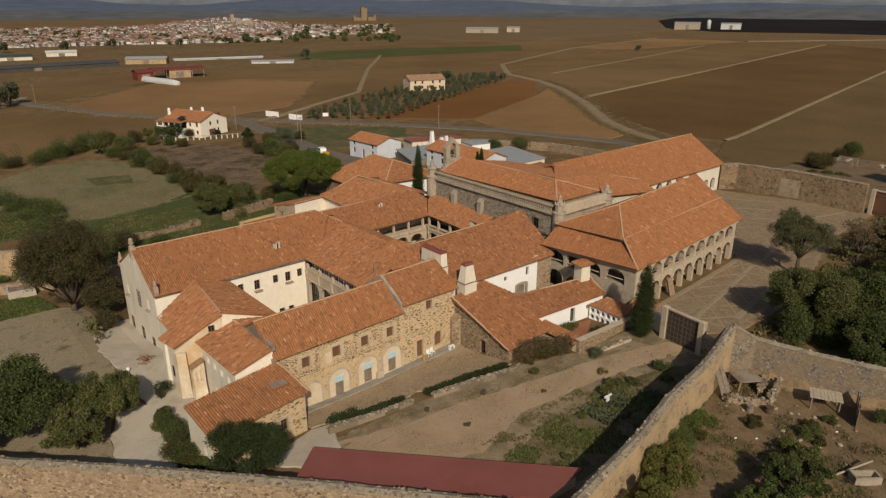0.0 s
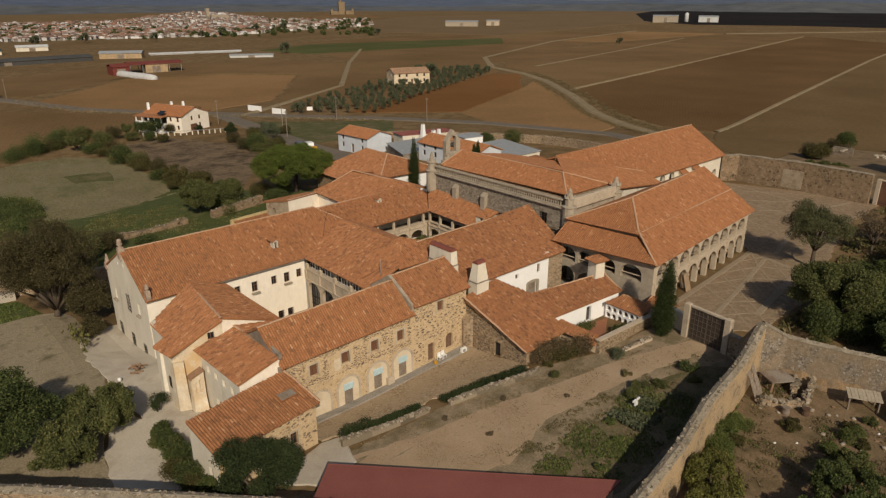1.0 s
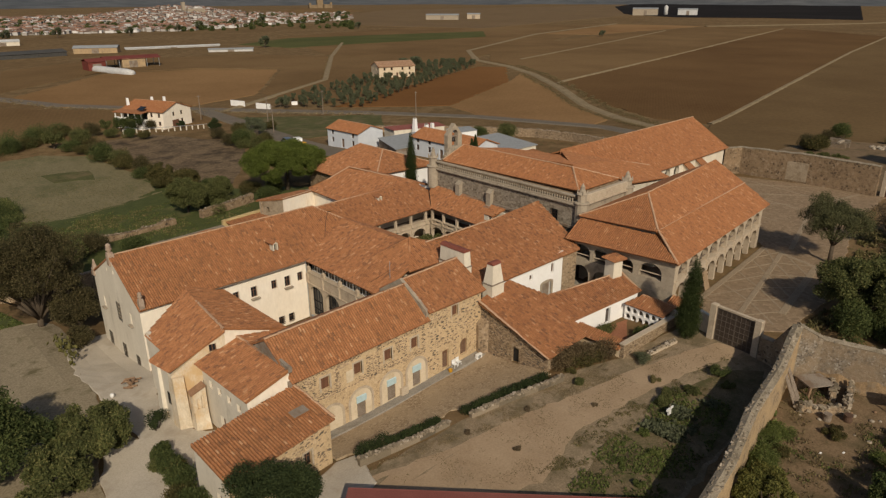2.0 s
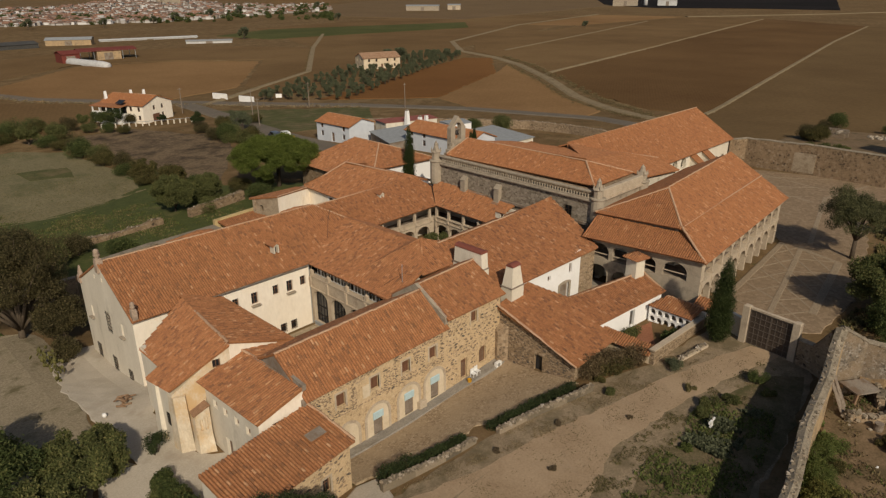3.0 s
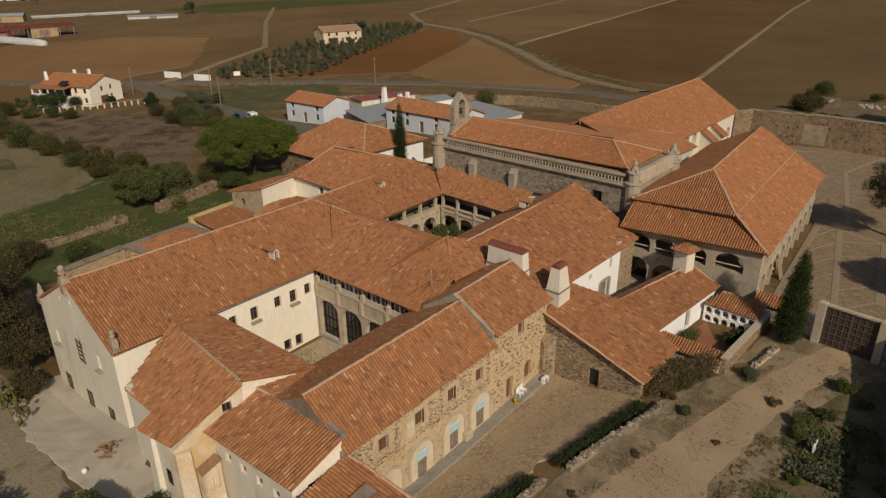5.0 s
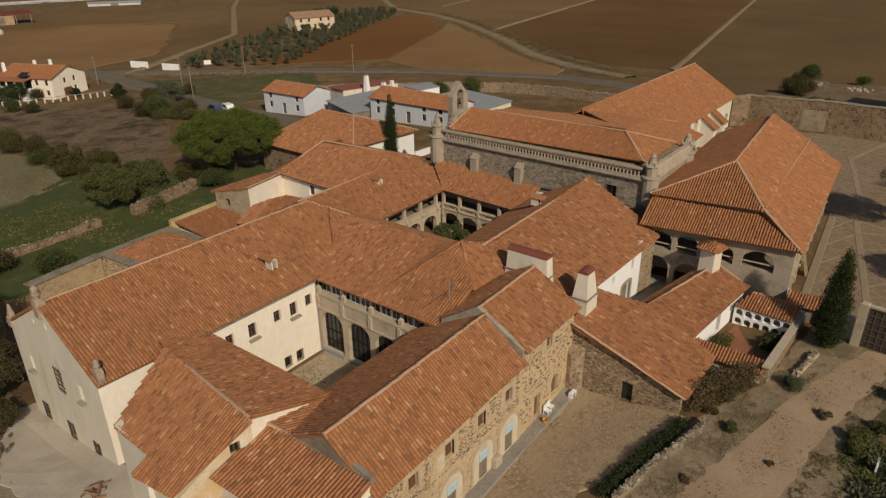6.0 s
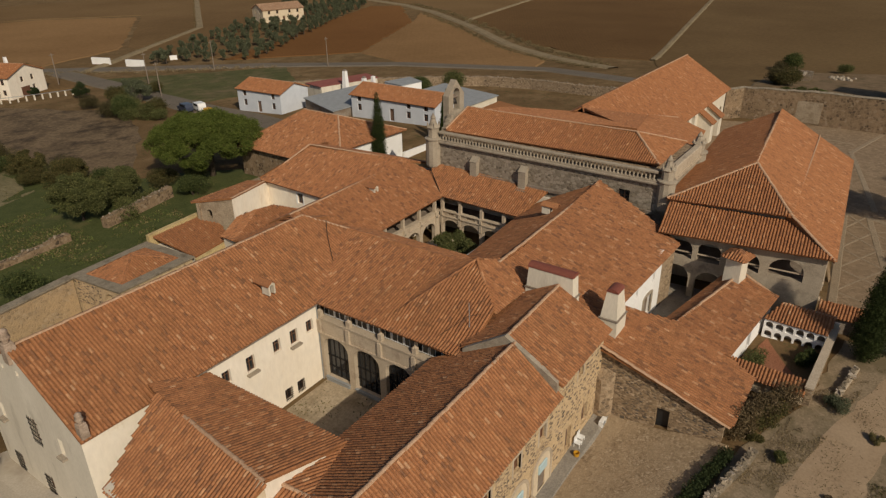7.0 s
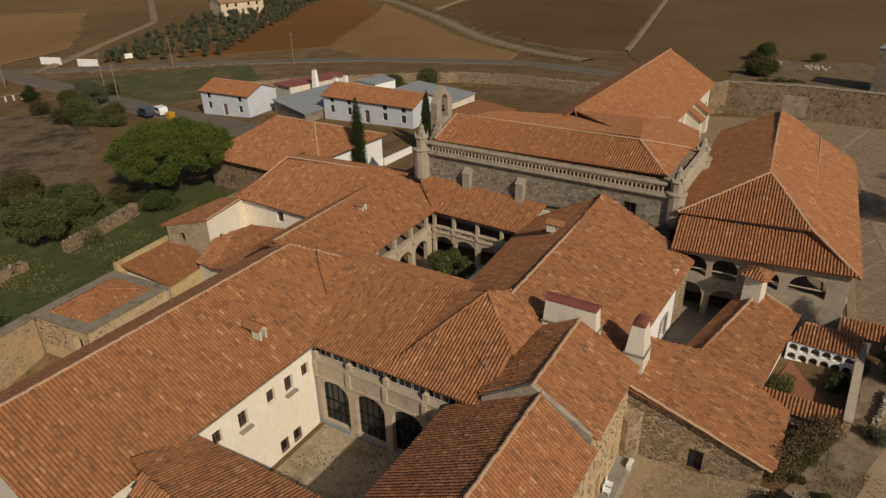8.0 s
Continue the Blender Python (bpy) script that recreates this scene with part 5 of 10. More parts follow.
wall_e = part("wall", w.build(), M_RUBBLE, E_, "tan rubble-stone front wall")
WALL_E = w
WALL_E_HOLES = [h[:4] for h in w.holes] + [(x - 24.5, x - 21.7, -2.6, 1.2) for x in (26.6, 29.6, 32.98, 36.0)] + [(5.0, 5.9, 2.0, 3.3)]
w = Wall((37.3, 51.2), (44.6, 51.2), [(0, -2.4), (-1, -2.2)], [(0, 5.7), (-1, 5.7)])
window(w, E_, 3.7, 4.0, 0.8, 1.1, surround=M_GRANITE_LIGHT, pane=M_SHUTTER)
door(w, E_, 2.45, -1.25, 0.85, 2.0)
door(w, E_, 4.95, -0.7, 1.0, 1.75, 0.9)
wall_e2 = part("wall", w.build(), M_RUBBLE, E_, "tan rubble-stone wall of the raised part")
WALL_E2, WALL_E2_HOLES = w, [h[:4] for h in w.holes]
part("wall", Wall((44.6, 51.2), (44.6, 57.4), -1.0, [(0, 5.4), (3.7, 7.55), (-1, 6.0)]).build(), M_OCHRE, E_)
part("wall", Wall((37.3, 59.8), (27.2, 59.8), -3.0, 4.0).build(), M_GREYWALL, E_)
roof(E_, [([(22.95, 50.85, 4.5), (37.4, 50.85, 4.98), (37.3, 54.15, 7.45), (22.65, 54.1, 7.25)], (0, -1)),
          ([(37.3, 54.15, 7.45), (22.65, 54.1, 7.25), (22.75, 57.2, 5.5), (26.95, 58.75, 4.75), (27.0, 60.15, 4.0), (37.3, 60.15, 4.05)], (0, 1)),
          ([(37.4, 50.85, 5.68), (44.9, 50.9, 5.55), (44.85, 54.9, 7.75), (37.5, 54.75, 7.65)], (0, -1)),
          ([(44.85, 54.9, 7.75), (37.5, 54.75, 7.65), (37.5, 58.1, 5.62), (44.9, 58.4, 5.95)], (0, 1))],
     [((22.65, 54.1, 7.3), (37.4, 54.15, 7.5)), ((37.5, 54.75, 7.7), (44.85, 54.9, 7.8))], singles=300)
part("gable", Wall((22.78, 57.2), (22.78, 51.05), 3.0, [(0, 5.25), (3.1, 7.1), (-1, 4.35)], 0.3, True).build(), M_FLASH, E_, "grey cement gable above the annex roof")
part("step_wall", Wall((37.2, 57.8), (37.2, 51.1), 4.6, [(0, 5.8), (3.05, 7.85), (-1, 5.85)], 0.35, True).build(), M_GRANITE, E_, "grey cement step between the two roofs")

# range with the gallery, east of the small yard
L = thing("gallery_wing", (41, 66, -0.5), "gallery wing with stone arcade and broad tiled roof", "building")
w = Wall((37.3, 71.0), (37.3, 59.8), -3.0, 2.3, 0.5)
ARCHES = (69.4, 66.35, 63.3)
for y in ARCHES:
    w.hole(71.0 - y, -1.6, 2.45, 3.75, 0.75)
part("arcade", w.build(), M_GRANITE_LIGHT, L, "worn granite arcade")
part("parapet", MB().box(37.3, 57.4, 2.3, 37.7, 71.0, 3.55).box(37.2, 57.4, 2.22, 37.8, 71.0, 2.36).box(37.2, 57.4, 3.55, 37.8, 71.0, 3.68), M_GRANITE_LIGHT, L, "granite gallery parapet with moulded rail")
for y in (70.85, 67.95, 64.9, 61.85, 58.8):
    part("post", MB().box(37.28, y - 0.17, 3.68, 37.62, y + 0.17, 4.3, bevel=0.1).limb((37.45, y, 4.25), (37.45, y, 5.2), 0.07, 0.07, 8), M_GRANITE_LIGHT, L)
    part("pilaster", MB().box(37.12, y - 0.16, 2.36, 37.3, y + 0.16, 3.55, bevel=0.04), M_GRANITE_LIGHT, L)
part("gallery_floor", MB().box(37.7, 57.4, 2.2, 41.0, 71.0, 2.4), M_WOOD_GREY, L)
w = Wall((41.0, 71.0), (41.0, 57.4), -1.0, 5.8, 0.5)
for y in (69.0, 66.0, 63.0, 60.0):
    door(w, L, 71 - y, 2.78, 1.0, 2.0)
part("inner_wall", w.build(), M_GREYWALL, L)
for k in range(12):
    y = 58.2 + 1.1 * k
    sash = part("sash", placed(frame_bars(1.04, 1.45, 0.07, 0.06, 0), Matrix.Translation((37.86, y, 3.66)) @ pose(0, 0, 0, 0, 0, -90)), M_PVC, L, "pale glazed gallery sash")
    part("pane", MB().box(37.87, y - 0.46, 3.72, 37.89, y + 0.46, 5.05), M_GLASS, sash)
    part("sash_bar", MB().box(37.82, y - 0.02, 3.73, 37.865, y + 0.02, 5.04), M_PVC, sash)
for y in ARCHES:
    part("arch_pane", MB().box(37.68, y - 1.24, -1.6, 37.7, y + 1.24, 2.2), M_GLASS, L, "dark glazing behind the arch")
    part("dado", MB().box(37.22, y - 1.2, -2.6, 37.3, y + 1.2, -1.66).box(37.14, y - 1.24, -1.66, 37.36, y + 1.24, -1.58), M_FIBRO, L, "pale grey panel below the arch")
    for k in range(5):
        part("glazing_bar", MB().box(37.63, y - 1.0 + 0.5 * k - 0.02, -1.55, 37.675, y - 1.0 + 0.5 * k + 0.02, 1.95), M_IRON, L)
    part("transom", MB().box(37.62, y - 1.22, 0.2, 37.67, y + 1.22, 0.26).box(37.62, y - 1.22, -0.8, 37.67, y + 1.22, -0.75), M_IRON, L)
part("downpipe", MB().limb((37.18, 70.9, -2.2), (37.18, 70.9, 5.0), 0.05, 0.05, 8), M_GREYMETAL, L, "grey metal downpipe in the corner")
roof(L, [([(36.95, 70.75, 5.15), (36.95, 57.5, 5.3), (45.0, 63.4, 7.25), (45.0, 74.3, 7.2)], (-1, 0)),
         ([(37.1, 64.9, 5.2), (37.0, 57.55, 5.25), (40.85, 57.6, 6.7), (43.85, 60.9, 8.55)], (-1, 0)),
         ([(40.85, 57.6, 6.5), (45.15, 57.55, 6.75), (46.6, 59.8, 7.6), (43.85, 60.9, 8.6)], (0.1, -1)),
         ([(43.85, 60.9, 8.6), (46.6, 59.8, 7.6), (45.4, 64.8, 6.6)], (1, 0.6)),
         ([(37.2, 64.9, 5.0), (43.85, 60.9, 8.55), (45.4, 64.8, 6.7)], (-0.3, 1)),
         ([(45.0, 63.4, 7.2), (45.0, 76.9, 7.0), (50.2, 75.9, 4.75), (50.2, 65.4, 4.75)], (1, 0))],
     [((45.0, 74.3, 7.22), (45.0, 63.6, 7.28)), ((43.85, 60.9, 8.62), (38.8, 63.95, 5.95)), ((43.85, 60.9, 8.62), (40.9, 57.7, 6.6)), ((43.85, 60.9, 8.62), (45.6, 60.2, 7.95))], singles=280, caps_material=M_TILE)
part("side_wall", MB().prism([(36.7, 57.7), (36.7, 57.4), (45.1, 57.4), (45.1, 57.7)], 3.5, lambda x, y: 4.95 + (x - 36.7) * 0.19), M_GREYWALL, L)
mast = thing("aerial_mast", (39.0, 58.6, 5.3), "thin steel aerial mast on the roof", "aerial")
part("pole", MB().limb((39.0, 58.4, 5.2), (39.2, 58.6, 7.9), 0.035, 0.025, 6), M_GREYMETAL, mast)
part("guy_wire", MB().limb((39.15, 58.55, 7.0), (37.6, 60.3, 5.4), 0.015, 0.015, 4).limb((39.15, 58.55, 7.0), (41.5, 57.9, 6.2), 0.015, 0.015, 4), M_IRON, mast)

# big wing between the gallery and the church
G = thing("convent_wing", (55, 58, 0), "broad convent wing with white south wall and tiled roof", "building")
w = Wall((49.3, 52.2), (58.7, 51.9), 0.0, [(0, 4.6), (-1, 5.65)])
window(w, G, 4.1, 3.6, 0.5, 0.6)
window(w, G, 7.7, 3.5, 0.5, 1.1)
door(w, G, 6.8, 0.6, 1.5, 1.9, 0.0, M_FLASH, M_GRANITE)
part("wall", w.build(), M_WHITE, G, "bright white limewashed wall")
w = Wall((58.7, 51.9), (60.9, 51.6), 0.0, [(0, 5.4), (-1, 5.6)])
part("pier", w.build(), M_RUBBLE_DARK, G, "rough rubble-stone pier")
part("wall", Wall((60.9, 51.6), (62.6, 55.2), 0.0, [(0, 5.6), (-1, 6.2)]).build(), M_RUBBLE_DARK, G)
part("wall", Wall((45.0, 53.5), (49.3, 52.2), 0.0, 4.6).build(), M_WHITE, G)
roof(G, [([(46.0, 51.9, 4.75), (50.2, 51.75, 4.8), (61.0, 51.3, 6.05), (62.7, 55.2, 6.65), (64.4, 60.3, 8.0), (45.2, 59.9, 7.95)], (0, -1)),
         ([(64.4, 60.3, 8.0), (45.2, 59.9, 7.95), (47.4, 64.2, 5.6), (50.3, 65.7, 4.7), (60.6, 66.7, 4.65), (64.4, 66.4, 4.9)], (0, 1))],
     [((45.2, 59.9, 8.0), (64.4, 60.3, 8.05))], singles=240)
part("valley_flashing", MB().prism([(62.4, 56.0), (64.4, 60.4), (64.7, 60.3), (62.9, 55.6)], 6.4, lambda x, y: 6.85 + (y - 55.6) * 0.28), M_FLASH, G)

chimney((45.35, 55.6), (1.0, 3.7), 5.6, 8.5, "wide plastered kitchen chimney with red barrel cap", z_mid=6.9, taper=0.94)
chimney((46.7, 51.5), (1.75, 1.3), 4.0, 7.6, "tall tapering plastered chimney with red barrel cap", z_mid=5.6, taper=0.66)
chimney((60.6, 46.5), (1.45, 1.45), 3.0, 5.7, "square limewashed chimney with tiled pyramid cap", cap="tiles", z_mid=3.2, taper=0.95, along=-11)

# lean-to shed at the yard's end
F_ = thing("stone_shed", (47, 47, -0.5), "rubble-stone shed with single-pitch tiled roof", "building")
w = Wall((44.6, 51.2), (44.7, 42.8), [(0, -2.4), (-1, -1.4)], [(0, 4.3), (-1, 1.55)])
w.hole(4.55, -1.3, 0.9, 2.2)
# black panel stands in for the shade inside the open doorway
part("door", MB().box(44.95, 46.2, -1.3, 45.02, 47.1, 0.9), M_GLASS, F_, "black panel painting the shade of the open doorway")
part("doorstep", MB().box(44.2, 46.1, -1.7, 44.6, 46.95, -1.1, bevel=0.08), M_GRANITE_LIGHT, F_)
WALL_F, wall_f = w, part("wall", w.build(), M_RUBBLE_SLATE, F_, "dark rubble-stone shed wall")
part("wall", Wall((44.7, 42.8), (49.9, 42.8), -1.0, [(0, 1.45), (-1, 2.1)]).build(), M_RUBBLE_SLATE, F_)
part("wall", Wall((49.5, 51.8), (51.1, 48.3), -0.2, [(0, 4.4), (-1, 3.2)], 0.4).build(), M_WHITE, F_)
part("apse", MB().prism([(44.6, 51.2), (44.0, 51.2), (43.9, 50.8), (44.2, 50.3), (44.6, 50.1)], -1.6, 2.0).prism([(44.6, 51.2), (44.0, 51.2), (43.9, 50.8), (44.2, 50.3), (44.6, 50.1)], 2.0, lambda x, y: 2.0 + (x - 43.9) * 0.75), M_RUBBLE_DARK, F_, "small plastered bread-oven bulge")
roof(F_, [([(44.35, 42.3, 1.45), (50.0, 42.3, 2.2), (50.6, 44.2, 2.8), (51.2, 48.4, 3.55), (49.6, 51.9, 4.75), (44.2, 51.3, 4.55)], (0, -1))],
     [((44.35, 42.4, 1.55), (44.2, 51.3, 4.6)), ((49.6, 51.9, 4.8), (51.2, 48.4, 3.6))], singles=280)

# small white wing and its patio
O = thing("white_wing", (56, 45.5, 0), "small whitewashed wing with tiled roof on the patio", "building")
w = Wall((50.8, 44.5), (60.7, 43.35), -0.2, 2.7, 0.4)
door(w, O, 5.3, 0.5, 0.75, 1.75, material=M_GLASS)
window(w, O, 7.6, 1.5, 0.4, 0.6)
part("wall", w.build(), M_WHITE, O, "bright white limewashed wall")
part("wall", Wall((61.8, 47.2), (51.2, 49.3), -0.2, 2.75, 0.4).build(), M_GREYWALL, O)
part("wall", Wall((60.7, 43.35), (61.8, 47.2), -0.2, [(0, 2.65), (2.7, 3.75), (-1, 3.0)], 0.4).build(), M_WHITE, O)
roof(O, [([(50.6, 44.2, 2.8), (60.8, 43.05, 2.85), (61.6, 46.1, 3.95), (51.2, 48.4, 3.55)], (-0.15, -1)),
         ([(61.6, 46.1, 3.95), (51.2, 48.4, 3.55), (51.4, 49.7, 2.75), (62.1, 47.5, 3.1)], (0.2, 1))],
     [((51.2, 48.4, 3.6), (61.6, 46.1, 4.0)), ((61.6, 46.1, 4.0), (60.8, 43.05, 2.9))])
gt = part("gutter", MB().limb((24.0, 70.5, 5.02), (37.0, 70.5, 5.02), 0.05, 0.05, 6), M_FLASH, A, "grey eaves gutter")
cb = thing("roof_cable", (43.7, 75.7, 8.0), "black cable lying down the tiled roof slope", "cable")
part("wire", MB().limb((43.7, 75.7, 8.16), (42.6, 74.6, 7.5), 0.03, 0.03, 5).limb((42.6, 74.6, 7.5), (41.0, 72.6, 6.4), 0.03, 0.03, 5), M_IRON, cb)
# patio beside the white wing
PT = thing("walled_patio", (55, 41.5, 0), "small walled patio with red floor and tiled copings", "patio")
part("floor", MB().prism([(51.2, 44.3), (51.2, 39.5), (59.8, 39.2), (60.2, 42.5)], -0.4, 0.5), blotchy("red_brick_floor", (0.24, 0.10, 0.055), (0.33, 0.15, 0.085), 0.8, 8.0), PT, "worn red brick patio floor")
part("wall", Wall((51.0, 44.6), (51.0, 39.2), -0.6, 1.35, 0.45, True).build(), M_OCHRE, PT, "low plastered patio wall")
part("wall", MB().prism([(51.0, 39.2), (51.0, 38.75), (60.6, 38.35), (60.6, 38.8)], -0.6, 1.85), M_RUBBLE_SLATE, PT, "rubble-stone garden wall of the patio")
part("coping", MB().prism([(50.9, 39.25), (50.9, 38.7), (60.65, 38.3), (60.65, 38.85)], 1.85, 1.98), M_GRANITE_LIGHT, PT)
part("wall", Wall((60.4, 38.4), (60.4, 42.7), -0.3, 2.35, 0.3, True).build(), M_GREYWALL, PT)
roof(PT, [([(50.75, 44.5, 1.35), (50.75, 39.2, 1.3), (51.9, 39.2, 1.85), (51.9, 44.4, 1.9)], (-1, 0))], name="coping", thick=0.1)
roof(PT, [([(58.3, 43.4, 2.2), (58.2, 38.9, 2.2), (60.3, 38.7, 2.75), (60.5, 42.5, 2.8)], (-1, 0))], [((60.4, 42.5, 2.75), (60.3, 38.7, 2.7))], name="lean_to_roof", thick=0.1)
w = Wall((58.35, 43.35), (58.3, 38.85), 0.35, 2.12, 0.35, True)
for k in range(6):
    w.hole(0.42 + 0.73 * k, 0.55, 0.56, 0.6, 1.0)
    w.hole(0.42 + 0.73 * k, 1.34, 0.56, 0.6, 1.0)
part("niche_screen", w.build(), M_WHITE, PT, "white arcaded screen of small round-headed niches")
part("screen_back", MB().box(58.85, 38.9, 0.35, 59.0, 43.2, 2.1), M_FLASH, PT)
J2 = thing("garden_porch", (62, 39, 1), "small tiled lean-to against the arcaded house", "porch")
roof(J2, [([(60.8, 40.2, 2.35), (61.2, 36.9, 2.3), (62.6, 37.1, 2.85), (62.3, 40.2, 2.9)], (-1, 0))], name="roof", thick=0.1)
part("wall", Wall((61.1, 40.1), (61.4, 37.2), 0.3, 2.25, 0.25, True).build(), M_FLASH, J2)

# ---- cloister ----
K = thing("cloister", (56, 72, -0.2), "two-storey granite cloister with arcades and tiled roofs", "cloister")
roof(K, [([(44.9, 75.8, 4.5), (60.75, 75.9, 4.55), (63.4, 79.2, 6.2), (62.6, 82.0, 6.85), (45.0, 81.6, 6.8)], (0, -1)),
         ([(62.6, 82.0, 6.85), (45.0, 81.6, 6.8), (45.0, 84.6, 5.3), (56, 84.8, 5.3)], (0, 1)),
         ([(60.75, 76.0, 4.55), (60.75, 66.8, 4.5), (64.7, 65.6, 6.15), (64.7, 79.4, 6.3), (63.2, 79.2, 6.15)], (-1, 0))],
     [((45.0, 81.6, 6.85), (62.6, 82.0, 6.9))])
part("valley_pipe", MB().limb((60.75, 75.95, 4.68), (63.4, 79.3, 6.42), 0.05, 0.05, 6), M_IRON, K)


def arcade(parent, a, b, posts, arches, floor_z=-0.2, rail=3.05, eave=4.45, balusters=False):
    """One side of the cloister: arches below, a parapet and posts above."""
    w = Wall(a, b, floor_z, 2.45, 0.45)
    for s in arches:
        w.hole(s, floor_z + 0.02, 2.2, 2.25, 0.8)
    part("arcade", w.build(), M_GRANITE_LIGHT, parent, "granite arcade of low round arches")
    n = w.length
    body = MB().box(0, 0.05, 2.45, n, 0.35, 2.55 if balusters else rail - 0.1).box(0, -0.06, rail - 0.1, n, 0.42, rail).box(0, -0.1, 2.38, n, 0.5, 2.5)
    part("parapet", placed(body, w.m), M_GRANITE_LIGHT, parent, "pale granite gallery parapet")
    if balusters:
        for s in posts:
            for k in range(5):
                m = w.m @ Matrix.Translation((s + 1.0 + 0.17 * k, 0.2, 0))
                part("baluster", MB().lathe([(0.05, 2.55), (0.075, 2.68), (0.04, 2.82), (0.06, 2.96)], m, 6), M_GRANITE_LIGHT, parent)
            m = w.m
            part("panel", placed(MB().box(s - 0.75, 0.08, 2.55, s + 0.85, 0.32, rail - 0.1), m), M_GRANITE_LIGHT, parent)
    for s in posts:
        part("post", placed(MB().box(s - 0.15, 0.05, rail, s + 0.15, 0.35, eave - 0.2).box(s - 0.3, 0.0, eave - 0.2, s + 0.3, 0.4, eave), w.m), M_GRANITE_LIGHT, parent)
        part("pilaster", placed(MB().box(s - 0.14, -0.1, 1.6, s + 0.14, 0.06, rail - 0.1), w.m), M_GRANITE_LIGHT, parent)


arcade(K, (50.4, 76.2), (60.7, 76.2), (1.5, 4.3, 7.0, 9.7), (0.2 + 1.25, 5.65, 8.4))
arcade(K, (60.9, 76.2), (60.9, 66.2), (0.15, 2.4, 5.0, 7.6), (1.35, 3.75, 6.35, 8.9), balusters=True)
part("inner_wall", Wall((46, 79.0), (64, 79.0), -0.4, 5.6, 0.4).build(), M_GREYWALL, K)
part("inner_wall", Wall((64.0, 79.0), (64.0, 60.0), -0.4, 5.6, 0.3).build(), M_GREYWALL, K)
part("gallery_floor", MB().box(50.4, 76.65, 2.2, 61.35, 79.0, 2.4).box(61.35, 66.2, 2.2, 64.0, 79.0, 2.4), M_WOOD_GREY, K)
part("inner_wall", Wall((50.6, 66.4), (50.6, 76.2), -0.4, 4.4, 0.4).build(), M_GREYWALL, K)
part("inner_wall", Wall((60.9, 66.4), (50.6, 66.4), -0.4, 4.5, 0.4).build(), M_GREYWALL, K)
part("court_floor", MB().box(50.9, 66.7, -0.5, 60.9, 76.2, -0.15), M_CONCRETE, K)
for i, (x, y) in enumerate(((57.6, 73.6), (58.6, 72.0), (56.4, 72.4), (57.5, 70.8))):
    s = shrub((x, y), 3.0 - 0.4 * (i % 2), 1.3, "tall leafy green plant in the cloister garden", L_SHRUB, 1300, 0.17, "cloister_shrub", "cloister plants")
    s.location.z = -0.15

# ---- church ----
H = thing("church", (70, 66, 0), "granite church nave with balustrade, pinnacles and tiled roof", "church")
w = Wall((64.7, 79.6), (64.7, 54.2), 0.0, 9.05, 0.8)
window(w, H, 79.6 - 57.95, 6.35, 1.1, 1.5, "bars")
part("wall", w.build(), M_ASHLAR, H, "brown-grey granite church wall")
part("wall", Wall((64.7, 54.2), (75.2, 54.2), 0.0, 9.05, 0.8).build(), M_GRANITE, H)
part("wall", Wall((75.2, 54.2), (75.2, 80.0), 0.0, 9.05, 0.8).build(), M_GRANITE, H)
part("wall", Wall((75.2, 80.0), (64.7, 79.6), 0.0, 9.8, 0.8).build(), M_GRANITE, H)
part("cornice", MB().box(64.35, 54.0, 9.0, 65.2, 79.4, 9.18, bevel=0.04).box(64.5, 54.0, 8.85, 65.0, 79.4, 9.0).box(64.45, 53.95, 9.18, 65.1, 79.4, 9.32), M_GRANITE, H, "moulded granite cornice")
part("handrail", MB().box(64.5, 55.0, 10.0, 64.95, 78.9, 10.2, bevel=0.04), M_GRANITE, H)
bal = MB().lathe([(0.11, 0), (0.11, 0.06), (0.06, 0.12), (0.12, 0.34), (0.06, 0.58), (0.1, 0.64), (0.1, 0.7)], None, 6).mesh("baluster", True)
bal.materials.append(M_GRANITE)
for i in range(62):
    o = new("baluster", bal)
    o.parent = H
    o.matrix_parent_inverse = place_of(H).inverted()
    o.matrix_basis = Matrix.Translation((64.72, 55.35 + i * 0.378, 9.31))
part("parapet", MB().box(65.6, 53.95, 9.05, 74.4, 54.6, 10.25, bevel=0.06).box(65.6, 53.8, 9.0, 74.4, 54.3, 9.2), M_GRANITE_LIGHT, H, "plain granite parapet")
part("attic", MB().box(65.5, 54.8, 9.05, 75.0, 79.2, 9.95), M_RUBBLE_DARK, H)


def pinnacle(at, z0, z1, zt, r, label, base=None):
    """A turret with a crocketed stone pinnacle."""
    p = thing("pinnacle", (*at, z0), label, "pinnacle", "church pinnacles")
    m = Matrix.Translation((*at, 0))
    part("turret", MB().lathe([(r * 0.5, z0 - 0.5), (r * 0.95, z0), (r, z0 + 0.15), (r, z1 - 0.1), (r * 1.15, z1), (r * 1.15, z1 + 0.12), (r * 0.8, z1 + 0.2)], m, 12), M_GRANITE, p, smooth=False)
    h = zt - z1
    part("spire", MB().lathe([(r * 0.72, z1 + 0.2), (r * 0.72, z1 + h * 0.42), (r * 0.9, z1 + h * 0.46), (r * 0.55, z1 + h * 0.55), (r * 0.3, z1 + h * 0.78), (r * 0.36, z1 + h * 0.82), (r * 0.12, z1 + h * 0.95), (0.03, zt)], m @ pose(0, 0, 0, 0, 0, 22), 8), M_GRANITE, p)
    for k in range(4):
        a = math.pi / 4 + k * math.pi / 2
        part("crocket", MB().lathe([(0.09, z1 + h * 0.45), (0.12, z1 + h * 0.52), (0.02, z1 + h * 0.68)], m @ Matrix.Translation((r * 0.72 * math.cos(a), r * 0.72 * math.sin(a), 0)), 6), M_GRANITE, p)


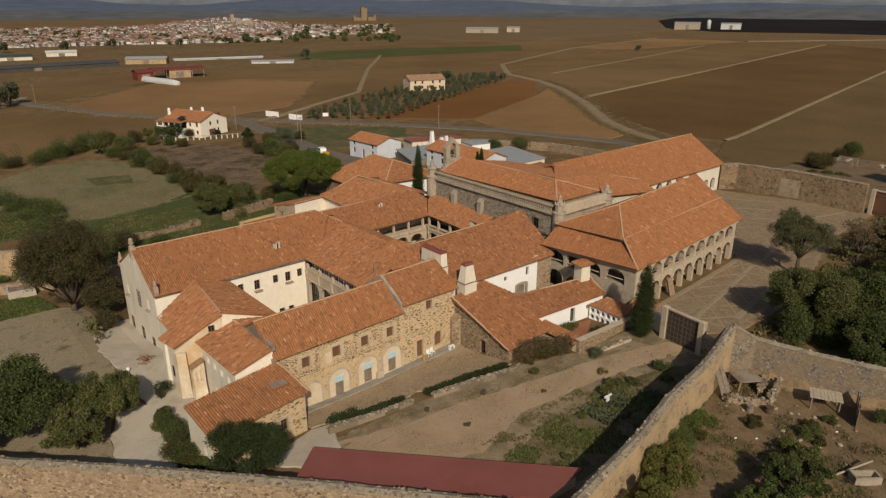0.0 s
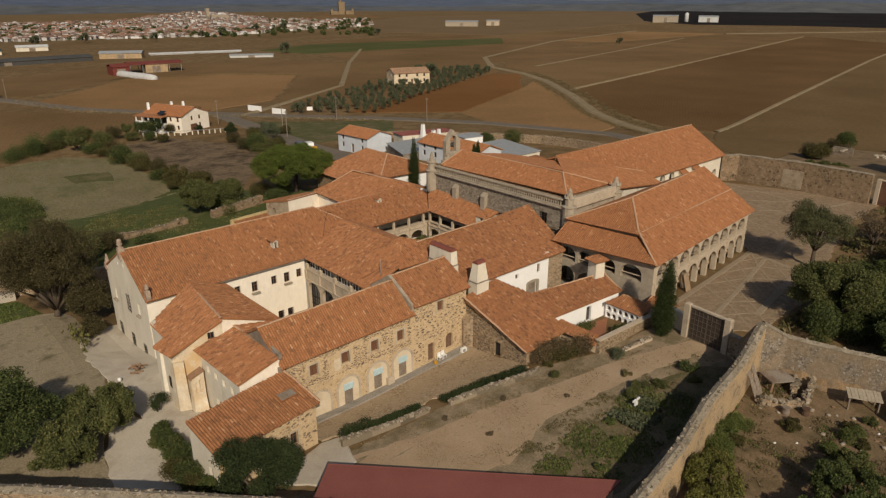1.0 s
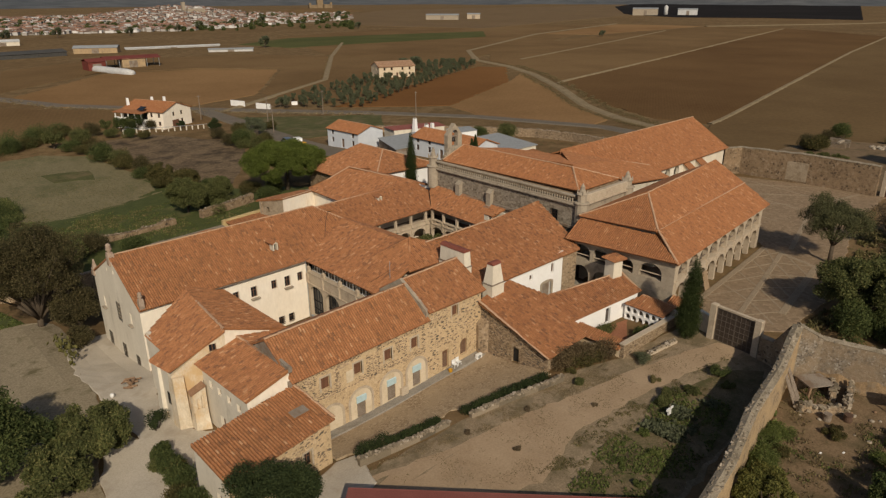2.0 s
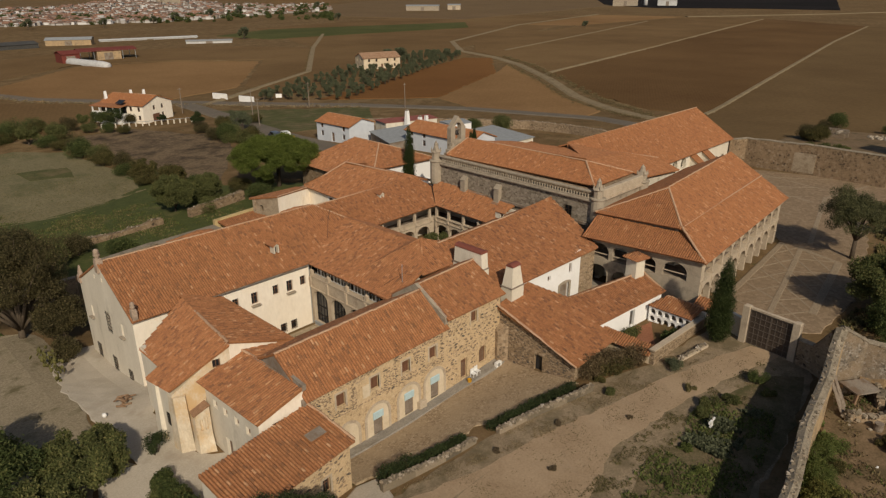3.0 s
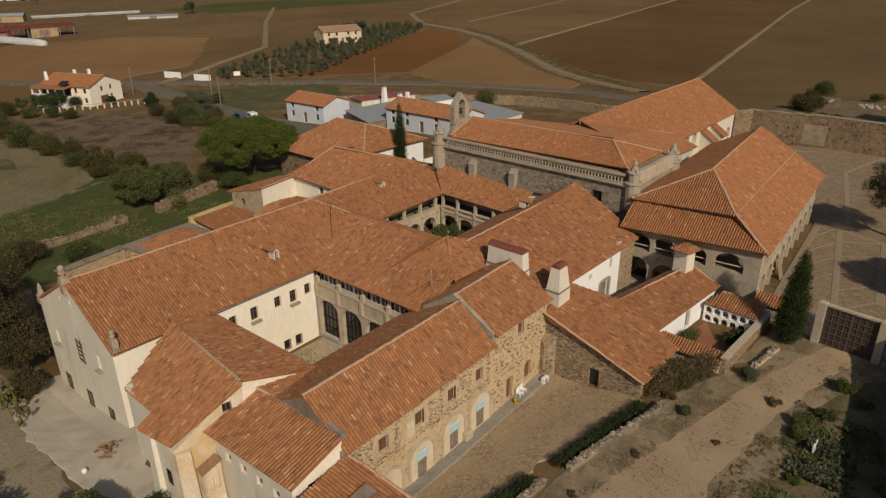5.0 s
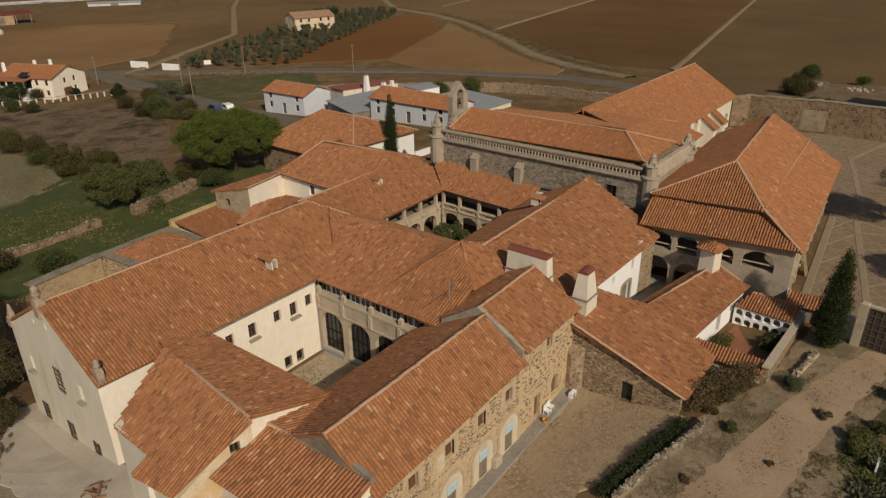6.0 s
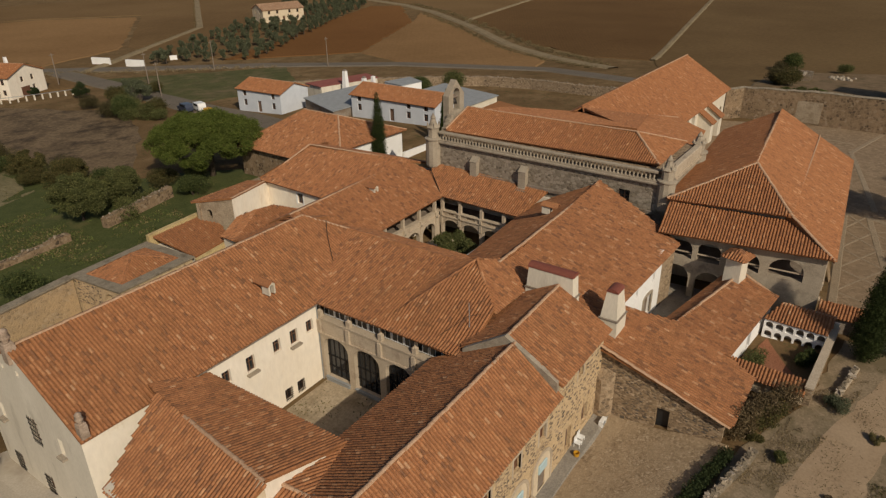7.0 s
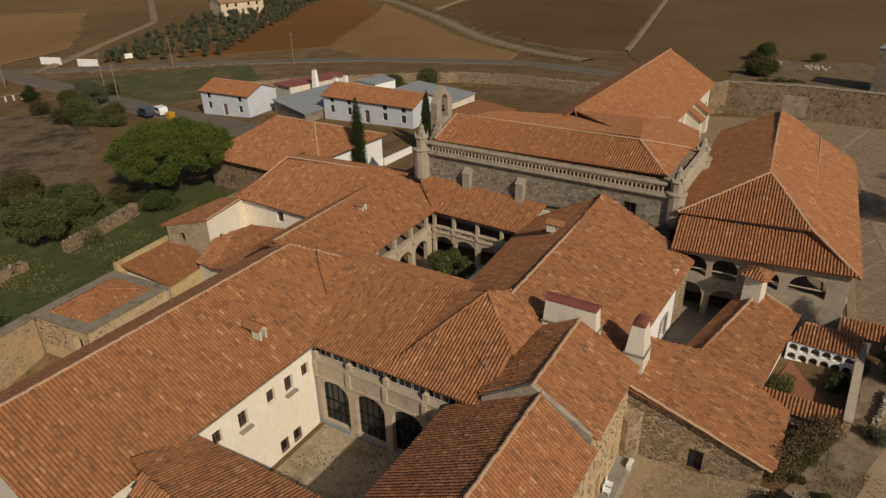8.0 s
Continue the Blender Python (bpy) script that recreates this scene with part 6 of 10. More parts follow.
pinnacle((64.6, 79.6), 6.3, 9.3, 12.1, 0.85, "round corner turret with stone pinnacle")
pinnacle((65.0, 54.2), 6.6, 9.3, 11.75, 0.8, "granite pinnacle on the church's corner")
pinnacle((75.0, 54.4), 6.6, 9.3, 11.4, 0.85, "worn granite pinnacle beside the parapet")
for y in (74.2, 68.4):
    b = thing("buttress", (64.3, y, 5.6), "small granite buttress on the church wall", "buttress", "church buttresses")
    part("shaft", MB().box(64.1, y - 0.4, 5.4, 64.75, y + 0.4, 7.7), M_GRANITE, b)
    part("weathering", MB().prism([(64.05, y - 0.44), (64.72, y - 0.44), (64.72, y + 0.44), (64.05, y + 0.44)], 7.7, lambda x, yy: 7.75 + (x - 64.05) * 0.7), M_GRANITE, b)
    part("foot", MB().box(63.95, y - 0.46, 5.3, 64.75, y + 0.46, 6.05), M_GRANITE, b)
    part("flashing", MB().box(63.7, y - 0.6, 5.6, 64.75, y + 0.6, 5.9), M_FLASH, b)
part("flashing", MB().box(64.45, 55.0, 6.05, 64.75, 79.0, 6.35), M_FLASH, H)
roof(H, [([(65.8, 78.8, 10.12), (65.9, 55.4, 10.35), (69.5, 59.0, 12.0), (69.9, 78.6, 11.7)], (-1, 0)),
         ([(65.9, 55.4, 10.35), (74.8, 55.6, 10.2), (69.5, 59.0, 12.0)], (0, -1)),
         ([(69.5, 59.0, 12.0), (74.8, 55.6, 10.2), (83.2, 62.6, 10.0)], (0.3, -1)),
         ([(69.5, 59.0, 12.0), (83.2, 62.6, 10.0), (82.1, 70.3, 10.2)], (1, 0.1)),
         ([(69.5, 59.0, 12.0), (82.1, 70.3, 10.2), (80.0, 79.0, 8.8), (69.9, 78.6, 11.7)], (1, 0))],
     [((69.5, 59.0, 12.05), (69.9, 78.6, 11.75)), ((69.5, 59.0, 12.05), (74.8, 55.6, 10.25)), ((65.9, 55.4, 10.4), (69.5, 59.0, 12.05)), ((65.8, 78.8, 10.2), (69.9, 78.6, 11.8))], M_TILE_NEW)
bf = thing("bell_gable", (68.3, 78.8, 10.0), "granite bell gable with one arched opening and bell", "bell gable")
w = Wall((67.3, 79.4), (70.0, 79.2), 9.0, [(0, 13.3), (1.35, 14.9), (-1, 13.3)], 0.8, True)
w.hole(1.35, 11.6, 1.1, 2.4, 1.0)
part("wall", w.build(), M_GRANITE, bf)
part("bell", MB().lathe([(0.36, 12.3), (0.3, 12.5), (0.22, 12.8), (0.1, 12.95)], Matrix.Translation((68.65, 79.65, 0)), 12), M_IRON, bf, smooth=True)
part("yoke", MB().box(68.1, 79.5, 12.95, 69.2, 79.75, 13.15), M_WOOD_GREY, bf)
b = MB()
for k in range(4):
    b.box(66.0 + 0.35 * k, 78.9, 9.6, 66.35 + 0.35 * k, 79.5, 10.2 + 0.4 * k)
part("stepped_side", b, M_GRANITE, bf)

# nave's lower continuation and the long dormitory
I2 = thing("church_annex", (84, 60, 0), "lower church annex with hipped tiled roof", "building")
roof(I2, [([(75.2, 54.9, 9.4), (93.9, 58.6, 6.2), (93.7, 62.0, 7.5), (83.2, 62.6, 10.05), (77.0, 57.0, 9.95)], (0.3, -1))], [((83.2, 62.6, 10.1), (93.7, 62.0, 7.55))], M_TILE_NEW)
w = Wall((75.4, 55.4), (93.6, 59.0), 0, [(0, 9.0), (-1, 5.9)])
for s in (4, 8, 12):
    w.hole(s, 5.0 - s * 0.12, 1.1, 1.6, 1.0)
part("wall", w.build(), M_GREYWALL, I2)
part("wall", Wall((93.6, 59.0), (93.6, 63.0), 0, 6.0).build(), M_GREYWALL, I2)
I = thing("dormitory_wing", (103, 70, 0), "long whitewashed dormitory with high tiled roof", "building")
w = Wall((80, 62.9), (121.6, 62.9), 0.0, 5.7)
for x in (95.5, 98.5, 101.5, 104.5):
    w.hole(x - 80, 3.7, 1.7, 1.7, 1.0)
for x in (114.5, 117.2, 119.6):
    w.hole(x - 80, 1.2, 1.6, 2.2, 1.0)
# grey limewash carries the shade on this front in its colour
part("wall", w.build(), M_GREYWALL, I, "limewashed wall with small arches, greyed for shade")
part("wall", Wall((121.6, 62.9), (121.6, 77.3), 0.0, [(0, 5.7), (7.2, 10.1), (-1, 5.7)]).build(), M_WHITE, I)
part("wall", Wall((121.6, 77.3), (80, 77.3), 0.0, 5.7).build(), M_GREYWALL, I)
part("inner_wall", Wall((80, 65.5), (121, 65.5), 0.0, 5.6, 0.3).build(), M_GREYWALL, I)
roof(I, [([(80, 62.4, 5.75), (122.1, 62.4, 5.75), (122.1, 69.9, 10.4), (82.0, 70.2, 10.3), (80, 69, 9.9)], (0, -1)),
         ([(122.1, 69.9, 10.4), (80.0, 70.2, 10.3), (80, 77.8, 5.75), (122.1, 77.8, 5.75)], (0, 1))],
     [((82.0, 70.2, 10.35), (122.1, 69.9, 10.45))], M_TILE_NEW)
for x in (107.5, 111.8):
    b = thing("buttress", (x, 61.8, 0.3), "limewashed buttress with tiled top, greyed for shade", "buttress", "dormitory buttresses")
    # same greyed limewash, painting the buttress as shaded
    part("shaft", MB().prism([(x - 0.8, 62.9), (x - 0.8, 60.9), (x + 0.8, 60.9), (x + 0.8, 62.9)], 0.0, lambda xx, yy: 3.9 + (yy - 60.9) * 0.7), M_GREYWALL, b)
    part("cap", MB().prism([(x - 1.0, 62.88), (x - 1.0, 60.6), (x + 1.0, 60.6), (x + 1.0, 62.88)], lambda xx, yy: 3.92 + (yy - 60.9) * 0.7, lambda xx, yy: 4.1 + (yy - 60.9) * 0.7), M_TILE_NEW, b)

# ---- arcaded house by the forecourt ----
J = thing("arcaded_house", (75, 47, 0.5), "two-storey granite house with double arcades and hipped tiled roof", "building")
w = Wall((62.45, 40.35), (88.3, 42.15), 0.2, 6.45, 0.6)
n = w.length
for k in range(9):
    s = 2.0 + 2.74 * k
    w.hole(s, 4.25, 2.3, 1.8, 0.9)
    w.hole(s, 0.5 + 0.02 * k, 2.3, 3.05, 0.95)
part("arcade", w.build(), M_GRANITE_LIGHT, J, "double granite arcade facing the forecourt")
for k in range(10):
    s = 0.63 + 2.74 * k
    part("pilaster", placed(MB().box(s - 0.16, -0.1, 3.4, s + 0.16, 0.05, 4.2, bevel=0.04).box(s - 0.22, -0.14, 2.5, s + 0.22, 0.04, 2.68), w.m), M_GRANITE_LIGHT, J)
part("string_course", placed(MB().box(0, -0.12, 4.02, n, 0.05, 4.2).box(0, -0.3, 6.3, n, 0.2, 6.5), w.m), M_GRANITE_LIGHT, J)
for k in range(9):
    s = 2.0 + 2.74 * k
    part("railing", placed(MB().box(s - 1.05, 0.2, 4.85, s + 1.05, 0.28, 4.93), w.m), M_WOOD_GREY, J)
w = Wall((61.55, 52.9), (62.45, 40.35), 0.2, 6.3, 0.6)
for y, ww in ((51.5, 2.3), (49.0, 1.9), (46.2, 2.4), (43.0, 2.6)):
    w.hole(52.9 - y, 3.95, ww, 1.75, 0.8)
w.hole(1.4, 0.3, 2.3, 2.9, 1.0)
w.hole(4.2, 0.3, 2.2, 2.7, 1.0)
# darker granite than the forecourt side paints this face's shade
part("arcade", w.build(), M_GRANITE, J, "weathered granite arcade above the yard, darkened for shade")
part("railing", placed(MB().box(5.4, 0.2, 4.5, 11.3, 0.28, 4.6).box(0.3, 0.2, 4.4, 5.0, 0.28, 4.5), w.m), M_GRANITE_LIGHT, J)
part("gallery_floor", MB().prism([(62.2, 52.9), (63.0, 41.0), (88.0, 42.7), (88, 45.5), (66, 44.4), (65.6, 53)], 3.55, 3.8), M_WOOD_GREY, J)
part("inner_wall", Wall((65.4, 53), (65.6, 44.6), 0.2, 8.0, 0.5).build(), M_GREYWALL, J)
w = Wall((65.6, 44.6), (88.3, 46.0), 0.2, 8.2, 0.5)
for k in range(6):
    door(w, J, 2.5 + 3.6 * k, 0.7, 1.2, 2.2)
    door(w, J, 2.5 + 3.6 * k, 3.85, 1.0, 1.9)
part("inner_wall", w.build(), M_GREYWALL, J)
part("wall", Wall((88.3, 42.15), (88.6, 54.8), 0.2, [(0, 6.5), (3.3, 8.5), (7.4, 10.9), (-1, 8.0)], 0.6).build(), M_GREYWALL, J)
part("wall", Wall((88.6, 54.8), (64.3, 53.4), 0.2, 7.6, 0.6).build(), M_GREYWALL, J)
roof(J, [([(61.95, 39.85, 6.55), (89.1, 41.75, 6.75), (89.2, 45.5, 8.85), (64.6, 43.9, 8.7)], (0.07, -1)),
         ([(64.6, 43.8, 8.76), (89.2, 45.4, 8.9), (88.9, 49.6, 11.2), (68.5, 47.8, 11.25)], (0.07, -1)),
         ([(60.7, 53.2, 6.42), (61.95, 39.85, 6.55), (64.55, 43.95, 8.2), (63.9, 53.4, 7.75)], (-1, -0.09)),
         ([(63.9, 53.7, 8.15), (64.25, 43.75, 8.62), (68.5, 47.7, 11.2)], (-1, -0.09)),
         ([(68.5, 47.8, 11.25), (88.9, 49.6, 11.2), (89.0, 55.2, 8.0), (63.9, 53.7, 8.15)], (-0.07, 1))],
     [((68.5, 47.8, 11.28), (88.9, 49.6, 11.24)), ((64.4, 43.85, 8.8), (68.5, 47.7, 11.25)), ((63.9, 53.7, 8.2), (68.5, 47.7, 11.25)), ((61.95, 39.85, 6.6), (64.6, 43.95, 8.75))], M_TILE_NEW, singles=260)
part("hip_infill", MB().solid([(61.95, 39.85, 6.35), (64.75, 44.0, 7.6), (64.75, 44.0, 8.72), (61.95, 39.85, 6.6), (62.3, 40.4, 6.35), (64.9, 44.3, 7.6), (64.9, 44.3, 8.6), (62.3, 40.4, 6.7)], [(0, 1, 2, 3), (7, 6, 5, 4), (3, 2, 6, 7)]), M_DECK, J)
part("upper_wall", MB().prism([(64.7, 44.2), (64.9, 44.2), (64.5, 53.5), (64.2, 53.5)], 7.4, 8.5), M_FLASH, J)
pl = thing("timber_pallets", (69.2, 40.3, 0.9), "pale timber boards leaning against the arcade", "timber")
for k in range(4):
    part("board", placed(MB().box(-0.1, -0.03, 0, 0.1, 0.03, 2.3), Matrix.Translation((70.2 + 0.28 * k, 40.2, 0.8)) @ pose(0, 0, 0, -16, 0, 5)), M_PATH, pl)

# ---- north-west ranges ----
M_MUDWALL = stone_material("rendered_earth_wall", (0.38, 0.28, 0.17), [(0.0, (0.16, 0.125, 0.09)), (0.5, (0.28, 0.21, 0.135)), (1.0, (0.42, 0.33, 0.23))], 3.0, 0.09, 0.6, wash=(0.46, 0.33, 0.19), wash_amount=0.92)
M_YELLOWWASH = blotchy("yellow_ochre_limewash", (0.46, 0.34, 0.16), (0.6, 0.47, 0.25), 0.9, 8.0, stain=(0.33, 0.23, 0.11), stain_scale=0.7, stain_at=0.58)
M_RENDER = blotchy("old_grey_brown_render", (0.27, 0.21, 0.145), (0.4, 0.33, 0.24), 0.9, 8.0, stain=(0.2, 0.15, 0.1), stain_scale=0.8, stain_at=0.56)
M = thing("convent_wing", (58, 89, -1), "cream convent wing with tiled hipped roof behind the cloister", "building")
w = Wall((54.6, 96.0), (54.6, 83.4), -1.5, 4.3)
window(w, M, 5.4, 2.65, 0.9, 1.2, surround=M_WHITE)
window(w, M, 9.6, 2.6, 0.6, 1.0)
part("wall", w.build(), M_CREAM, M, "cream limewashed courtyard wall")
w = Wall((48.1, 93.8), (54.6, 95.7), -1.5, [(0, 4.7), (-1, 4.35)], 0.5)
window(w, M, 2.0, 1.3, 0.7, 1.1)
part("wall", w.build(), M_CREAM, M, "cream limewashed courtyard wall")
part("wall", Wall((46.6, 98.0), (48.1, 93.8), -1.5, [(0, 4.0), (-1, 4.7)], 0.5, True).hole(1.5, 2.2, 0.6, 1.0, 0.8).build(), M_RENDER, M, "old grey-brown render with a small arched niche")
part("wall", Wall((68.0, 98.9), (46.6, 98.0), -1.5, 3.9, 0.5).build(), M_RUBBLE_DARK, M)
part("wall", Wall((68.0, 80), (68.0, 98.6), -1.5, 4.3, 0.5).build(), M_WHITE, M)
roof(M, [([(54.1, 96.2, 4.3), (54.3, 84.0, 4.4), (62.6, 81.8, 6.95), (60.6, 94.6, 7.15)], (-1, 0)),
         ([(54.1, 96.2, 4.3), (60.6, 94.6, 7.15), (68.2, 99.0, 4.4), (60, 98.8, 4.3)], (0, 1)),
         ([(60.6, 94.6, 7.15), (62.6, 81.8, 6.95), (68.3, 81.0, 5.0), (68.2, 99.0, 4.4)], (1, 0)),
         ([(48.0, 93.7, 4.8), (54.3, 95.6, 4.45), (54.3, 98.6, 3.8), (46.3, 98.4, 3.95)], (0, 1))],
     [((60.6, 94.6, 7.2), (62.6, 81.8, 7.0)), ((54.1, 96.2, 4.35), (60.6, 94.6, 7.2)), ((48.0, 93.7, 4.83), (54.3, 95.6, 4.48))])
Q = thing("ruined_range", (36, 95, -1.5), "low rubble-stone range with grey cement copings and tiled roofs", "building")
w = Wall((32.55, 98.2), (33.3, 91.7), -2.6, 1.15, 0.6)
w.hole(4.9, -1.2, 1.2, 1.7, 1.0)
WALL_Q, wall_q = w, part("wall", w.build(), M_RUBBLE, Q, "tan rubble-stone wall with one arch")
part("wall", Wall((33.3, 91.7), (41.2, 92.1), -2.6, 1.15, 0.6).build(), M_RUBBLE, Q)
part("wall", Wall((40.7, 98.85), (32.55, 98.2), -2.6, 1.15, 0.6).build(), M_RUBBLE_DARK, Q)
part("wall", Wall((25.4, 97.2), (32.4, 97.9), -4.8, [(0, 0.95), (-1, 1.12)], 0.6).build(), M_MUDWALL, Q, "tan rubble yard wall with pale mortar")
part("coping", MB().prism([(25.2, 97.0), (32.4, 97.7), (32.3, 98.7), (25.0, 98.0)], lambda x, y: 0.96 + 0.024 * (x - 25.4), lambda x, y: 1.12 + 0.024 * (x - 25.4)), M_COPING, Q, "weathered grey cement coping")
part("coping", MB().prism([(32.35, 98.4), (33.1, 91.5), (34.1, 92.6), (33.4, 97.4)], 1.15, 1.3).prism([(33.1, 91.5), (41.4, 91.9), (40.4, 92.95), (34.1, 92.6)], 1.15, 1.3).prism([(41.4, 91.9), (40.9, 99.05), (39.9, 97.9), (40.4, 92.95)], 1.15, 1.3).prism([(40.9, 99.05), (32.35, 98.4), (33.4, 97.4), (39.9, 97.9)], 1.15, 1.3), M_COPING, Q, "weathered grey cement coping")
roof(Q, [([(33.4, 97.4, 1.2), (34.1, 92.6, 1.2), (37.2, 95.6, 2.15), (37.0, 96.0, 2.15)], (-1, 0)),
         ([(34.1, 92.6, 1.2), (40.4, 92.95, 1.2), (37.2, 95.6, 2.15)], (0, -1)),
         ([(40.4, 92.95, 1.2), (39.9, 97.9, 1.2), (37.0, 96.0, 2.15), (37.2, 95.6, 2.15)], (1, 0)),
         ([(39.9, 97.9, 1.2), (33.4, 97.4, 1.2), (37.0, 96.0, 2.15)], (0, 1))],
     [((37.2, 95.6, 2.2), (34.2, 92.7, 1.25)), ((37.2, 95.6, 2.2), (40.3, 93.05, 1.25))], caps_material=M_TILE)
roof(Q, [([(41.7, 92.2, 1.05), (46.3, 92.7, 1.3), (48.7, 98.5, 2.0), (41.3, 98.4, 1.8)], (-0.2, -1))], material=M_TILE_NEW)
part("parapet", MB().prism([(40.9, 98.5), (49.0, 98.9), (49.0, 99.4), (40.9, 99.0)], -1.0, lambda x, y: 2.0 + (x - 41) * 0.03), M_YELLOWWASH, Q, "yellow ochre limewashed parapet")
part("gutter_wall", MB().prism([(41.5, 91.85), (46.4, 92.35), (46.4, 92.6), (41.5, 92.1)], -1.0, lambda x, y: 0.95 + (x - 41.5) * 0.05), M_YELLOWWASH, Q, "yellow ochre limewashed parapet")
part("wall", MB().prism([(41.6, 92.2), (46.2, 92.7), (48.5, 98.4), (41.4, 98.3)], -2.4, 0.85), M_GREYWALL, Q)
S = thing("passage_roof", (44, 86, 2), "small tiled passage roof in the inner yard", "building")
roof(S, [([(44.6, 89.4, 2.3), (53.4, 89.0, 2.75), (51.6, 91.6, 3.25), (49.8, 92.0, 3.4)], (-0.2, -1)),
         ([(44.6, 89.4, 2.3), (49.8, 92.0, 3.4), (48.4, 93.6, 2.6), (45.2, 92.4, 1.9)], (-1, 0.6)),
         ([(44.0, 84.1, 3.6), (53.6, 84.1, 3.6), (53.4, 89.1, 2.7), (44.5, 89.5, 2.35)], (0, 1))])
part("wall", MB().prism([(44.6, 84.2), (53.4, 84.2), (53.2, 89.0), (49.8, 91.8), (48.4, 93.2), (45.2, 92.2)], -2.4, 2.0), M_GREYWALL, S)
part("mortar_course", MB().limb((64.7, 43.74, 8.78), (89.2, 45.34, 8.93), 0.07, 0.07, 6), M_MORTAR, J, "pale mortar course between the two slopes")

# ---- garden and boundary walls ----
def rock(mb, at, size, r):
    """A rough lump of stone."""
    m = Matrix.Translation(at) @ pose(0, 0, 0, r.uniform(-25, 25), r.uniform(-25, 25), r.uniform(0, 360)) @ Matrix.Diagonal((size * r.uniform(0.8, 1.5), size * r.uniform(0.7, 1.1), size * r.uniform(0.5, 0.85), 1))
    pts = [(i * r.uniform(0.65, 1.0), j * r.uniform(0.65, 1.0), k * r.uniform(0.6, 1.0)) for k in (-1, 1) for i, j in ((-1, -1), (1, -1), (1, 1), (-1, 1))]
    mb.solid(pts, [(3, 2, 1, 0), (4, 5, 6, 7), (0, 1, 5, 4), (1, 2, 6, 5), (2, 3, 7, 6), (3, 0, 4, 7)], m)


def ground_wall(name, pts, thick, material, label, cap=None, base=-0.8, uneven=0.12, loose=0.0):
    """A free-standing wall along plan points (x, y, top), with an uneven crest and a coping."""
    t = thing(name, (pts[0][0], pts[0][1], land(*pts[0][:2])), label, "wall")
    body, crest = MB(), MB()
    for (xa, ya, za), (xb, yb, zb) in zip(pts, pts[1:]):
        a, b = Vector((xa, ya)), Vector((xb, yb))
        n = max(1, int((b - a).length / 1.2))
        d = (b - a).normalized()
        s = Vector((-d.y, d.x)) * thick / 2
        row = []
        for i in range(n + 1):
            p = a.lerp(b, i / n)
            z = za + (zb - za) * i / n + uneven * (noise.noise((p.x * 0.7, p.y * 0.7, 3)))
            row.append((p, land(p.x, p.y) + base, z))
        for (p, l0, z0), (q, l1, z1) in zip(row, row[1:]):
            k = [(p.x - s.x, p.y - s.y), (q.x - s.x, q.y - s.y), (q.x + s.x, q.y + s.y), (p.x + s.x, p.y + s.y)]
            zt, zb_ = (z0, z1, z1, z0), (l0, l1, l1, l0)
            body.solid([(x, y, z) for (x, y), z in zip(k, zb_)] + [(x, y, z) for (x, y), z in zip(k, zt)], [(0, 1, 5, 4), (2, 3, 7, 6), (4, 5, 6, 7), (1, 2, 6, 5), (3, 0, 4, 7)])
            if cap:
                k = [(x + (s.x * 0.16 if j > 1 else -s.x * 0.16), y + (s.y * 0.16 if j > 1 else -s.y * 0.16)) for j, (x, y) in enumerate(k)]
                m0, m1 = (p.x, p.y, z0 + 0.2), (q.x, q.y, z1 + 0.2)
                crest.solid([(x, y, z + 0.004) for (x, y), z in zip(k, zt)] + [m0, m1], [(0, 1, 5, 4), (2, 3, 4, 5), (1, 2, 5), (3, 0, 4), (3, 2, 1, 0)])
    part("masonry", body, material, t)
    if cap:
        part("coping", crest, cap, t)
    if loose:
        r, mb = np.random.default_rng(len(pts) + int(10 * abs(pts[0][0]))), MB()
        for (xa, ya, za), (xb, yb, zb) in zip(pts, pts[1:]):
            n = int(math.hypot(xb - xa, yb - ya) / loose)
            for i in range(n):
                k = (i + r.uniform()) / max(n, 1)
                x, y = xa + (xb - xa) * k, ya + (yb - ya) * k
                d = r.uniform(-0.46, 0.46) * thick
                L_ = math.hypot(xb - xa, yb - ya)
                rock(mb, (x - (yb - ya) / L_ * d, y + (xb - xa) / L_ * d, za + (zb - za) * k + 0.1 * (1 - 2 * abs(d) / thick) + uneven * noise.noise((x * 0.7, y * 0.7, 3)) + 0.02), r.uniform(0.06, 0.15), r)
        tagged(part("rubble_fill", mb, M_STONE_PALE, t), kind="stuff")
    return t


M_STONE_PALE = island_tones("weathered_loose_stone", [(0.0, (0.12, 0.098, 0.068)), (0.4, (0.2, 0.162, 0.112)), (0.85, (0.28, 0.225, 0.16)), (1.0, (0.42, 0.36, 0.29))])
ground_wall("garden_wall", [(29.4, 22.3, 3.4), (34.5, 22.9, 3.8), (38.5, 23.35, 4.1), (45, 24.7, 4.4), (52.3, 25.6, 4.7), (56.0, 26.3, 5.0), (57.9, 26.5, 6.0)], 0.75, M_MUDWALL, "tall ochre rendered garden wall with stone coping", M_COPING, loose=0.09)
ground_wall("garden_wall", [(58.2, 26.5, 6.0), (59.9, 25.0, 4.7), (61.4, 20.4, 4.5), (63.1, 15.0, 4.6), (66.2, 5.0, 4.6), (69.0, -4.0, 4.6)], 0.75, M_RUBBLE_GREY, "tall grey rubble-stone garden wall", M_COPING, loose=0.2)
ground_wall("gate_wall", [(58.2, 27.0, 5.6), (58.9, 28.3, 3.4), (59.2, 29.6, 3.4)], 0.6, M_RUBBLE_DARK, "sloping rubble wall beside the gate", M_COPING)
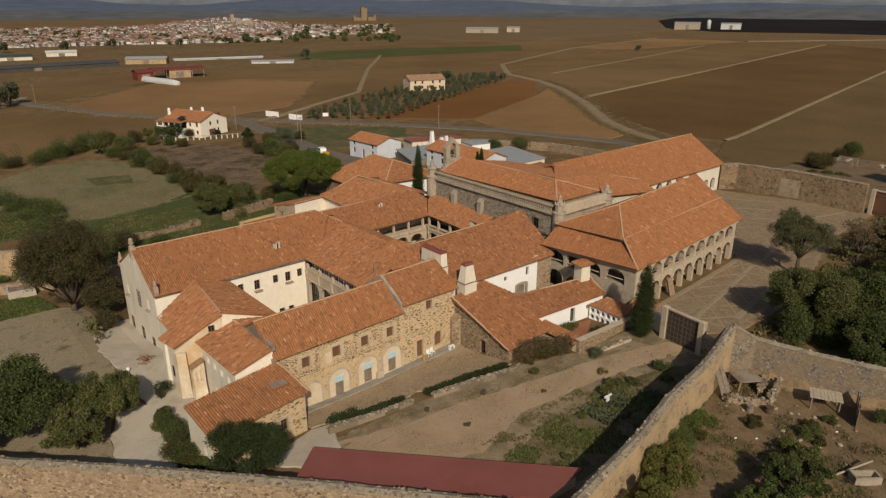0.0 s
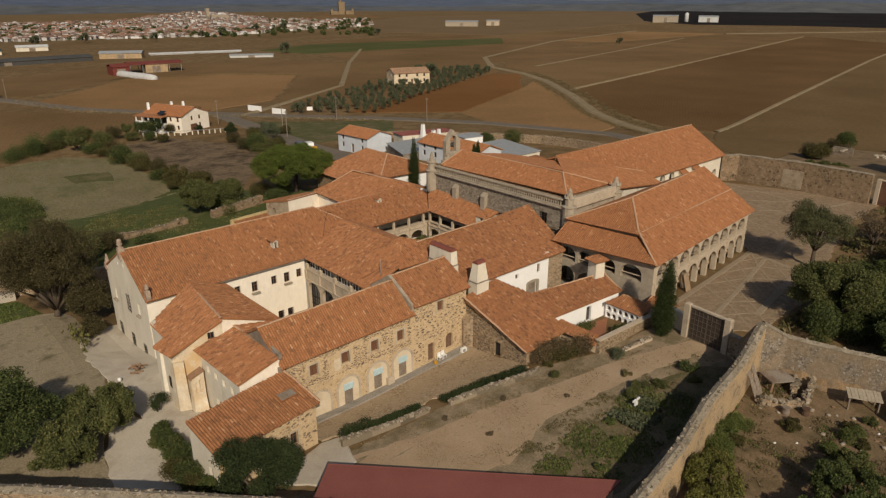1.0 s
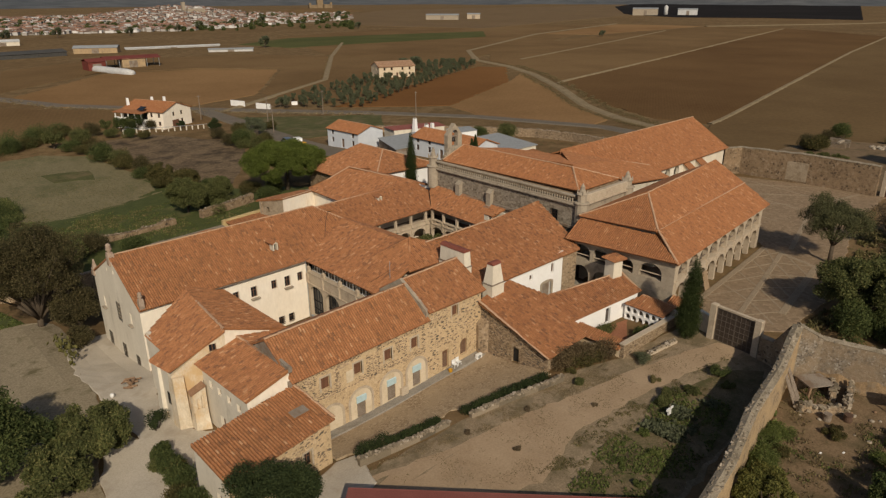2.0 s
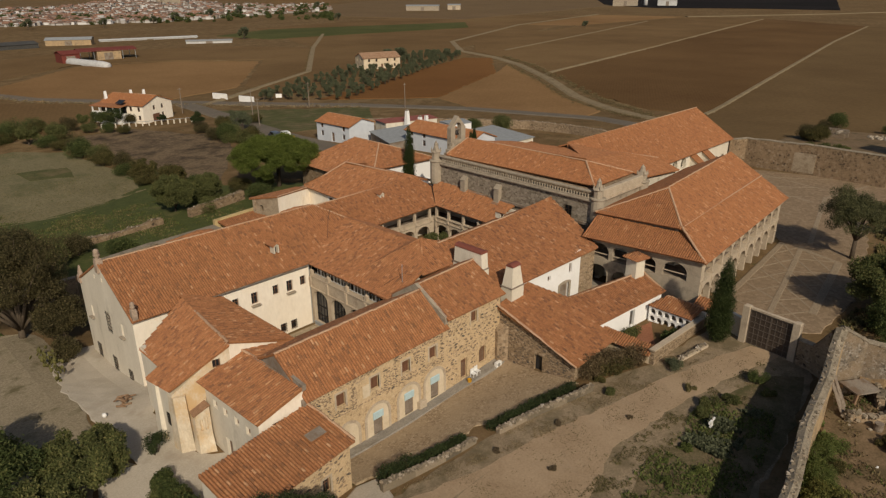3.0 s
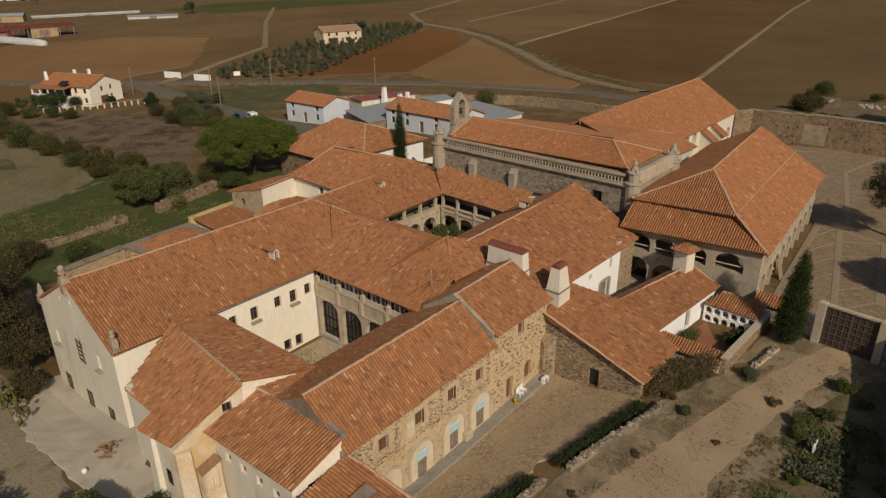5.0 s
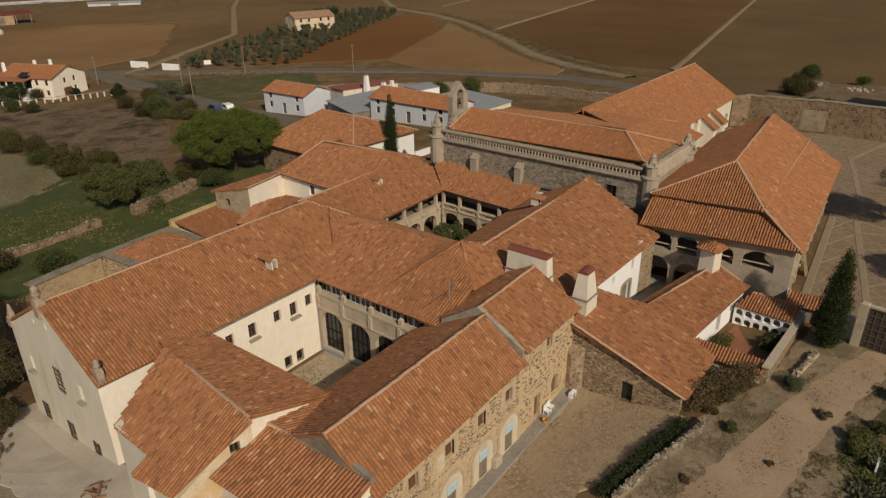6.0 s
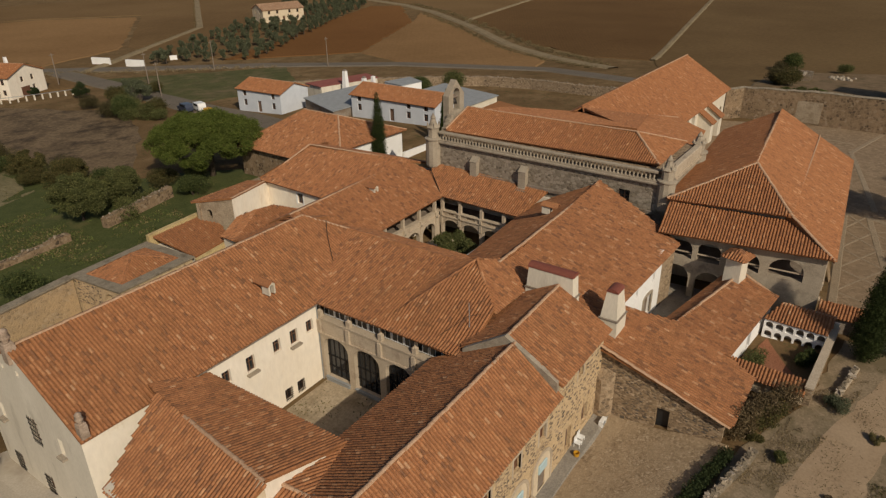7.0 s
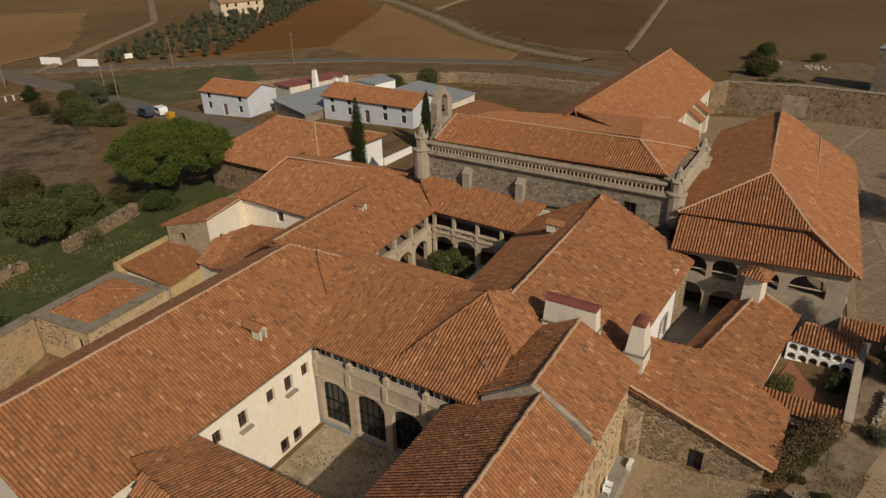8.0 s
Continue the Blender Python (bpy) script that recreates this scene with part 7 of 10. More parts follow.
ground_wall("perimeter_wall", [(29.4, 22.8, 3.1), (19.4, 34.4, 3.0), (10.8, 43.6, 3.0), (1.6, 53.0, 3.0), (-8.0, 62.8, 3.0), (-22, 77, 2.8)], 0.85, M_RUBBLE_DARK, "old grey-brown perimeter wall with broken coping", M_COPING, loose=0.07)
ground_wall("boundary_wall", [(122.4, 63.2, 5.5), (125.0, 61.0, 5.6), (125.4, 50.0, 6.0), (125.2, 38.4, 6.0)], 0.8, M_RUBBLE_BROWN, "high rubble-stone boundary wall of the forecourt", M_COPING, loose=0.35)
ground_wall("roadside_wall", [(104, 160, -1.5), (115, 145.5, -0.5), (125, 127, 0.3), (130.5, 114, 0.8), (131.5, 103, 1.2), (130.5, 92, 1.5), (128.5, 66, 2.6)], 0.9, M_RUBBLE_DARK, "long dry-stone wall along the road", loose=0.35, uneven=0.3)
ground_wall("orchard_wall", [(43.7, 112.4, -0.35), (49.0, 113.3, -0.1), (54.0, 114.3, 0.1)], 0.9, M_RUBBLE_BROWN, "crumbling rubble wall in the orchard", loose=0.2, uneven=0.3)
ground_wall("orchard_wall", [(23.0, 112.0, -1.2), (29.0, 112.3, -1.0), (34.0, 112.5, -1.1), (39.6, 112.8, -0.7)], 0.9, M_RUBBLE_BROWN, "low crumbling rubble wall in the orchard grass", loose=0.25, uneven=0.4)
ground_wall("orchard_wall", [(22.2, 96.8, 0.2), (14.5, 99.0, -0.6), (6, 103, -0.8)], 0.8, M_RUBBLE_DARK, "broken rubble wall beside the trees")
ground_wall("terrace_wall", [(24.6, 44.9, -0.12), (29.9, 44.0, -0.22), (32.9, 43.7, -0.2)], 0.4, M_STONE_PALE, "low whitish stone edging of the flower bed", None, uneven=0.06, loose=0.035)
ground_wall("terrace_wall", [(34.8, 43.0, 0.05), (38.9, 42.2, 0.2), (42.9, 41.1, 0.4), (44.4, 40.8, 0.5)], 0.4, M_STONE_PALE, "low whitish stone edging of the flower bed", None, uneven=0.06, loose=0.035)
ground_wall("patio_step", [(53.0, 37.3, 0.85), (56.8, 36.6, 1.1)], 0.4, M_GRANITE_LIGHT, "low stone step beside the patio wall", None, uneven=0.04, loose=0.12)


def gate(a, b, z0, h, label, leaf_material, posts=True, barred=True):
    g = thing("gate", (*a, z0), label, "gate")
    w = Wall(a, b, z0, z0 + h, 0.1)
    n = w.length
    if posts:
        for s in (-0.35, n + 0.35):
            part("post", placed(MB().box(s - 0.3, -0.26, z0 - 0.8, s + 0.3, 0.34, z0 + h + 0.15, bevel=0.05), w.m), M_GRANITE_LIGHT, g, "granite gate post")
    part("lintel", placed(MB().box(-0.1, -0.12, z0 + h - 0.1, n + 0.1, 0.2, z0 + h + 0.1, bevel=0.03), w.m), M_GRANITE_LIGHT, g)
    for k in range(2):
        x0, x1 = n * k / 2 + 0.04, n * (k + 1) / 2 - 0.04
        lf = part("leaf", placed(MB().box(x0, 0.02, z0 + 0.08, x1, 0.07, z0 + h - 0.15), w.m), leaf_material, g)
        bars = MB()
        for i in range(5 if barred else 0):
            x = x0 + (x1 - x0) * i / 4
            bars.box(x - 0.035, -0.03, z0 + 0.05, x + 0.035, 0.0, z0 + h - 0.1)
        for i in range(7) if barred else (1, 5):
            z = z0 + 0.1 + (h - 0.3) * i / 6
            bars.box(x0, -0.06, z - 0.035, x1, -0.032, z + 0.035)
        part("frame", placed(bars, w.m), M_GATEBAR, lf)


M_GATE = plain("brown_sheet_steel", (0.075, 0.055, 0.042), 0.6, 0.2)
M_GATEBAR = plain("weathered_gate_bars", (0.105, 0.083, 0.065), 0.7)
gate((59.7, 34.2), (59.3, 30.4), 1.0, 3.6, "tall brown sheet-metal gate between granite posts", M_GATE)
gate((125.6, 37.2), (124.9, 31.4), 0.8, 4.4, "large red-brown boarded gate of the forecourt", M_SHUTTER, barred=False)
patch = thing("plaster_patch", (125.0, 52.7, 1.2), "pale plaster patch on the boundary wall", "plaster")
part("render", MB().box(124.9, 49.2, 1.2, 125.03, 56.3, 4.5, bevel=0.04), M_RENDER, patch)
ground_wall("gate_wall", [(60.4, 34.9, 3.0), (61.2, 37.0, 3.0)], 0.4, M_GREYWALL, "short plastered wall beside the gate")

# red-roofed shed inside the perimeter wall
R = thing("long_shed", (26, 33, 0), "long low shed with dull red membrane roof", "shed")
part("wall", MB().prism([(21.4, 40.7), (18.2, 37.8), (29.0, 26.2), (34.9, 25.9)], -0.8, 1.35), M_GREYWALL, R)
part("roof", MB().prism([(21.1, 41.3), (17.7, 37.9), (28.3, 26.7), (30.4, 24.9), (35.6, 25.8)], lambda x, y: 1.35 + 0.75 * max(0, min(1, (21.1 * 0.735 + 41.3 * 0.68 - x * 0.735 - y * 0.68) / 5.0)), lambda x, y: 1.5 + 0.75 * max(0, min(1, (21.1 * 0.735 + 41.3 * 0.68 - x * 0.735 - y * 0.68) / 5.0))), M_REDROOF, R)
part("drip_edge", MB().limb((21.1, 41.3, 1.45), (35.6, 25.8, 1.45), 0.07, 0.07, 6), M_REDROOF, R)


# ---- houses beyond the convent ----
def house(at, size, turn, eave, rise, label, walls, tiles, win=(), depth_win=(), storeys=2, chim=()):
    """A plain gabled house; windows are given as shares of the front's length."""
    L_, W_ = size
    z0 = land(*at)
    h = thing("house", (*at, z0), label, "house")
    m = Matrix.Translation((*at, 0)) @ pose(0, 0, 0, 0, 0, turn)
    c = [m @ Vector(p) for p in ((-L_ / 2, -W_ / 2, 0), (L_ / 2, -W_ / 2, 0), (L_ / 2, W_ / 2, 0), (-L_ / 2, W_ / 2, 0))]
    q = [(p.x, p.y) for p in c]
    ztop = z0 + eave
    for i, (a, b) in enumerate(zip(q, q[1:] + q[:1])):
        top = ztop if i % 2 == 0 else [(0, ztop), (W_ / 2, ztop + rise), (-1, ztop)]
        w = Wall(a, b, z0 - 1.5, top, 0.35)
        for s in (win if i == 0 else depth_win if i == 3 or i == 1 else ()):
            for f in range(storeys):
                zz = z0 + 1.0 + f * (eave - 0.4) / storeys
                window(w, h, w.length * s, zz, 0.9, 1.2)
        if i == 0 and win:
            door(w, h, w.length * 0.5, z0 + 0.1, 1.0, 2.1)
        part("wall", w.build(), walls, h)
    o = 0.3
    e = [m @ Vector(p) for p in ((-L_ / 2 - o, -W_ / 2 - o, 0), (L_ / 2 + o, -W_ / 2 - o, 0), (L_ / 2 + o, W_ / 2 + o, 0), (-L_ / 2 - o, W_ / 2 + o, 0), (-L_ / 2 - o, 0, 0), (L_ / 2 + o, 0, 0))]
    P = lambda v, z: (v.x, v.y, z)
    zl, zr = ztop - 0.05, ztop + rise + 0.1
    d = m.to_3x3() @ Vector((0, -1, 0))
    roof(h, [([P(e[0], zl), P(e[1], zl), P(e[5], zr), P(e[4], zr)], (d.x, d.y)), ([P(e[5], zr), P(e[4], zr), P(e[3], zl), P(e[2], zl)], (-d.x, -d.y))], [(P(e[4], zr), P(e[5], zr))], tiles, thick=0.14)
    for s, k in chim:
        p = m @ Vector((L_ * (s - 0.5), W_ * k, 0))
        part("chimney", MB().box(p.x - 0.4, p.y - 0.4, ztop, p.x + 0.4, p.y + 0.4, ztop + rise + 0.9, top=0.7), M_WHITE, h)
    return h


house((95.0, 139.6), (11.0, 7.6), -86, 4.1, 1.3, "two-storey pale house with bright orange roof by the lane", M_PALE, M_TILE_NEW, (0.17, 0.83), (), 2)
house((99.8, 111.2), (18.0, 7.5), -89, 3.7, 1.4, "long white village house with bright orange roof", M_PALE, M_TILE_NEW, (0.1, 0.3, 0.7, 0.9), (), 2, [(0.05, 0.2)])
P_ = thing("house", (73, 104, -1), "whitewashed house with hipped tiled roof beside the church", "house")
for a, b in (((64.8, 112.6), (64.8, 99.6)), ((68.4, 96.6), (80.4, 96.6)), ((80.4, 96.6), (80.4, 112.6)), ((80.4, 112.6), (64.8, 112.6))):
    part("wall", Wall(a, b, -2.5, 3.9 if a[0] > 66 and b[0] > 66 else 2.9, 0.4).build(), M_WHITE if a[1] < 100 else M_RUBBLE_BROWN, P_)
roof(P_, [([(64.3, 113.1, 3.15), (64.3, 99.0, 3.15), (67.2, 96.1, 4.4), (72.9, 101.5, 6.9), (72.9, 108.0, 6.9)], (-1, 0)),
          ([(67.2, 96.1, 4.4), (80.9, 96.1, 3.9), (72.9, 101.5, 6.9)], (0, -1)),
          ([(80.9, 96.1, 3.9), (80.9, 113.1, 3.9), (72.9, 108.0, 6.9), (72.9, 101.5, 6.9)], (1, 0)),
          ([(80.9, 113.1, 3.9), (64.3, 113.1, 3.15), (72.9, 108.0, 6.9)], (0, 1))], [((72.9, 101.5, 6.95), (72.9, 108, 6.95)), ((72.9, 101.5, 6.95), (67.2, 96.1, 4.45)), ((72.9, 101.5, 6.95), (80.9, 96.1, 3.95))])
ground_wall("yard_wall", [(80.4, 96.4, 0.6), (86.5, 96.0, 0.6)], 0.3, M_WHITE, "white yard wall beside the house", None, uneven=0.02)


def shed(pts, z, label, wall_material, roof_material, slope=0.0):
    s = thing("shed", (*pts[0], land(*pts[0])), label, "shed")
    x0, y0 = pts[0]
    f = lambda x, y: z + slope * (x - x0)
    part("wall", MB().prism(pts, -4.5, f), wall_material, s)
    cx, cy = sum(p[0] for p in pts) / len(pts), sum(p[1] for p in pts) / len(pts)
    big = [(cx + (x - cx) * 1.04, cy + (y - cy) * 1.04) for x, y in pts]
    part("roof", MB().prism(big, f, lambda x, y: f(x, y) + 0.12), roof_material, s)


shed([(96.5, 132.5), (92.5, 121.5), (104, 119), (110.5, 128.5)], 0.7, "grey fibre-cement shed between the village houses", M_FLASH, M_FIBRO, 0.05)
shed([(103, 138.5), (102, 133.5), (116, 131), (118, 136)], 1.6, "low shed with faded red roof", M_GREYWALL, M_REDROOF, -0.03)
shed([(106, 117.5), (104.5, 103), (116, 102), (119, 116)], 0.8, "flat grey-roofed outbuilding behind the church", M_GREYWALL, M_FIBRO, 0.02)
shed([(110, 124), (109, 119), (114, 118), (116, 122.5)], 2.2, "small white flat-roofed outbuilding", M_WHITE, M_FIBRO)
shed([(98, 100), (97, 92), (108, 90), (110, 98)], 0.6, "low outbuilding with clay tiled roof", M_RUBBLE_DARK, M_DECK, 0.08)
for at, z in (((106.5, 131.2), 4.2), ((102.6, 122.8), 4.4)):
    c = thing("chimney", (*at, 0), "white tapering village chimney", "chimney", "village chimneys")
    part("shaft", MB().box(at[0] - 0.55, at[1] - 0.55, 0.3, at[0] + 0.55, at[1] + 0.55, z, top=0.6), M_WHITE, c)
    part("pot", MB().box(at[0] - 0.25, at[1] - 0.25, z, at[0] + 0.25, at[1] + 0.25, z + 0.3), M_FLASH, c)
VILLA = house((76.4, 210.2), (15.0, 11.0), -66, 4.9, 2.0, "cream two-storey villa with orange roof and white veranda", M_CREAM, M_TILE_NEW, (0.72, 0.9), (0.38, 0.66), 2, [(0.03, -0.3), (0.35, 0.1), (0.55, 0.25)])
VM = Matrix.Translation((76.4, 210.2, land(76.4, 210.2))) @ pose(0, 0, 0, 0, 0, -66)
part("veranda_floor", placed(MB().box(-7.6, -8.3, 2.3, 2.4, -5.6, 2.55, bevel=0.03).box(-7.6, -8.3, 2.55, 2.4, -8.1, 3.3), VM), M_WHITE, VILLA, "white veranda floor and parapet")
part("veranda_roof", placed(MB().prism([(-7.9, -8.6), (2.7, -8.6), (2.7, -5.5), (-7.9, -5.5)], lambda x, y: 4.55 + (y + 8.6) * 0.1, lambda x, y: 4.75 + (y + 8.6) * 0.1), VM), M_TILE_NEW, VILLA)
part("ground_storey", placed(MB().box(-7.5, -8.2, -1.0, 2.3, -5.55, 2.3), VM), M_WHITE, VILLA, "white lower storey under the veranda")
for k in range(5):
    part("veranda_post", placed(MB().box(-7.5 + 2.4 * k, -8.25, 3.3, -7.2 + 2.4 * k, -8.0, 4.6), VM), M_WHITE, VILLA)
# dark sheet stands in for the shade of the loggia recess
part("loggia_shade", placed(MB().box(-6.9, -5.62, 2.6, 1.9, -5.56, 4.4), VM), M_GLASS, VILLA, "dark panel painting the loggia's shaded recess")
part("garage_door", placed(MB().box(7.53, -2.2, 0.0, 7.6, 0.3, 2.2), VM), M_SHUTTER, VILLA, "dark brown garage door")
house((199.5, 251.5), (17, 10), -18, 4.8, 1.8, "pale stone farmhouse with arched porch beyond the olive grove", M_PLASTER, tile_material("pale_clay_tile", [(0.0, (0.3, 0.19, 0.115)), (0.5, (0.4, 0.26, 0.165)), (1.0, (0.5, 0.35, 0.24))]), (0.15, 0.35, 0.65, 0.85), (0.3, 0.7), 2)
for a, b in (((108.6, 228), (110.4, 222.2)), ((111.6, 216.4), (113.4, 210.8))):
    ground_wall("gate_wall", [(*a, land(*a) + 1.8), (*b, land(*b) + 1.8)], 0.5, M_WHITE, "white curved entrance wall of the olive farm", None, uneven=0.02)
ground_wall("gate_wall", [(123.5, 214, -2.8), (125.2, 213.0, -2.8)], 0.4, M_WHITE, "small white hut wall at the grove", None, uneven=0.02)


def barn(at, size, turn, h, label, walls, roof_m, rise=1.2, closed=(0.0, 1.0)):
    z0 = land(*at)
    b = thing("barn", (*at, z0), label, "barn")
    m = Matrix.Translation((*at, z0)) @ pose(0, 0, 0, 0, 0, turn)
    x, y = size[0] / 2, size[1] / 2
    part("wall", placed(MB().box(-x + 2 * x * closed[0], -y, -1, -x + 2 * x * closed[1], y, h), m), walls, b)
    if closed != (0.0, 1.0):
        for i in (-0.96, -0.5, 0.5, 0.96):
            for j in (-0.96, 0.96):
                part("post", placed(MB().box(i * x - 0.12, j * y - 0.12, -1, i * x + 0.12, j * y + 0.12, h), m), M_GREYMETAL, b)
    for sgn in (-1, 1):
        part("roof", MB().solid([(-x - 0.4, sgn * (y + 0.4), h - 0.1), (x + 0.4, sgn * (y + 0.4), h - 0.1), (x + 0.4, 0, h + rise), (-x - 0.4, 0, h + rise), (-x - 0.4, sgn * (y + 0.4), h - 0.25), (x + 0.4, sgn * (y + 0.4), h - 0.25), (x + 0.4, 0, h + rise - 0.15), (-x - 0.4, 0, h + rise - 0.15)], [(0, 1, 2, 3), (4, 5, 6, 7), (0, 1, 5, 4), (1, 2, 6, 5), (3, 0, 4, 7)], m), roof_m, b)
    part("door", placed(MB().box(-2, -y - 0.06, -0.2, 2, -y - 0.01, h * 0.75), m), M_FLASH, b)


M_RUSTRED = blotchy("rust_red_sheet", (0.13, 0.035, 0.028), (0.2, 0.055, 0.042), 0.3, 2.0, 0.7)
M_WHITESHEET = blotchy("white_sheet_roof", (0.46, 0.46, 0.455), (0.6, 0.6, 0.59), 0.2, 2.0, 0.7)
M_DARKSHEET = blotchy("dark_grey_sheet", (0.05, 0.049, 0.047), (0.09, 0.088, 0.084), 0.1, 2.0, 0.9)
barn((112, 374), (8, 9), 0, 4.4, "rust-red farm barn in the fields", M_RUSTRED, M_RUSTRED)
barn((131, 378), (26, 12), -8, 4.6, "open farm barn with sagging rust-red roof and stacked straw", M_MUDWALL, M_RUSTRED, 1.0, (0.3, 0.72))
tunnel = thing("poly_tunnel", (114, 356, land(114, 356)), "low round white poly tunnel in the field", "poly tunnel")
part("cover", MB().lathe([(0.3, -17), (1.6, -16.6), (2.0, -12), (2.0, 12), (1.6, 16.6), (0.3, 17)], Matrix.Translation((114, 356, land(114, 356) + 0.6)) @ pose(0, 0, 0, 90, 0, 12), 14), M_WHITESHEET, tunnel, smooth=True)
barn((146, 474), (25, 9), -30, 3.4, "ochre-walled farm store in the fields", M_MUDWALL, M_FIBRO)
barn((196, 478), (60, 5), -14, 0.9, "long white livestock barn", M_WHITESHEET, M_WHITESHEET, 0.5)
barn((210, 424), (27, 5), -30, 1.7, "row of small white farm sheds", M_WHITESHEET, M_FIBRO, 0.5)
barn((80, 470), (92, 14), 4, 2.6, "long dark grey livestock barn", M_DARKSHEET, M_DARKSHEET)
barn((118, 580), (20, 9), -10, 3, "pale livestock barn by the village", M_GREYWALL, M_WHITESHEET)
barn((82, 560), (26, 9), -10, 2.6, "dark green roofed barn by the village", M_GREYWALL, plain("dark_green_sheet", (0.035, 0.06, 0.055), 0.6))
barn((610, 650), (40, 14), -50, 6, "large grey warehouse before the hills", M_GRANITE, M_FIBRO)
barn((655, 640), (16, 12), -50, 6, "grey warehouse before the hills", M_GRANITE_LIGHT, M_FIBRO)
barn((905, 545), (34, 20), -60, 9, "grey industrial plant in dark fields", M_GRANITE, M_FIBRO)
barn((950, 505), (26, 20), -60, 8, "white industrial plant in dark fields", M_WHITESHEET, M_FIBRO)
silo = thing("silo", (935, 530, land(935, 530)), "tall pale silo beside the plant", "silo")
part("cylinder", MB().lathe([(2.8, -2), (2.8, 11), (1.6, 12.4), (0.5, 13)], Matrix.Translation((935, 530, land(935, 530))), 16), M_WHITESHEET, silo, smooth=True)


def town():
    """Hundreds of small white houses with tiled roofs, as seen from afar."""
    walls, roofs = MB(), MB()
    r = np.random.default_rng(11)
    n = 0
    while n < 2900:
        far = 715 + 420 * r.uniform() ** 1.3
        ang = r.uniform(54, 87)
        if far < 715 + 150 * smoothstep(68, 54, ang) or (ang < 62 and r.uniform() < 0.55):
            continue
        x, y = far * math.cos(math.radians(ang)), far * math.sin(math.radians(ang))
        z = land(x, y) + 12 * math.exp(-((ang - 67) / 4) ** 2) * smoothstep(800, 1100, far)
        l, w, h = r.uniform(3.2, 6.6), r.uniform(3.0, 4.6), r.uniform(1.5, 3.1) * (0.7 + 0.3 * smoothstep(660, 760, far))
        m = Matrix.Translation((x, y, z)) @ pose(0, 0, 0, 0, 0, r.choice([-35, 55]) + r.normal(0, 8))
        walls.box(-l / 2, -w / 2, -2, l / 2, w / 2, h, m)
        k = 0.5 + r.uniform(0, 0.7)
        roofs.solid([(-l / 2 - 0.3, -w / 2 - 0.3, h), (l / 2 + 0.3, -w / 2 - 0.3, h), (l / 2 + 0.3, w / 2 + 0.3, h), (-l / 2 - 0.3, w / 2 + 0.3, h), (-l / 2, 0, h + k), (l / 2, 0, h + k)], [(0, 1, 5, 4), (2, 3, 4, 5), (1, 2, 5), (3, 0, 4)], m)
        n += 1
    bl = []
    for k in range(420):
        far, ang = 700 + 390 * r.uniform(), math.radians(r.uniform(54, 87))
        x, y, q = far * math.cos(ang), far * math.sin(ang), r.uniform(1.2, 3.0)
        bl.append((x, y, land(x, y) + q * 0.8, q * 1.2, q))
    single("town_trees", leaf_cloud("town_trees", bl, 34000, 1.0, L_FIG), None, "dark trees among the village houses", "trees", kind="stuff")
    t = thing("far_town", (350, 800, -4), "distant white village with tiled roofs", "town", kind="stuff")
    tagged(part("houses", walls, M_TOWN, t), kind="stuff")
    tagged(part("roofs", roofs, M_TOWN_ROOF, t), kind="stuff")


def island_material(name, stops):
    m, t, b = nodes_of(name)
    g = t.nodes.new("ShaderNodeNewGeometry")
    t.links.new(ramp(t, g.outputs["Random Per Island"], stops), b.inputs["Base Color"])
    b.inputs["Roughness"].default_value = 0.85
    return m


M_TOWN = island_material("village_walls", [(0.0, (0.18, 0.16, 0.14)), (0.35, (0.33, 0.305, 0.28)), (0.75, (0.44, 0.425, 0.41)), (1.0, (0.66, 0.65, 0.64))])
M_TOWN_ROOF = island_material("village_roofs", [(0.0, (0.11, 0.08, 0.06)), (0.4, (0.2, 0.115, 0.078)), (0.82, (0.28, 0.145, 0.092)), (0.9, (0.34, 0.31, 0.285)), (1.0, (0.52, 0.51, 0.5))])
town()
cz = land(700, 1050)
C_ = thing("castle", (700, 1050, cz), "ruined sandstone castle with high square keep", "castle")
M_CASTLE = blotchy("pale_sandstone", (0.2, 0.145, 0.085), (0.27, 0.2, 0.125), 0.05, 0.5)
m = Matrix.Translation((700, 1050, cz)) @ pose(0, 0, 0, 0, 0, -25) @ Matrix.Scale(0.85, 4)
part("keep", placed(MB().box(-6, -6, 0, 6, 6, 30).box(-6.5, -6.5, 26, 6.5, 6.5, 29).box(-4, -4, 30, 0, 0, 33), m), M_CASTLE, C_)
part("curtain_wall", placed(MB().box(-22, -10, -6, -7, 10, 12).box(7, -10, -6, 22, 10, 13).box(-23, -12, -6, -19, -8, 16).box(19, -12, -6, 23, -8, 17), m), M_CASTLE, C_)
mound = thing("castle_mound", (700, 1040, cz), "low dark wooded mound under the castle", "hill", kind="structure")
part("slope", placed(MB().lathe([(110, -6), (75, 1), (45, 5), (30, 6)], Matrix.Translation((700, 1050, cz - 1)), 20), Matrix.Identity(4)), M_FIELD_BROWN, mound, smooth=True)
tw = thing("church_tower", (395, 905, land(395, 905)), "dark church tower above the village roofs", "tower")
part("shaft", MB().box(392, 902, -6, 396, 906, 17), M_GRANITE, tw)
part("nave", MB().box(397, 898, -6, 420, 908, 9), M_GRANITE, tw)

# hills on the horizon; distance haze is put into their base colours
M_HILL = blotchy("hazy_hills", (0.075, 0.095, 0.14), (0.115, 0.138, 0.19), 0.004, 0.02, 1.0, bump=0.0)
M_HILL_NEAR = blotchy("haze_grey_low_hills", (0.075, 0.084, 0.095), (0.125, 0.128, 0.13), 0.004, 0.02, 1.0, bump=0.0)


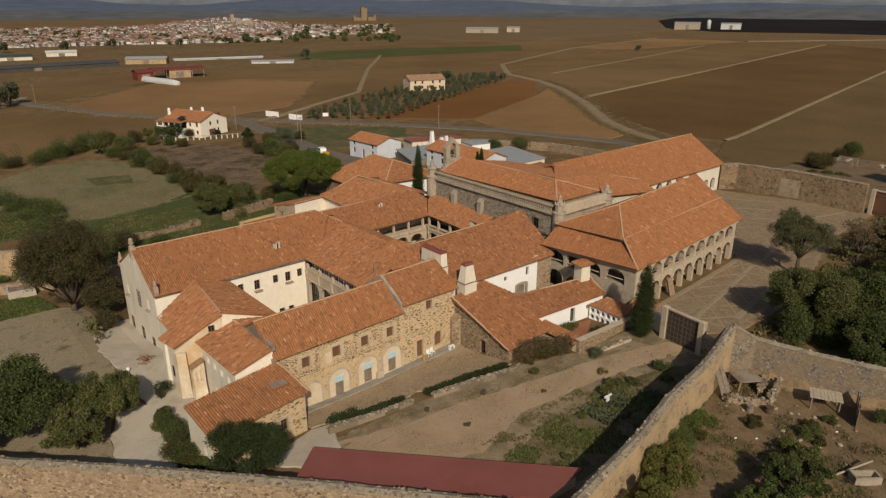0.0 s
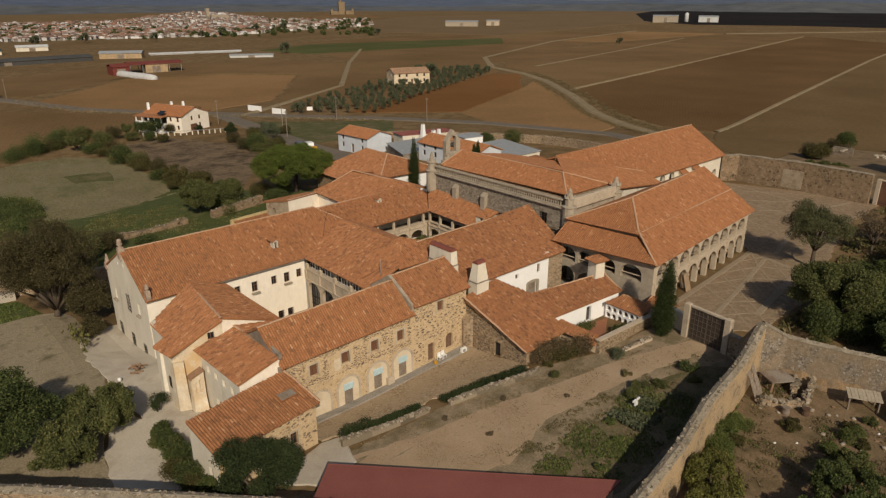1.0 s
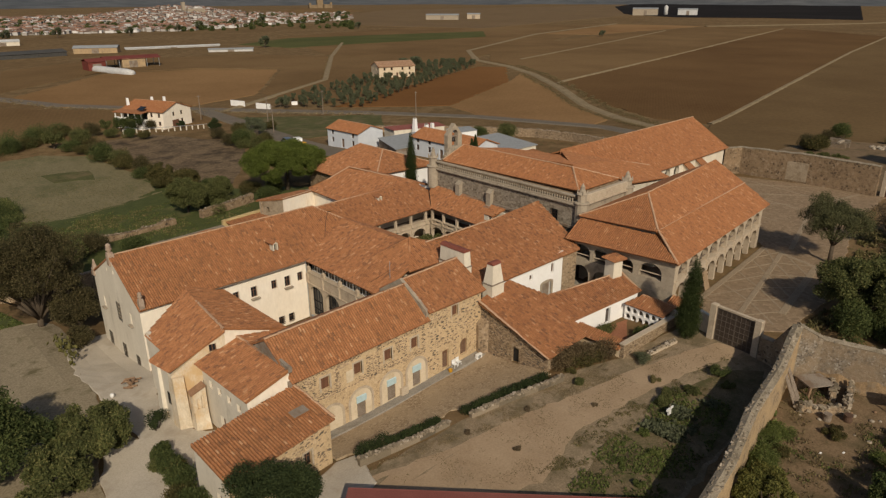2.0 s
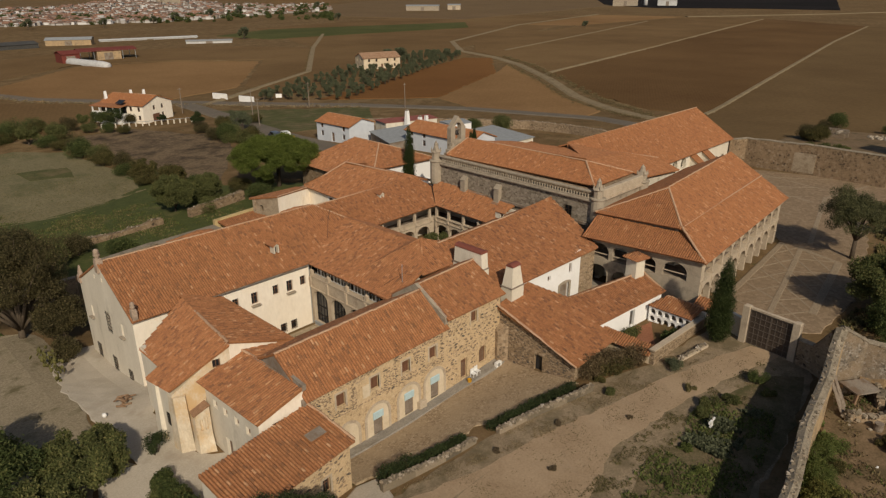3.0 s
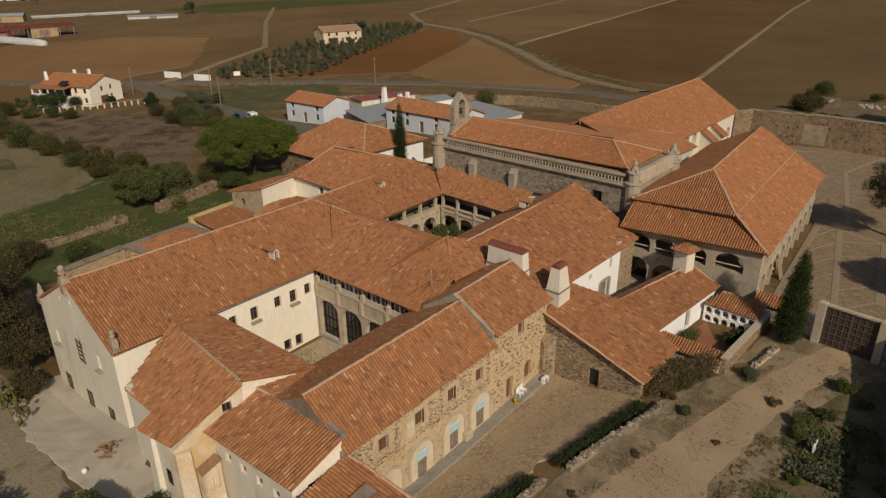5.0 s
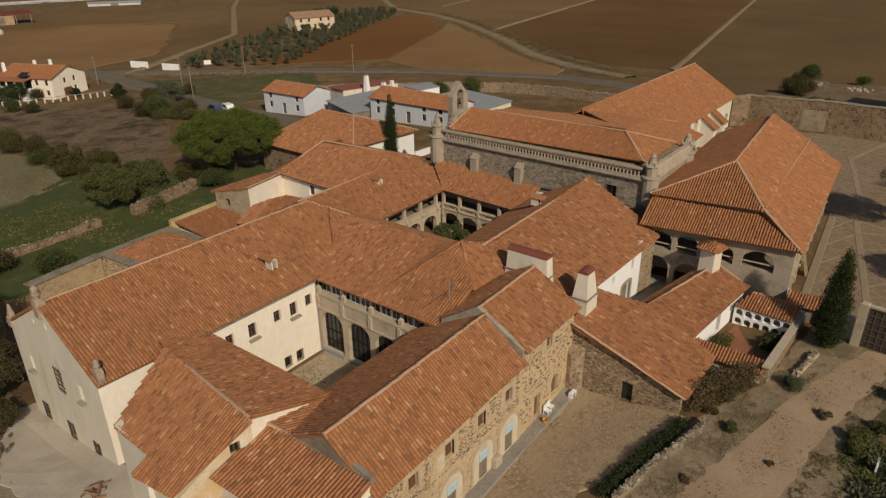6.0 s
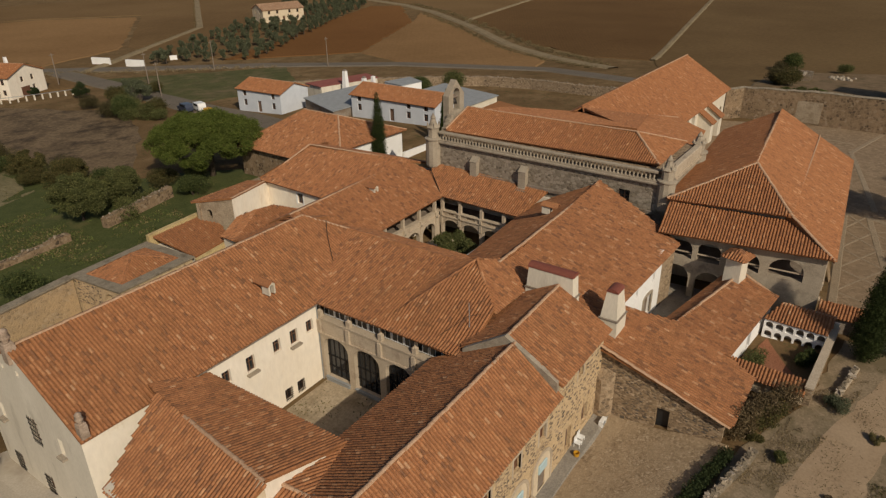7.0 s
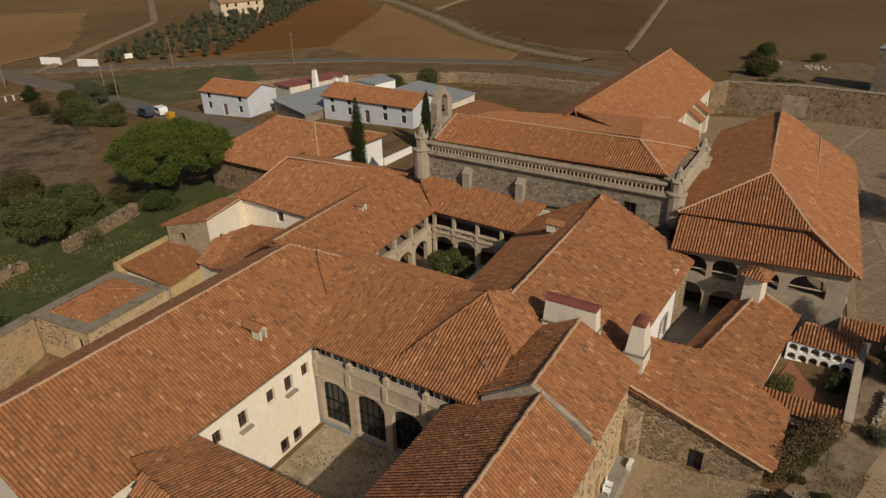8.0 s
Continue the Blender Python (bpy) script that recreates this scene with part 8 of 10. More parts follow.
def ridge_line(dist, run, foot, profile, seed, rough, material, label):
    """A range of hills round the horizon; profile gives (bearing, width, height) of its summits."""
    mb, rows = MB(), []
    for i in range(481):
        deg = -60 + 200 * i / 480
        a = math.radians(deg)
        h = sum(p[2] * math.exp(-((deg - p[0]) / p[1]) ** 2) for p in profile)
        h += rough * (noise.noise((i * 0.06, seed, 0.3)) + 0.5 * noise.noise((i * 0.2, seed, 1.7)) + 0.25 * noise.noise((i * 0.5, seed, 3.1)))
        row = []
        for k in range(7):
            f = k / 6
            d = dist - run * (1 - f) + run * 0.1 * noise.noise((i * 0.1, k * 0.6, seed))
            row.append((d * math.cos(a), d * math.sin(a), foot + (h - foot) * f ** 1.3 + (0 if k in (0, 6) else rough * 0.6 * noise.noise((i * 0.15, k * 1.3, seed)))))
        row.append(((dist + 200) * math.cos(a), (dist + 200) * math.sin(a), -20))
        rows.append(row)
    for r0, r1 in zip(rows, rows[1:]):
        for k in range(7):
            mb.face(r0[k], r1[k], r1[k + 1], r0[k + 1])
    single("backdrop_hills", mb, material, label, "hills", kind="structure", smooth=True)


ridge_line(3400, 1500, -7, [(0, 900, -9), (86, 9, 135), (60, 10, 50), (46, 7, 34), (27, 9, 30), (0, 15, 50), (120, 20, 60)], 2.0, 6, M_HILL, "mountain range on the horizon, coloured blue for haze")
# added backdrop: sky haze painted as a far ridge, hiding the dark lower sky
M_HILL_FAR = blotchy("sky_haze_backdrop", (0.13, 0.145, 0.165), (0.16, 0.175, 0.2), 0.002, 0.01, 1.0, bump=0.0)
ridge_line(4500, 500, -10, [(0, 900, 150)], 5.0, 20, M_HILL_FAR, "added haze-coloured backdrop filling the sky gaps behind the range")
ridge_line(1900, 300, -8, [(82, 12, 12), (62, 8, 9), (40, 9, 9), (22, 12, 13), (-20, 30, 10)], 7.0, 4.5, M_HILL_NEAR, "low hills before the mountains, coloured grey-blue for haze")

M_LOG = blotchy("old_timber", (0.17, 0.1, 0.06), (0.33, 0.22, 0.14), 3.0)

# ---- vehicles and yard things ----
def van(at, turn, colour, label):
    z = land(*at) + 0.3
    v = thing("van", (*at, z), label, "van", "parked vehicles")
    m = Matrix.Translation((*at, z)) @ pose(0, 0, 0, 0, 0, turn) @ Matrix.Scale(0.9, 4)
    pts = [(-2.1, 0.35), (2.0, 0.35), (2.15, 0.75), (1.95, 1.0), (1.2, 1.1), (0.65, 1.75), (-1.9, 1.8), (-2.15, 1.1)]
    n = len(pts)
    b = MB().solid([(x, -0.85, zz) for x, zz in pts] + [(x, 0.85, zz) for x, zz in pts], [tuple(range(n - 1, -1, -1)), tuple(range(n, 2 * n))] + [(i, (i + 1) % n, n + (i + 1) % n, n + i) for i in range(n)], m)
    part("body", b, colour, v)
    part("windscreen", MB().solid([(1.22, -0.75, 1.14), (1.22, 0.75, 1.14), (0.72, 0.7, 1.7), (0.72, -0.7, 1.7)], [(0, 1, 2, 3)], m @ Matrix.Translation((0.03, 0, 0.02))), M_GLASS, v)
    part("side_window", placed(MB().box(-1.6, -0.87, 1.15, 0.5, 0.87, 1.6), m), M_GLASS, v)
    for x in (-1.35, 1.35):
        for y in (-0.8, 0.8):
            wh = part("wheel", MB().lathe([(0.2, -0.1), (0.34, -0.1), (0.34, 0.1), (0.2, 0.1)], m @ Matrix.Translation((x, y, 0.34)) @ pose(0, 0, 0, 90, 0, 0), 14), M_IRON, v)
            part("rim", MB().lathe([(0.19, -0.11), (0.05, -0.115), (0.05, 0.115), (0.19, 0.11)], m @ Matrix.Translation((x, y, 0.34)) @ pose(0, 0, 0, 90, 0, 0), 10), M_GREYMETAL, wh)


van((86.7, 151.9), 75, M_PVC, "white van parked on the lane")
van((85.0, 153.8), 80, plain("dark_blue_car_paint", (0.05, 0.06, 0.09), 0.3), "dark car parked behind the van")
CX, CY = 84.9, 146.6
zc = land(CX, CY) + 0.3
sk = thing("waste_container", (CX, CY, zc), "yellow recycling container by the lane", "container")
M_YELLOW = plain("yellow_plastic", (0.5, 0.26, 0.015), 0.6)
part("bin", MB().box(CX - 0.55, CY - 0.5, zc - 0.1, CX + 0.55, CY + 0.5, zc + 1.1, top=1.08), M_YELLOW, sk)
part("lid", MB().box(CX - 0.65, CY - 0.6, zc + 1.1, CX + 0.65, CY + 0.6, zc + 1.3, bevel=0.1), M_YELLOW, sk)


def utility_pole(at, h):
    z = land(*at)
    p = thing("utility_pole", (*at, z), "thin wooden utility pole beside the road", "pole", "utility poles")
    part("shaft", MB().limb((*at, z - 0.5), (at[0], at[1], z + h), 0.14, 0.09, 7), M_WOOD_GREY, p)
    part("crossarm", MB().box(at[0] - 0.6, at[1] - 0.05, z + h - 0.5, at[0] + 0.6, at[1] + 0.05, z + h - 0.38), M_WOOD_GREY, p)


for at in ((88.6, 208.4), (92, 172), (99.5, 188), (120, 190), (52, 318), (137.5, 166)):
    utility_pole(at, 7.5)

ac = thing("air_conditioner", (43.6, 50.2, -0.6), "white outdoor air-conditioning unit on the yard", "air conditioner")
zz = land(43.6, 50.2) + 0.05
part("case", MB().box(43.05, 50.1, zz, 43.75, 50.4, zz + 0.5, bevel=0.03), M_PVC, ac)
part("fan_grille", MB().lathe([(0.19, 0), (0.19, 0.02), (0.04, 0.03)], Matrix.Translation((43.35, 50.09, zz + 0.25)) @ pose(0, 0, 0, 90, 0, 0), 14), M_GREYMETAL, ac)
for k, (x, y) in enumerate(((40.6, 50.8), (41.15, 50.85))):
    c = thing("plastic_chair", (x, y, land(x, y)), "white plastic garden chair against the wall", "chair", "yard chairs")
    z = land(x, y) + 0.06
    part("seat", MB().box(x - 0.22, y - 0.22, z + 0.42, x + 0.22, y + 0.22, z + 0.46, bevel=0.01), M_PVC, c)
    part("backrest", MB().box(x - 0.22, y + 0.18, z + 0.46, x + 0.22, y + 0.22, z + 0.85), M_PVC, c)
    for i in (-0.19, 0.19):
        for j in (-0.19, 0.19):
            part("leg", MB().limb((x + i, y + j, z), (x + i, y + j, z + 0.42), 0.025, 0.025, 6), M_PVC, c)
bk = thing("bucket", (39.75, 50.55, land(39.75, 50.55)), "yellow plastic bucket by the door", "bucket")
part("pail", MB().lathe([(0.16, 0), (0.21, 0.36), (0.19, 0.36), (0.14, 0.02)], Matrix.Translation((39.75, 50.5, land(39.75, 50.55) + 0.06)), 12), M_YELLOW, bk)
# plain granite box on the yard; no light source in it
lp = thing("wall_lamp", (35.2, 51.0, 1.5), "pale granite block at the foot of the wall", "lamp")
part("box", MB().box(33.9, 50.8, -1.6, 34.7, 51.15, -0.9, bevel=0.04), M_GRANITE_LIGHT, lp)
lg = thing("timber_heap", (16.6, 69.2, land(16.6, 69.2)), "heap of old reddish timber on the yard", "timber")
r = np.random.default_rng(21)
for k in range(12):
    x, y, a, h_ = 16.6 + r.normal(0, 0.3), 69.2 + r.normal(0, 0.35), r.uniform(0, 6.28), land(16.6, 69.2) + 0.12 + 0.05 * k
    part("log", MB().limb((x - 0.45 * math.cos(a), y - 0.45 * math.sin(a), h_), (x + 0.45 * math.cos(a), y + 0.45 * math.sin(a), h_ + r.uniform(-0.05, 0.15)), 0.09, 0.07, 6), M_LOG, lg)
sc = thing("scarecrow", (45.7, 31.1, land(45.7, 31.1)), "white cloth hung on a crossed garden stake", "garden stake")
zz = land(45.7, 31.1)
part("stake", MB().limb((45.7, 31.1, zz - 0.2), (45.7, 31.1, zz + 1.3), 0.04, 0.03, 6), M_WOOD_GREY, sc)
part("cloth", MB().box(45.2, 31.05, zz + 0.75, 46.2, 31.15, zz + 0.93).box(45.5, 31.04, zz + 0.3, 45.9, 31.16, zz + 0.75, top=0.85), M_PVC, sc)
for k in range(6):
    p = thing("timber_pole", (54.2 + 0.25 * k, 25.6, 0), "grey timber pole leaning on the garden wall", "pole", "leaning poles")
    z = land(54.2, 25)
    part("shaft", MB().limb((53.8 + 0.32 * k, 24.3 + 0.05 * k, z), (54.3 + 0.27 * k, 26.15, z + 3.3 - 0.15 * (k % 3)), 0.09, 0.06, 6), M_WOOD_GREY, p)


M_WOOD_PALE = blotchy("bleached_planks", (0.3, 0.25, 0.18), (0.45, 0.38, 0.29), 2.0)


def shelter(at, turn, size, h, label):
    z = land(*at)
    s = thing("animal_shelter", (*at, z), label, "shelter")
    m = Matrix.Translation((*at, z)) @ pose(0, 0, 0, 0, 0, turn)
    x, y = size[0] / 2, size[1] / 2
    for i in (-1, 1):
        for j in (-1, 1):
            part("leg", MB().limb(m @ Vector((i * x * 0.85, j * y * 0.85, -0.2)), m @ Vector((i * x * 0.85, j * y * 0.85, h - 0.1 + 0.1 * j)), 0.09, 0.08, 6), M_WOOD_GREY, s)
    n = 9
    for k in range(n):
        part("roof_sheet", placed(MB().box(-x + 2 * x * k / n, -y, h + 0.02 * (k % 2), -x + 2 * x * (k + 0.93) / n, y, h + 0.06 + 0.02 * (k % 2)), m @ pose(0, 0, 0, 7, 0, 0)), M_WOOD_PALE, s)


shelter((59.3, 17.9), -62, (2.6, 1.5), 1.35, "plank-roofed animal shelter on short posts")
PENS = [("low_wall", 54.65, 22.7, 3.6, 0.5, 0.8, -52), ("low_wall", 58.0, 22.9, 2.6, 0.45, 0.9, 20), ("low_wall", 57.75, 21.6, 3.8, 0.45, 1.1, 11.6), ("stone_trough", 51.4, 11.7, 2.0, 1.0, 0.7, -40)]
for k, (nm, x, y, l, w_, h_, a) in enumerate(PENS):
    z = land(x, y)
    m = Matrix.Translation((x, y, z)) @ pose(0, 0, 0, 0, 0, a)
    if nm == "low_wall":
        st = thing(nm, (x, y, z), "broken low rubble wall of an animal pen", "wall", "pen stones")
        part("core", placed(MB().box(-l / 2, -w_ / 2, -0.3, l / 2, w_ / 2, h_ * 0.8, top=0.9), m), M_RUBBLE_DARK, st)
        mb, r = MB(), np.random.default_rng(k + 40)
        for i in range(70):
            p = m @ Vector((r.uniform(-l / 2, l / 2), r.uniform(-w_ / 2, w_ / 2), r.uniform(0.0, h_)))
            rock(mb, p, r.uniform(0.1, 0.22), r)
        tagged(part("rubble_fill", mb, M_STONE_PALE, st), kind="stuff")
    elif nm == "stone_trough":
        st = thing(nm, (x, y, z), "grey stone trough in the animal yard", "trough")
        part("basin", placed(frame_bars(l, w_, 0.14, h_, 0), m @ pose(0, -w_ / 2, h_, -90, 0, 0)), M_GRANITE, st)
        part("bottom", placed(MB().box(-l / 2 + 0.1, -w_ / 2 + 0.1, 0.05, l / 2 - 0.1, w_ / 2 - 0.1, 0.2), m), M_GRANITE, st)
fs = thing("sheet_fence", (59.6, 15.4, land(59.6, 15.4)), "rusty sheet-metal fence across the animal yard", "fence")
for k in range(5):
    y0, x0 = 15.95 - 0.27 * k, 61.2 - 0.72 * k
    part("sheet", placed(MB().box(-0.38, -0.02, -0.2, 0.38, 0.02, 1.7 - 0.08 * (k % 3)), Matrix.Translation((x0, y0, land(x0, y0))) @ pose(0, 0, 0, 3 * (k % 2), 0, 20)), M_DARKSHEET if k % 2 else M_WOOD_GREY, fs)
for k, (x, y) in enumerate(((56.4, 15.6), (50.6, 19.6), (49.4, 20.8))):
    sk_ = thing("plastic_scrap", (x, y, land(x, y)), "small white plastic scrap on the ground", "litter", "litter")
    part("scrap", MB().box(x - 0.14, y - 0.09, land(x, y), x + 0.14, y + 0.09, land(x, y) + 0.1, bevel=0.05, top=0.7), M_PVC, sk_)
M_RUST = plain("brown_rust", (0.09, 0.05, 0.03), 0.8)
for k, (x, y) in enumerate(((53.9, 21.9), (54.9, 20.7))):
    d = thing("wire_drum", (x, y, land(x, y)), "weathered round feed drum in the animal yard", "drum", "feed drums")
    part("shell", MB().lathe([(0.3, 0), (0.33, 0.2), (0.3, 0.45), (0.33, 0.65), (0.27, 0.65)], Matrix.Translation((x, y, land(x, y))), 14), M_RUST if k else M_WOOD_GREY, d)
hp = thing("rubble_heap", (11.8, 103.2, land(11.8, 103.2)), "heap of pale building rubble and stones", "rubble heap")
mb, r = MB(), np.random.default_rng(5)
for k in range(260):
    a, d = r.uniform(0, 6.28), 2.3 * math.sqrt(r.uniform())
    rock(mb, (11.8 + d * math.cos(a), 103.2 + d * math.sin(a), land(11.8, 103.2) + (2.3 - d) * 0.8 * r.uniform(0.5, 1.0)), r.uniform(0.12, 0.3), r)
tagged(part("stones", mb, M_STONE_PALE, hp), kind="stuff")
sb = thing("concrete_tank", (10.2, 100.2, land(10.2, 100.2)), "low pale concrete water tank", "tank")
m = Matrix.Translation((10.2, 100.2, land(10.2, 100.2))) @ pose(0, 0, 0, 0, 0, -5)
part("basin", placed(frame_bars(3.2, 3.4, 0.2, 1.2, 0), m @ pose(0, -1.7, 1.1, -90, 0, 0)), M_CONCRETE, sb)
part("cover", placed(MB().box(-1.4, -1.5, 0.6, 1.4, 1.5, 0.95), m), M_FLASH, sb)
ground_wall("orchard_wall", [(3.0, 110.2, 2.2), (8.8, 107.9, 2.0), (12.8, 106.6, 1.7)], 0.6, M_MUDWALL, "ochre rendered garden wall stump", M_COPING, loose=0.3)
lb = thing("garden_lamp", (14.6, 68.3, land(14.6, 68.3)), "small white ball lamp on the yard", "lamp")
part("globe", MB().lathe([(0.04, 0.0), (0.16, 0.1), (0.2, 0.25), (0.16, 0.4), (0.03, 0.46)], Matrix.Translation((14.6, 68.3, land(14.6, 68.3) + 0.05)), 12), M_PVC, lb, smooth=True)
z_ = land(75.5, 209.5)
sp = thing("solar_panel", (73.6, 204.0, z_ + 5.8), "dark solar water panel on the villa roof", "solar panel")
part("panel", placed(MB().box(-1.1, -0.9, 0, 1.1, 0.9, 0.12, bevel=0.02), Matrix.Translation((71.0, 206.6, z_ + 5.75)) @ pose(0, 0, 0, 24, 0, -68)), M_GLASS, sp)
vf = thing("villa_fence", (66, 200, land(66, 200)), "white pillared garden fence before the villa", "fence")
for k in range(15):
    x, y = 64.0 + 1.45 * k, 203.5 - 0.95 * k + 0.02 * k * k
    part("pillar", MB().box(x - 0.14, y - 0.14, land(x, y) - 0.3, x + 0.14, y + 0.14, land(x, y) + 1.1, bevel=0.05), M_GREYWALL, vf)
    if k < 14:
        x2, y2 = x + 1.45, 203.5 - 0.95 * (k + 1) + 0.02 * (k + 1) ** 2
        part("rail", MB().limb((x, y, land(x, y) + 1.2), (x2, y2, land(x2, y2) + 1.2), 0.06, 0.06, 5), M_GREYMETAL, vf)

# ---- behind the forecourt wall ----
shed([(155.8, 41.4), (154.6, 33), (162, 32), (163.5, 40.4)], 7.2, "tall grey rubble barn behind the boundary wall", M_RUBBLE_GREY, M_FIBRO, -0.05)
ruin = thing("stone_shelter", (174.4, 59.6, land(174.4, 59.6)), "small open ruined shelter of grey stone", "shelter")
zr = land(174.4, 59.6)
part("wall", MB().box(173.0, 57.4, zr - 0.3, 173.5, 61.8, zr + 1.5), M_RUBBLE_GREY, ruin)
part("wall", MB().box(176.0, 57.4, zr - 0.3, 176.5, 61.8, zr + 2.0), M_RUBBLE_GREY, ruin)
part("wall", MB().box(173.5, 61.3, zr - 0.3, 176.0, 61.8, zr + 1.7), M_RUBBLE_GREY, ruin)
part("lintel", MB().box(172.8, 58.6, zr + 1.5, 176.7, 59.2, zr + 1.85), M_GRANITE, ruin)
pile = thing("stone_pile", (183, 52.6, land(183, 52.6)), "heap of loose grey field stones", "stones")
for k in range(26):
    q = Vector((183 + rng.normal(0, 1.3), 52.6 + rng.normal(0, 1.6), 0))
    q.z = land(q.x, q.y) + rng.uniform(0.1, 0.5)
    part("stone", MB().lathe([(0.05, -0.3), (0.34, -0.18), (0.42, 0.05), (0.22, 0.27), (0.03, 0.3)], Matrix.Translation(q) @ pose(0, 0, 0, rng.uniform(0, 360), rng.uniform(0, 90), 0) @ Matrix.Scale(rng.uniform(0.7, 1.5), 4), 6), M_GRANITE, pile)

# ---- clutter of the animal yard ----
M_FALLEN = blotchy("fallen_earth", (0.15, 0.1, 0.055), (0.29, 0.2, 0.115), 1.6, 8.0, stain=(0.2, 0.17, 0.13), stain_scale=1.1, stain_at=0.56)


def earth_bank(pts, width, height, label):
    """Fallen earth and plaster heaped along the foot of a wall."""
    mb, rows = MB(), []
    for (xa, ya), (xb, yb) in zip(pts, pts[1:]):
        n = max(2, int(math.hypot(xb - xa, yb - ya) / 0.4))
        d = Vector((xb - xa, yb - ya)).normalized()
        for i in range(n):
            x, y = xa + (xb - xa) * i / n, ya + (yb - ya) * i / n
            row = []
            for k in range(6):
                f = k / 5
                px, py = x + d.y * width * f, y - d.x * width * f
                row.append((px, py, land(px, py) + 0.02 - 0.1 * (k == 5) + height * (1 - f) ** 1.5 * (0.65 + 0.6 * noise.noise((px * 0.8, py * 0.8, 4))) + 0.1 * noise.noise((px * 3, py * 3, 1)) * (k < 5)))
            rows.append(row)
    for r0, r1 in zip(rows, rows[1:]):
        for k in range(5):
            mb.face(r0[k], r1[k], r1[k + 1], r0[k + 1])
    single("earth_bank", mb, M_FALLEN, label, "earth", kind="structure", smooth=True)


earth_bank([(17.2, 37.6), (11.4, 43.8), (2.2, 53.4), (-7.4, 63.2), (-21, 77)], 5.0, 4.4, "grassy earth bank inside the perimeter wall")
earth_bank([(59.6, 24.8), (61.0, 20.4), (62.6, 15.2), (64.4, 9.5)], 1.3, 1.0, "ochre earth fallen from the wall's foot")
lp = thing("pen_roof", (57.2, 24.2, land(57.2, 24.2)), "low weathered slab roof in the wall's corner", "roof")
zp = land(57.2, 24.2)
mp = Matrix.Translation((57.4, 24.3, zp)) @ pose(0, 0, 0, 3, 4, -28)
part("slab", placed(MB().box(-1.3, -0.9, 0.95, 1.3, 0.9, 1.07), mp), M_FLASH, lp)
for sx in (-1.1, 1.1):
    part("post", placed(MB().box(sx - 0.1, -0.85, -0.2, sx + 0.1, -0.65, 0.95), mp), M_LOG, lp)
part("wall", placed(MB().box(-1.25, 0.5, -0.2, 1.25, 0.8, 0.95), mp), M_RUBBLE_DARK, lp)
bm_ = thing("timber_beam", (50.6, 13.4, land(50.6, 13.4)), "loose pale timber beam resting on the trough", "timber")
part("beam", MB().limb((50.2, 13.5, land(50.2, 13.5) + 0.1), (53.2, 11.9, land(53, 12) + 0.85), 0.09, 0.07, 6), M_WOOD_PALE, bm_)
for k in range(34):
    x, y = 52 + 8 * rng.uniform(), 13 + 11 * rng.uniform()
    if y > 25.5 - 0.1 * (x - 50) or x > 58.5:
        continue
    sc_ = rng.uniform(0.08, 0.24)
    c_ = thing("loose_stone", (x, y, land(x, y)), "loose field stone on the yard earth", "stone", "yard stones")
    part("stone", MB().lathe([(0.1, -0.5), (0.85, -0.4), (1.0, 0.1), (0.6, 0.6), (0.08, 0.7)], Matrix.Translation((x, y, land(x, y) + sc_ * 0.4)) @ pose(0, 0, 0, rng.uniform(-20, 20), rng.uniform(-20, 20), rng.uniform(0, 360)) @ Matrix.Diagonal((sc_ * rng.uniform(0.8, 1.5), sc_, sc_ * 0.8, 1)), 7), M_GRANITE if k % 3 else M_LOG, c_)

# ---- trees and shrubs ----
L_OAK = foliage("holm_oak_leaves", (0.058, 0.064, 0.03), (0.11, 0.112, 0.055), (0.15, 0.14, 0.075))
FIG = "dense dark green fig tree beside the concrete yard"
tree((3.9, 62.8), 8.0, 5.7, FIG, L_FIG, 30000, 0.15, 0.22, 0.1, 60, 0.32, "fig_tree", group="yard trees")
tree((-3.0, 67.5), 8.4, 5.4, FIG, L_FIG, 22000, 0.16, 0.22, 0.1, 50, 0.32, "fig_tree", group="yard trees")
tree((-1.6, 59.8), 6.6, 4.4, FIG, L_FIG, 18000, 0.15, 0.2, 0.1, 46, 0.32, "fig_tree", group="yard trees")
tree((10.6, 60.4), 4.9, 4.2, "green fig tree with yellowing leaves", L_SHRUB, 20000, 0.14, 0.18, 0.08, 54, 0.3, "fig_tree", group="yard trees")
tree((7.2, 57.4), 4.6, 3.6, "green fig tree with yellowing leaves", L_SHRUB, 9000, 0.14, 0.16, 0.1, 36, 0.3, "fig_tree", group="yard trees")
tree((14.3, 90.0), 13.6, 7.4, "tall dull green tree beside the gable", L_ELM, 42000, 0.12, 0.4, 0.06, 170, 0.19, "elm_tree", hollow=0.3, limbs=40)
tree((17.4, 86.6), 6.5, 3.0, "dull green tree against the gable", L_ELM, 14000, 0.13, 0.3, 0.05, 50, 0.3, "elm_tree", hollow=0.3, limbs=12)
tree((16.3, 43.2), 5.5, 3.9, "round dense evergreen tree by the low annex", L_DARK, 22000, 0.1, 0.22, 0.1, 44, 0.32, "bay_tree")
for x_, y_, h_, r_ in ((14.3, 56.6, 1.6, 1.1), (14.1, 54.4, 2.2, 1.5), (13.9, 51.9, 2.4, 1.7), (14.0, 49.4, 2.0, 1.5), (14.2, 47.4, 1.4, 1.1)):
    shrub((x_, y_), h_, r_, "dark green ivy bank against the low annex", L_FIG, 3400, 0.1, "ivy", "ivy bank", 12)
    shrub((x_ + rng.uniform(-0.9, 0.4), y_ - 1.1), h_ * 0.75, r_ * 0.9, "rusty green ivy bank against the low annex", L_HEDGE if x_ < 14.15 else L_SHRUB, 2200, 0.09, "ivy", "ivy bank", 12)
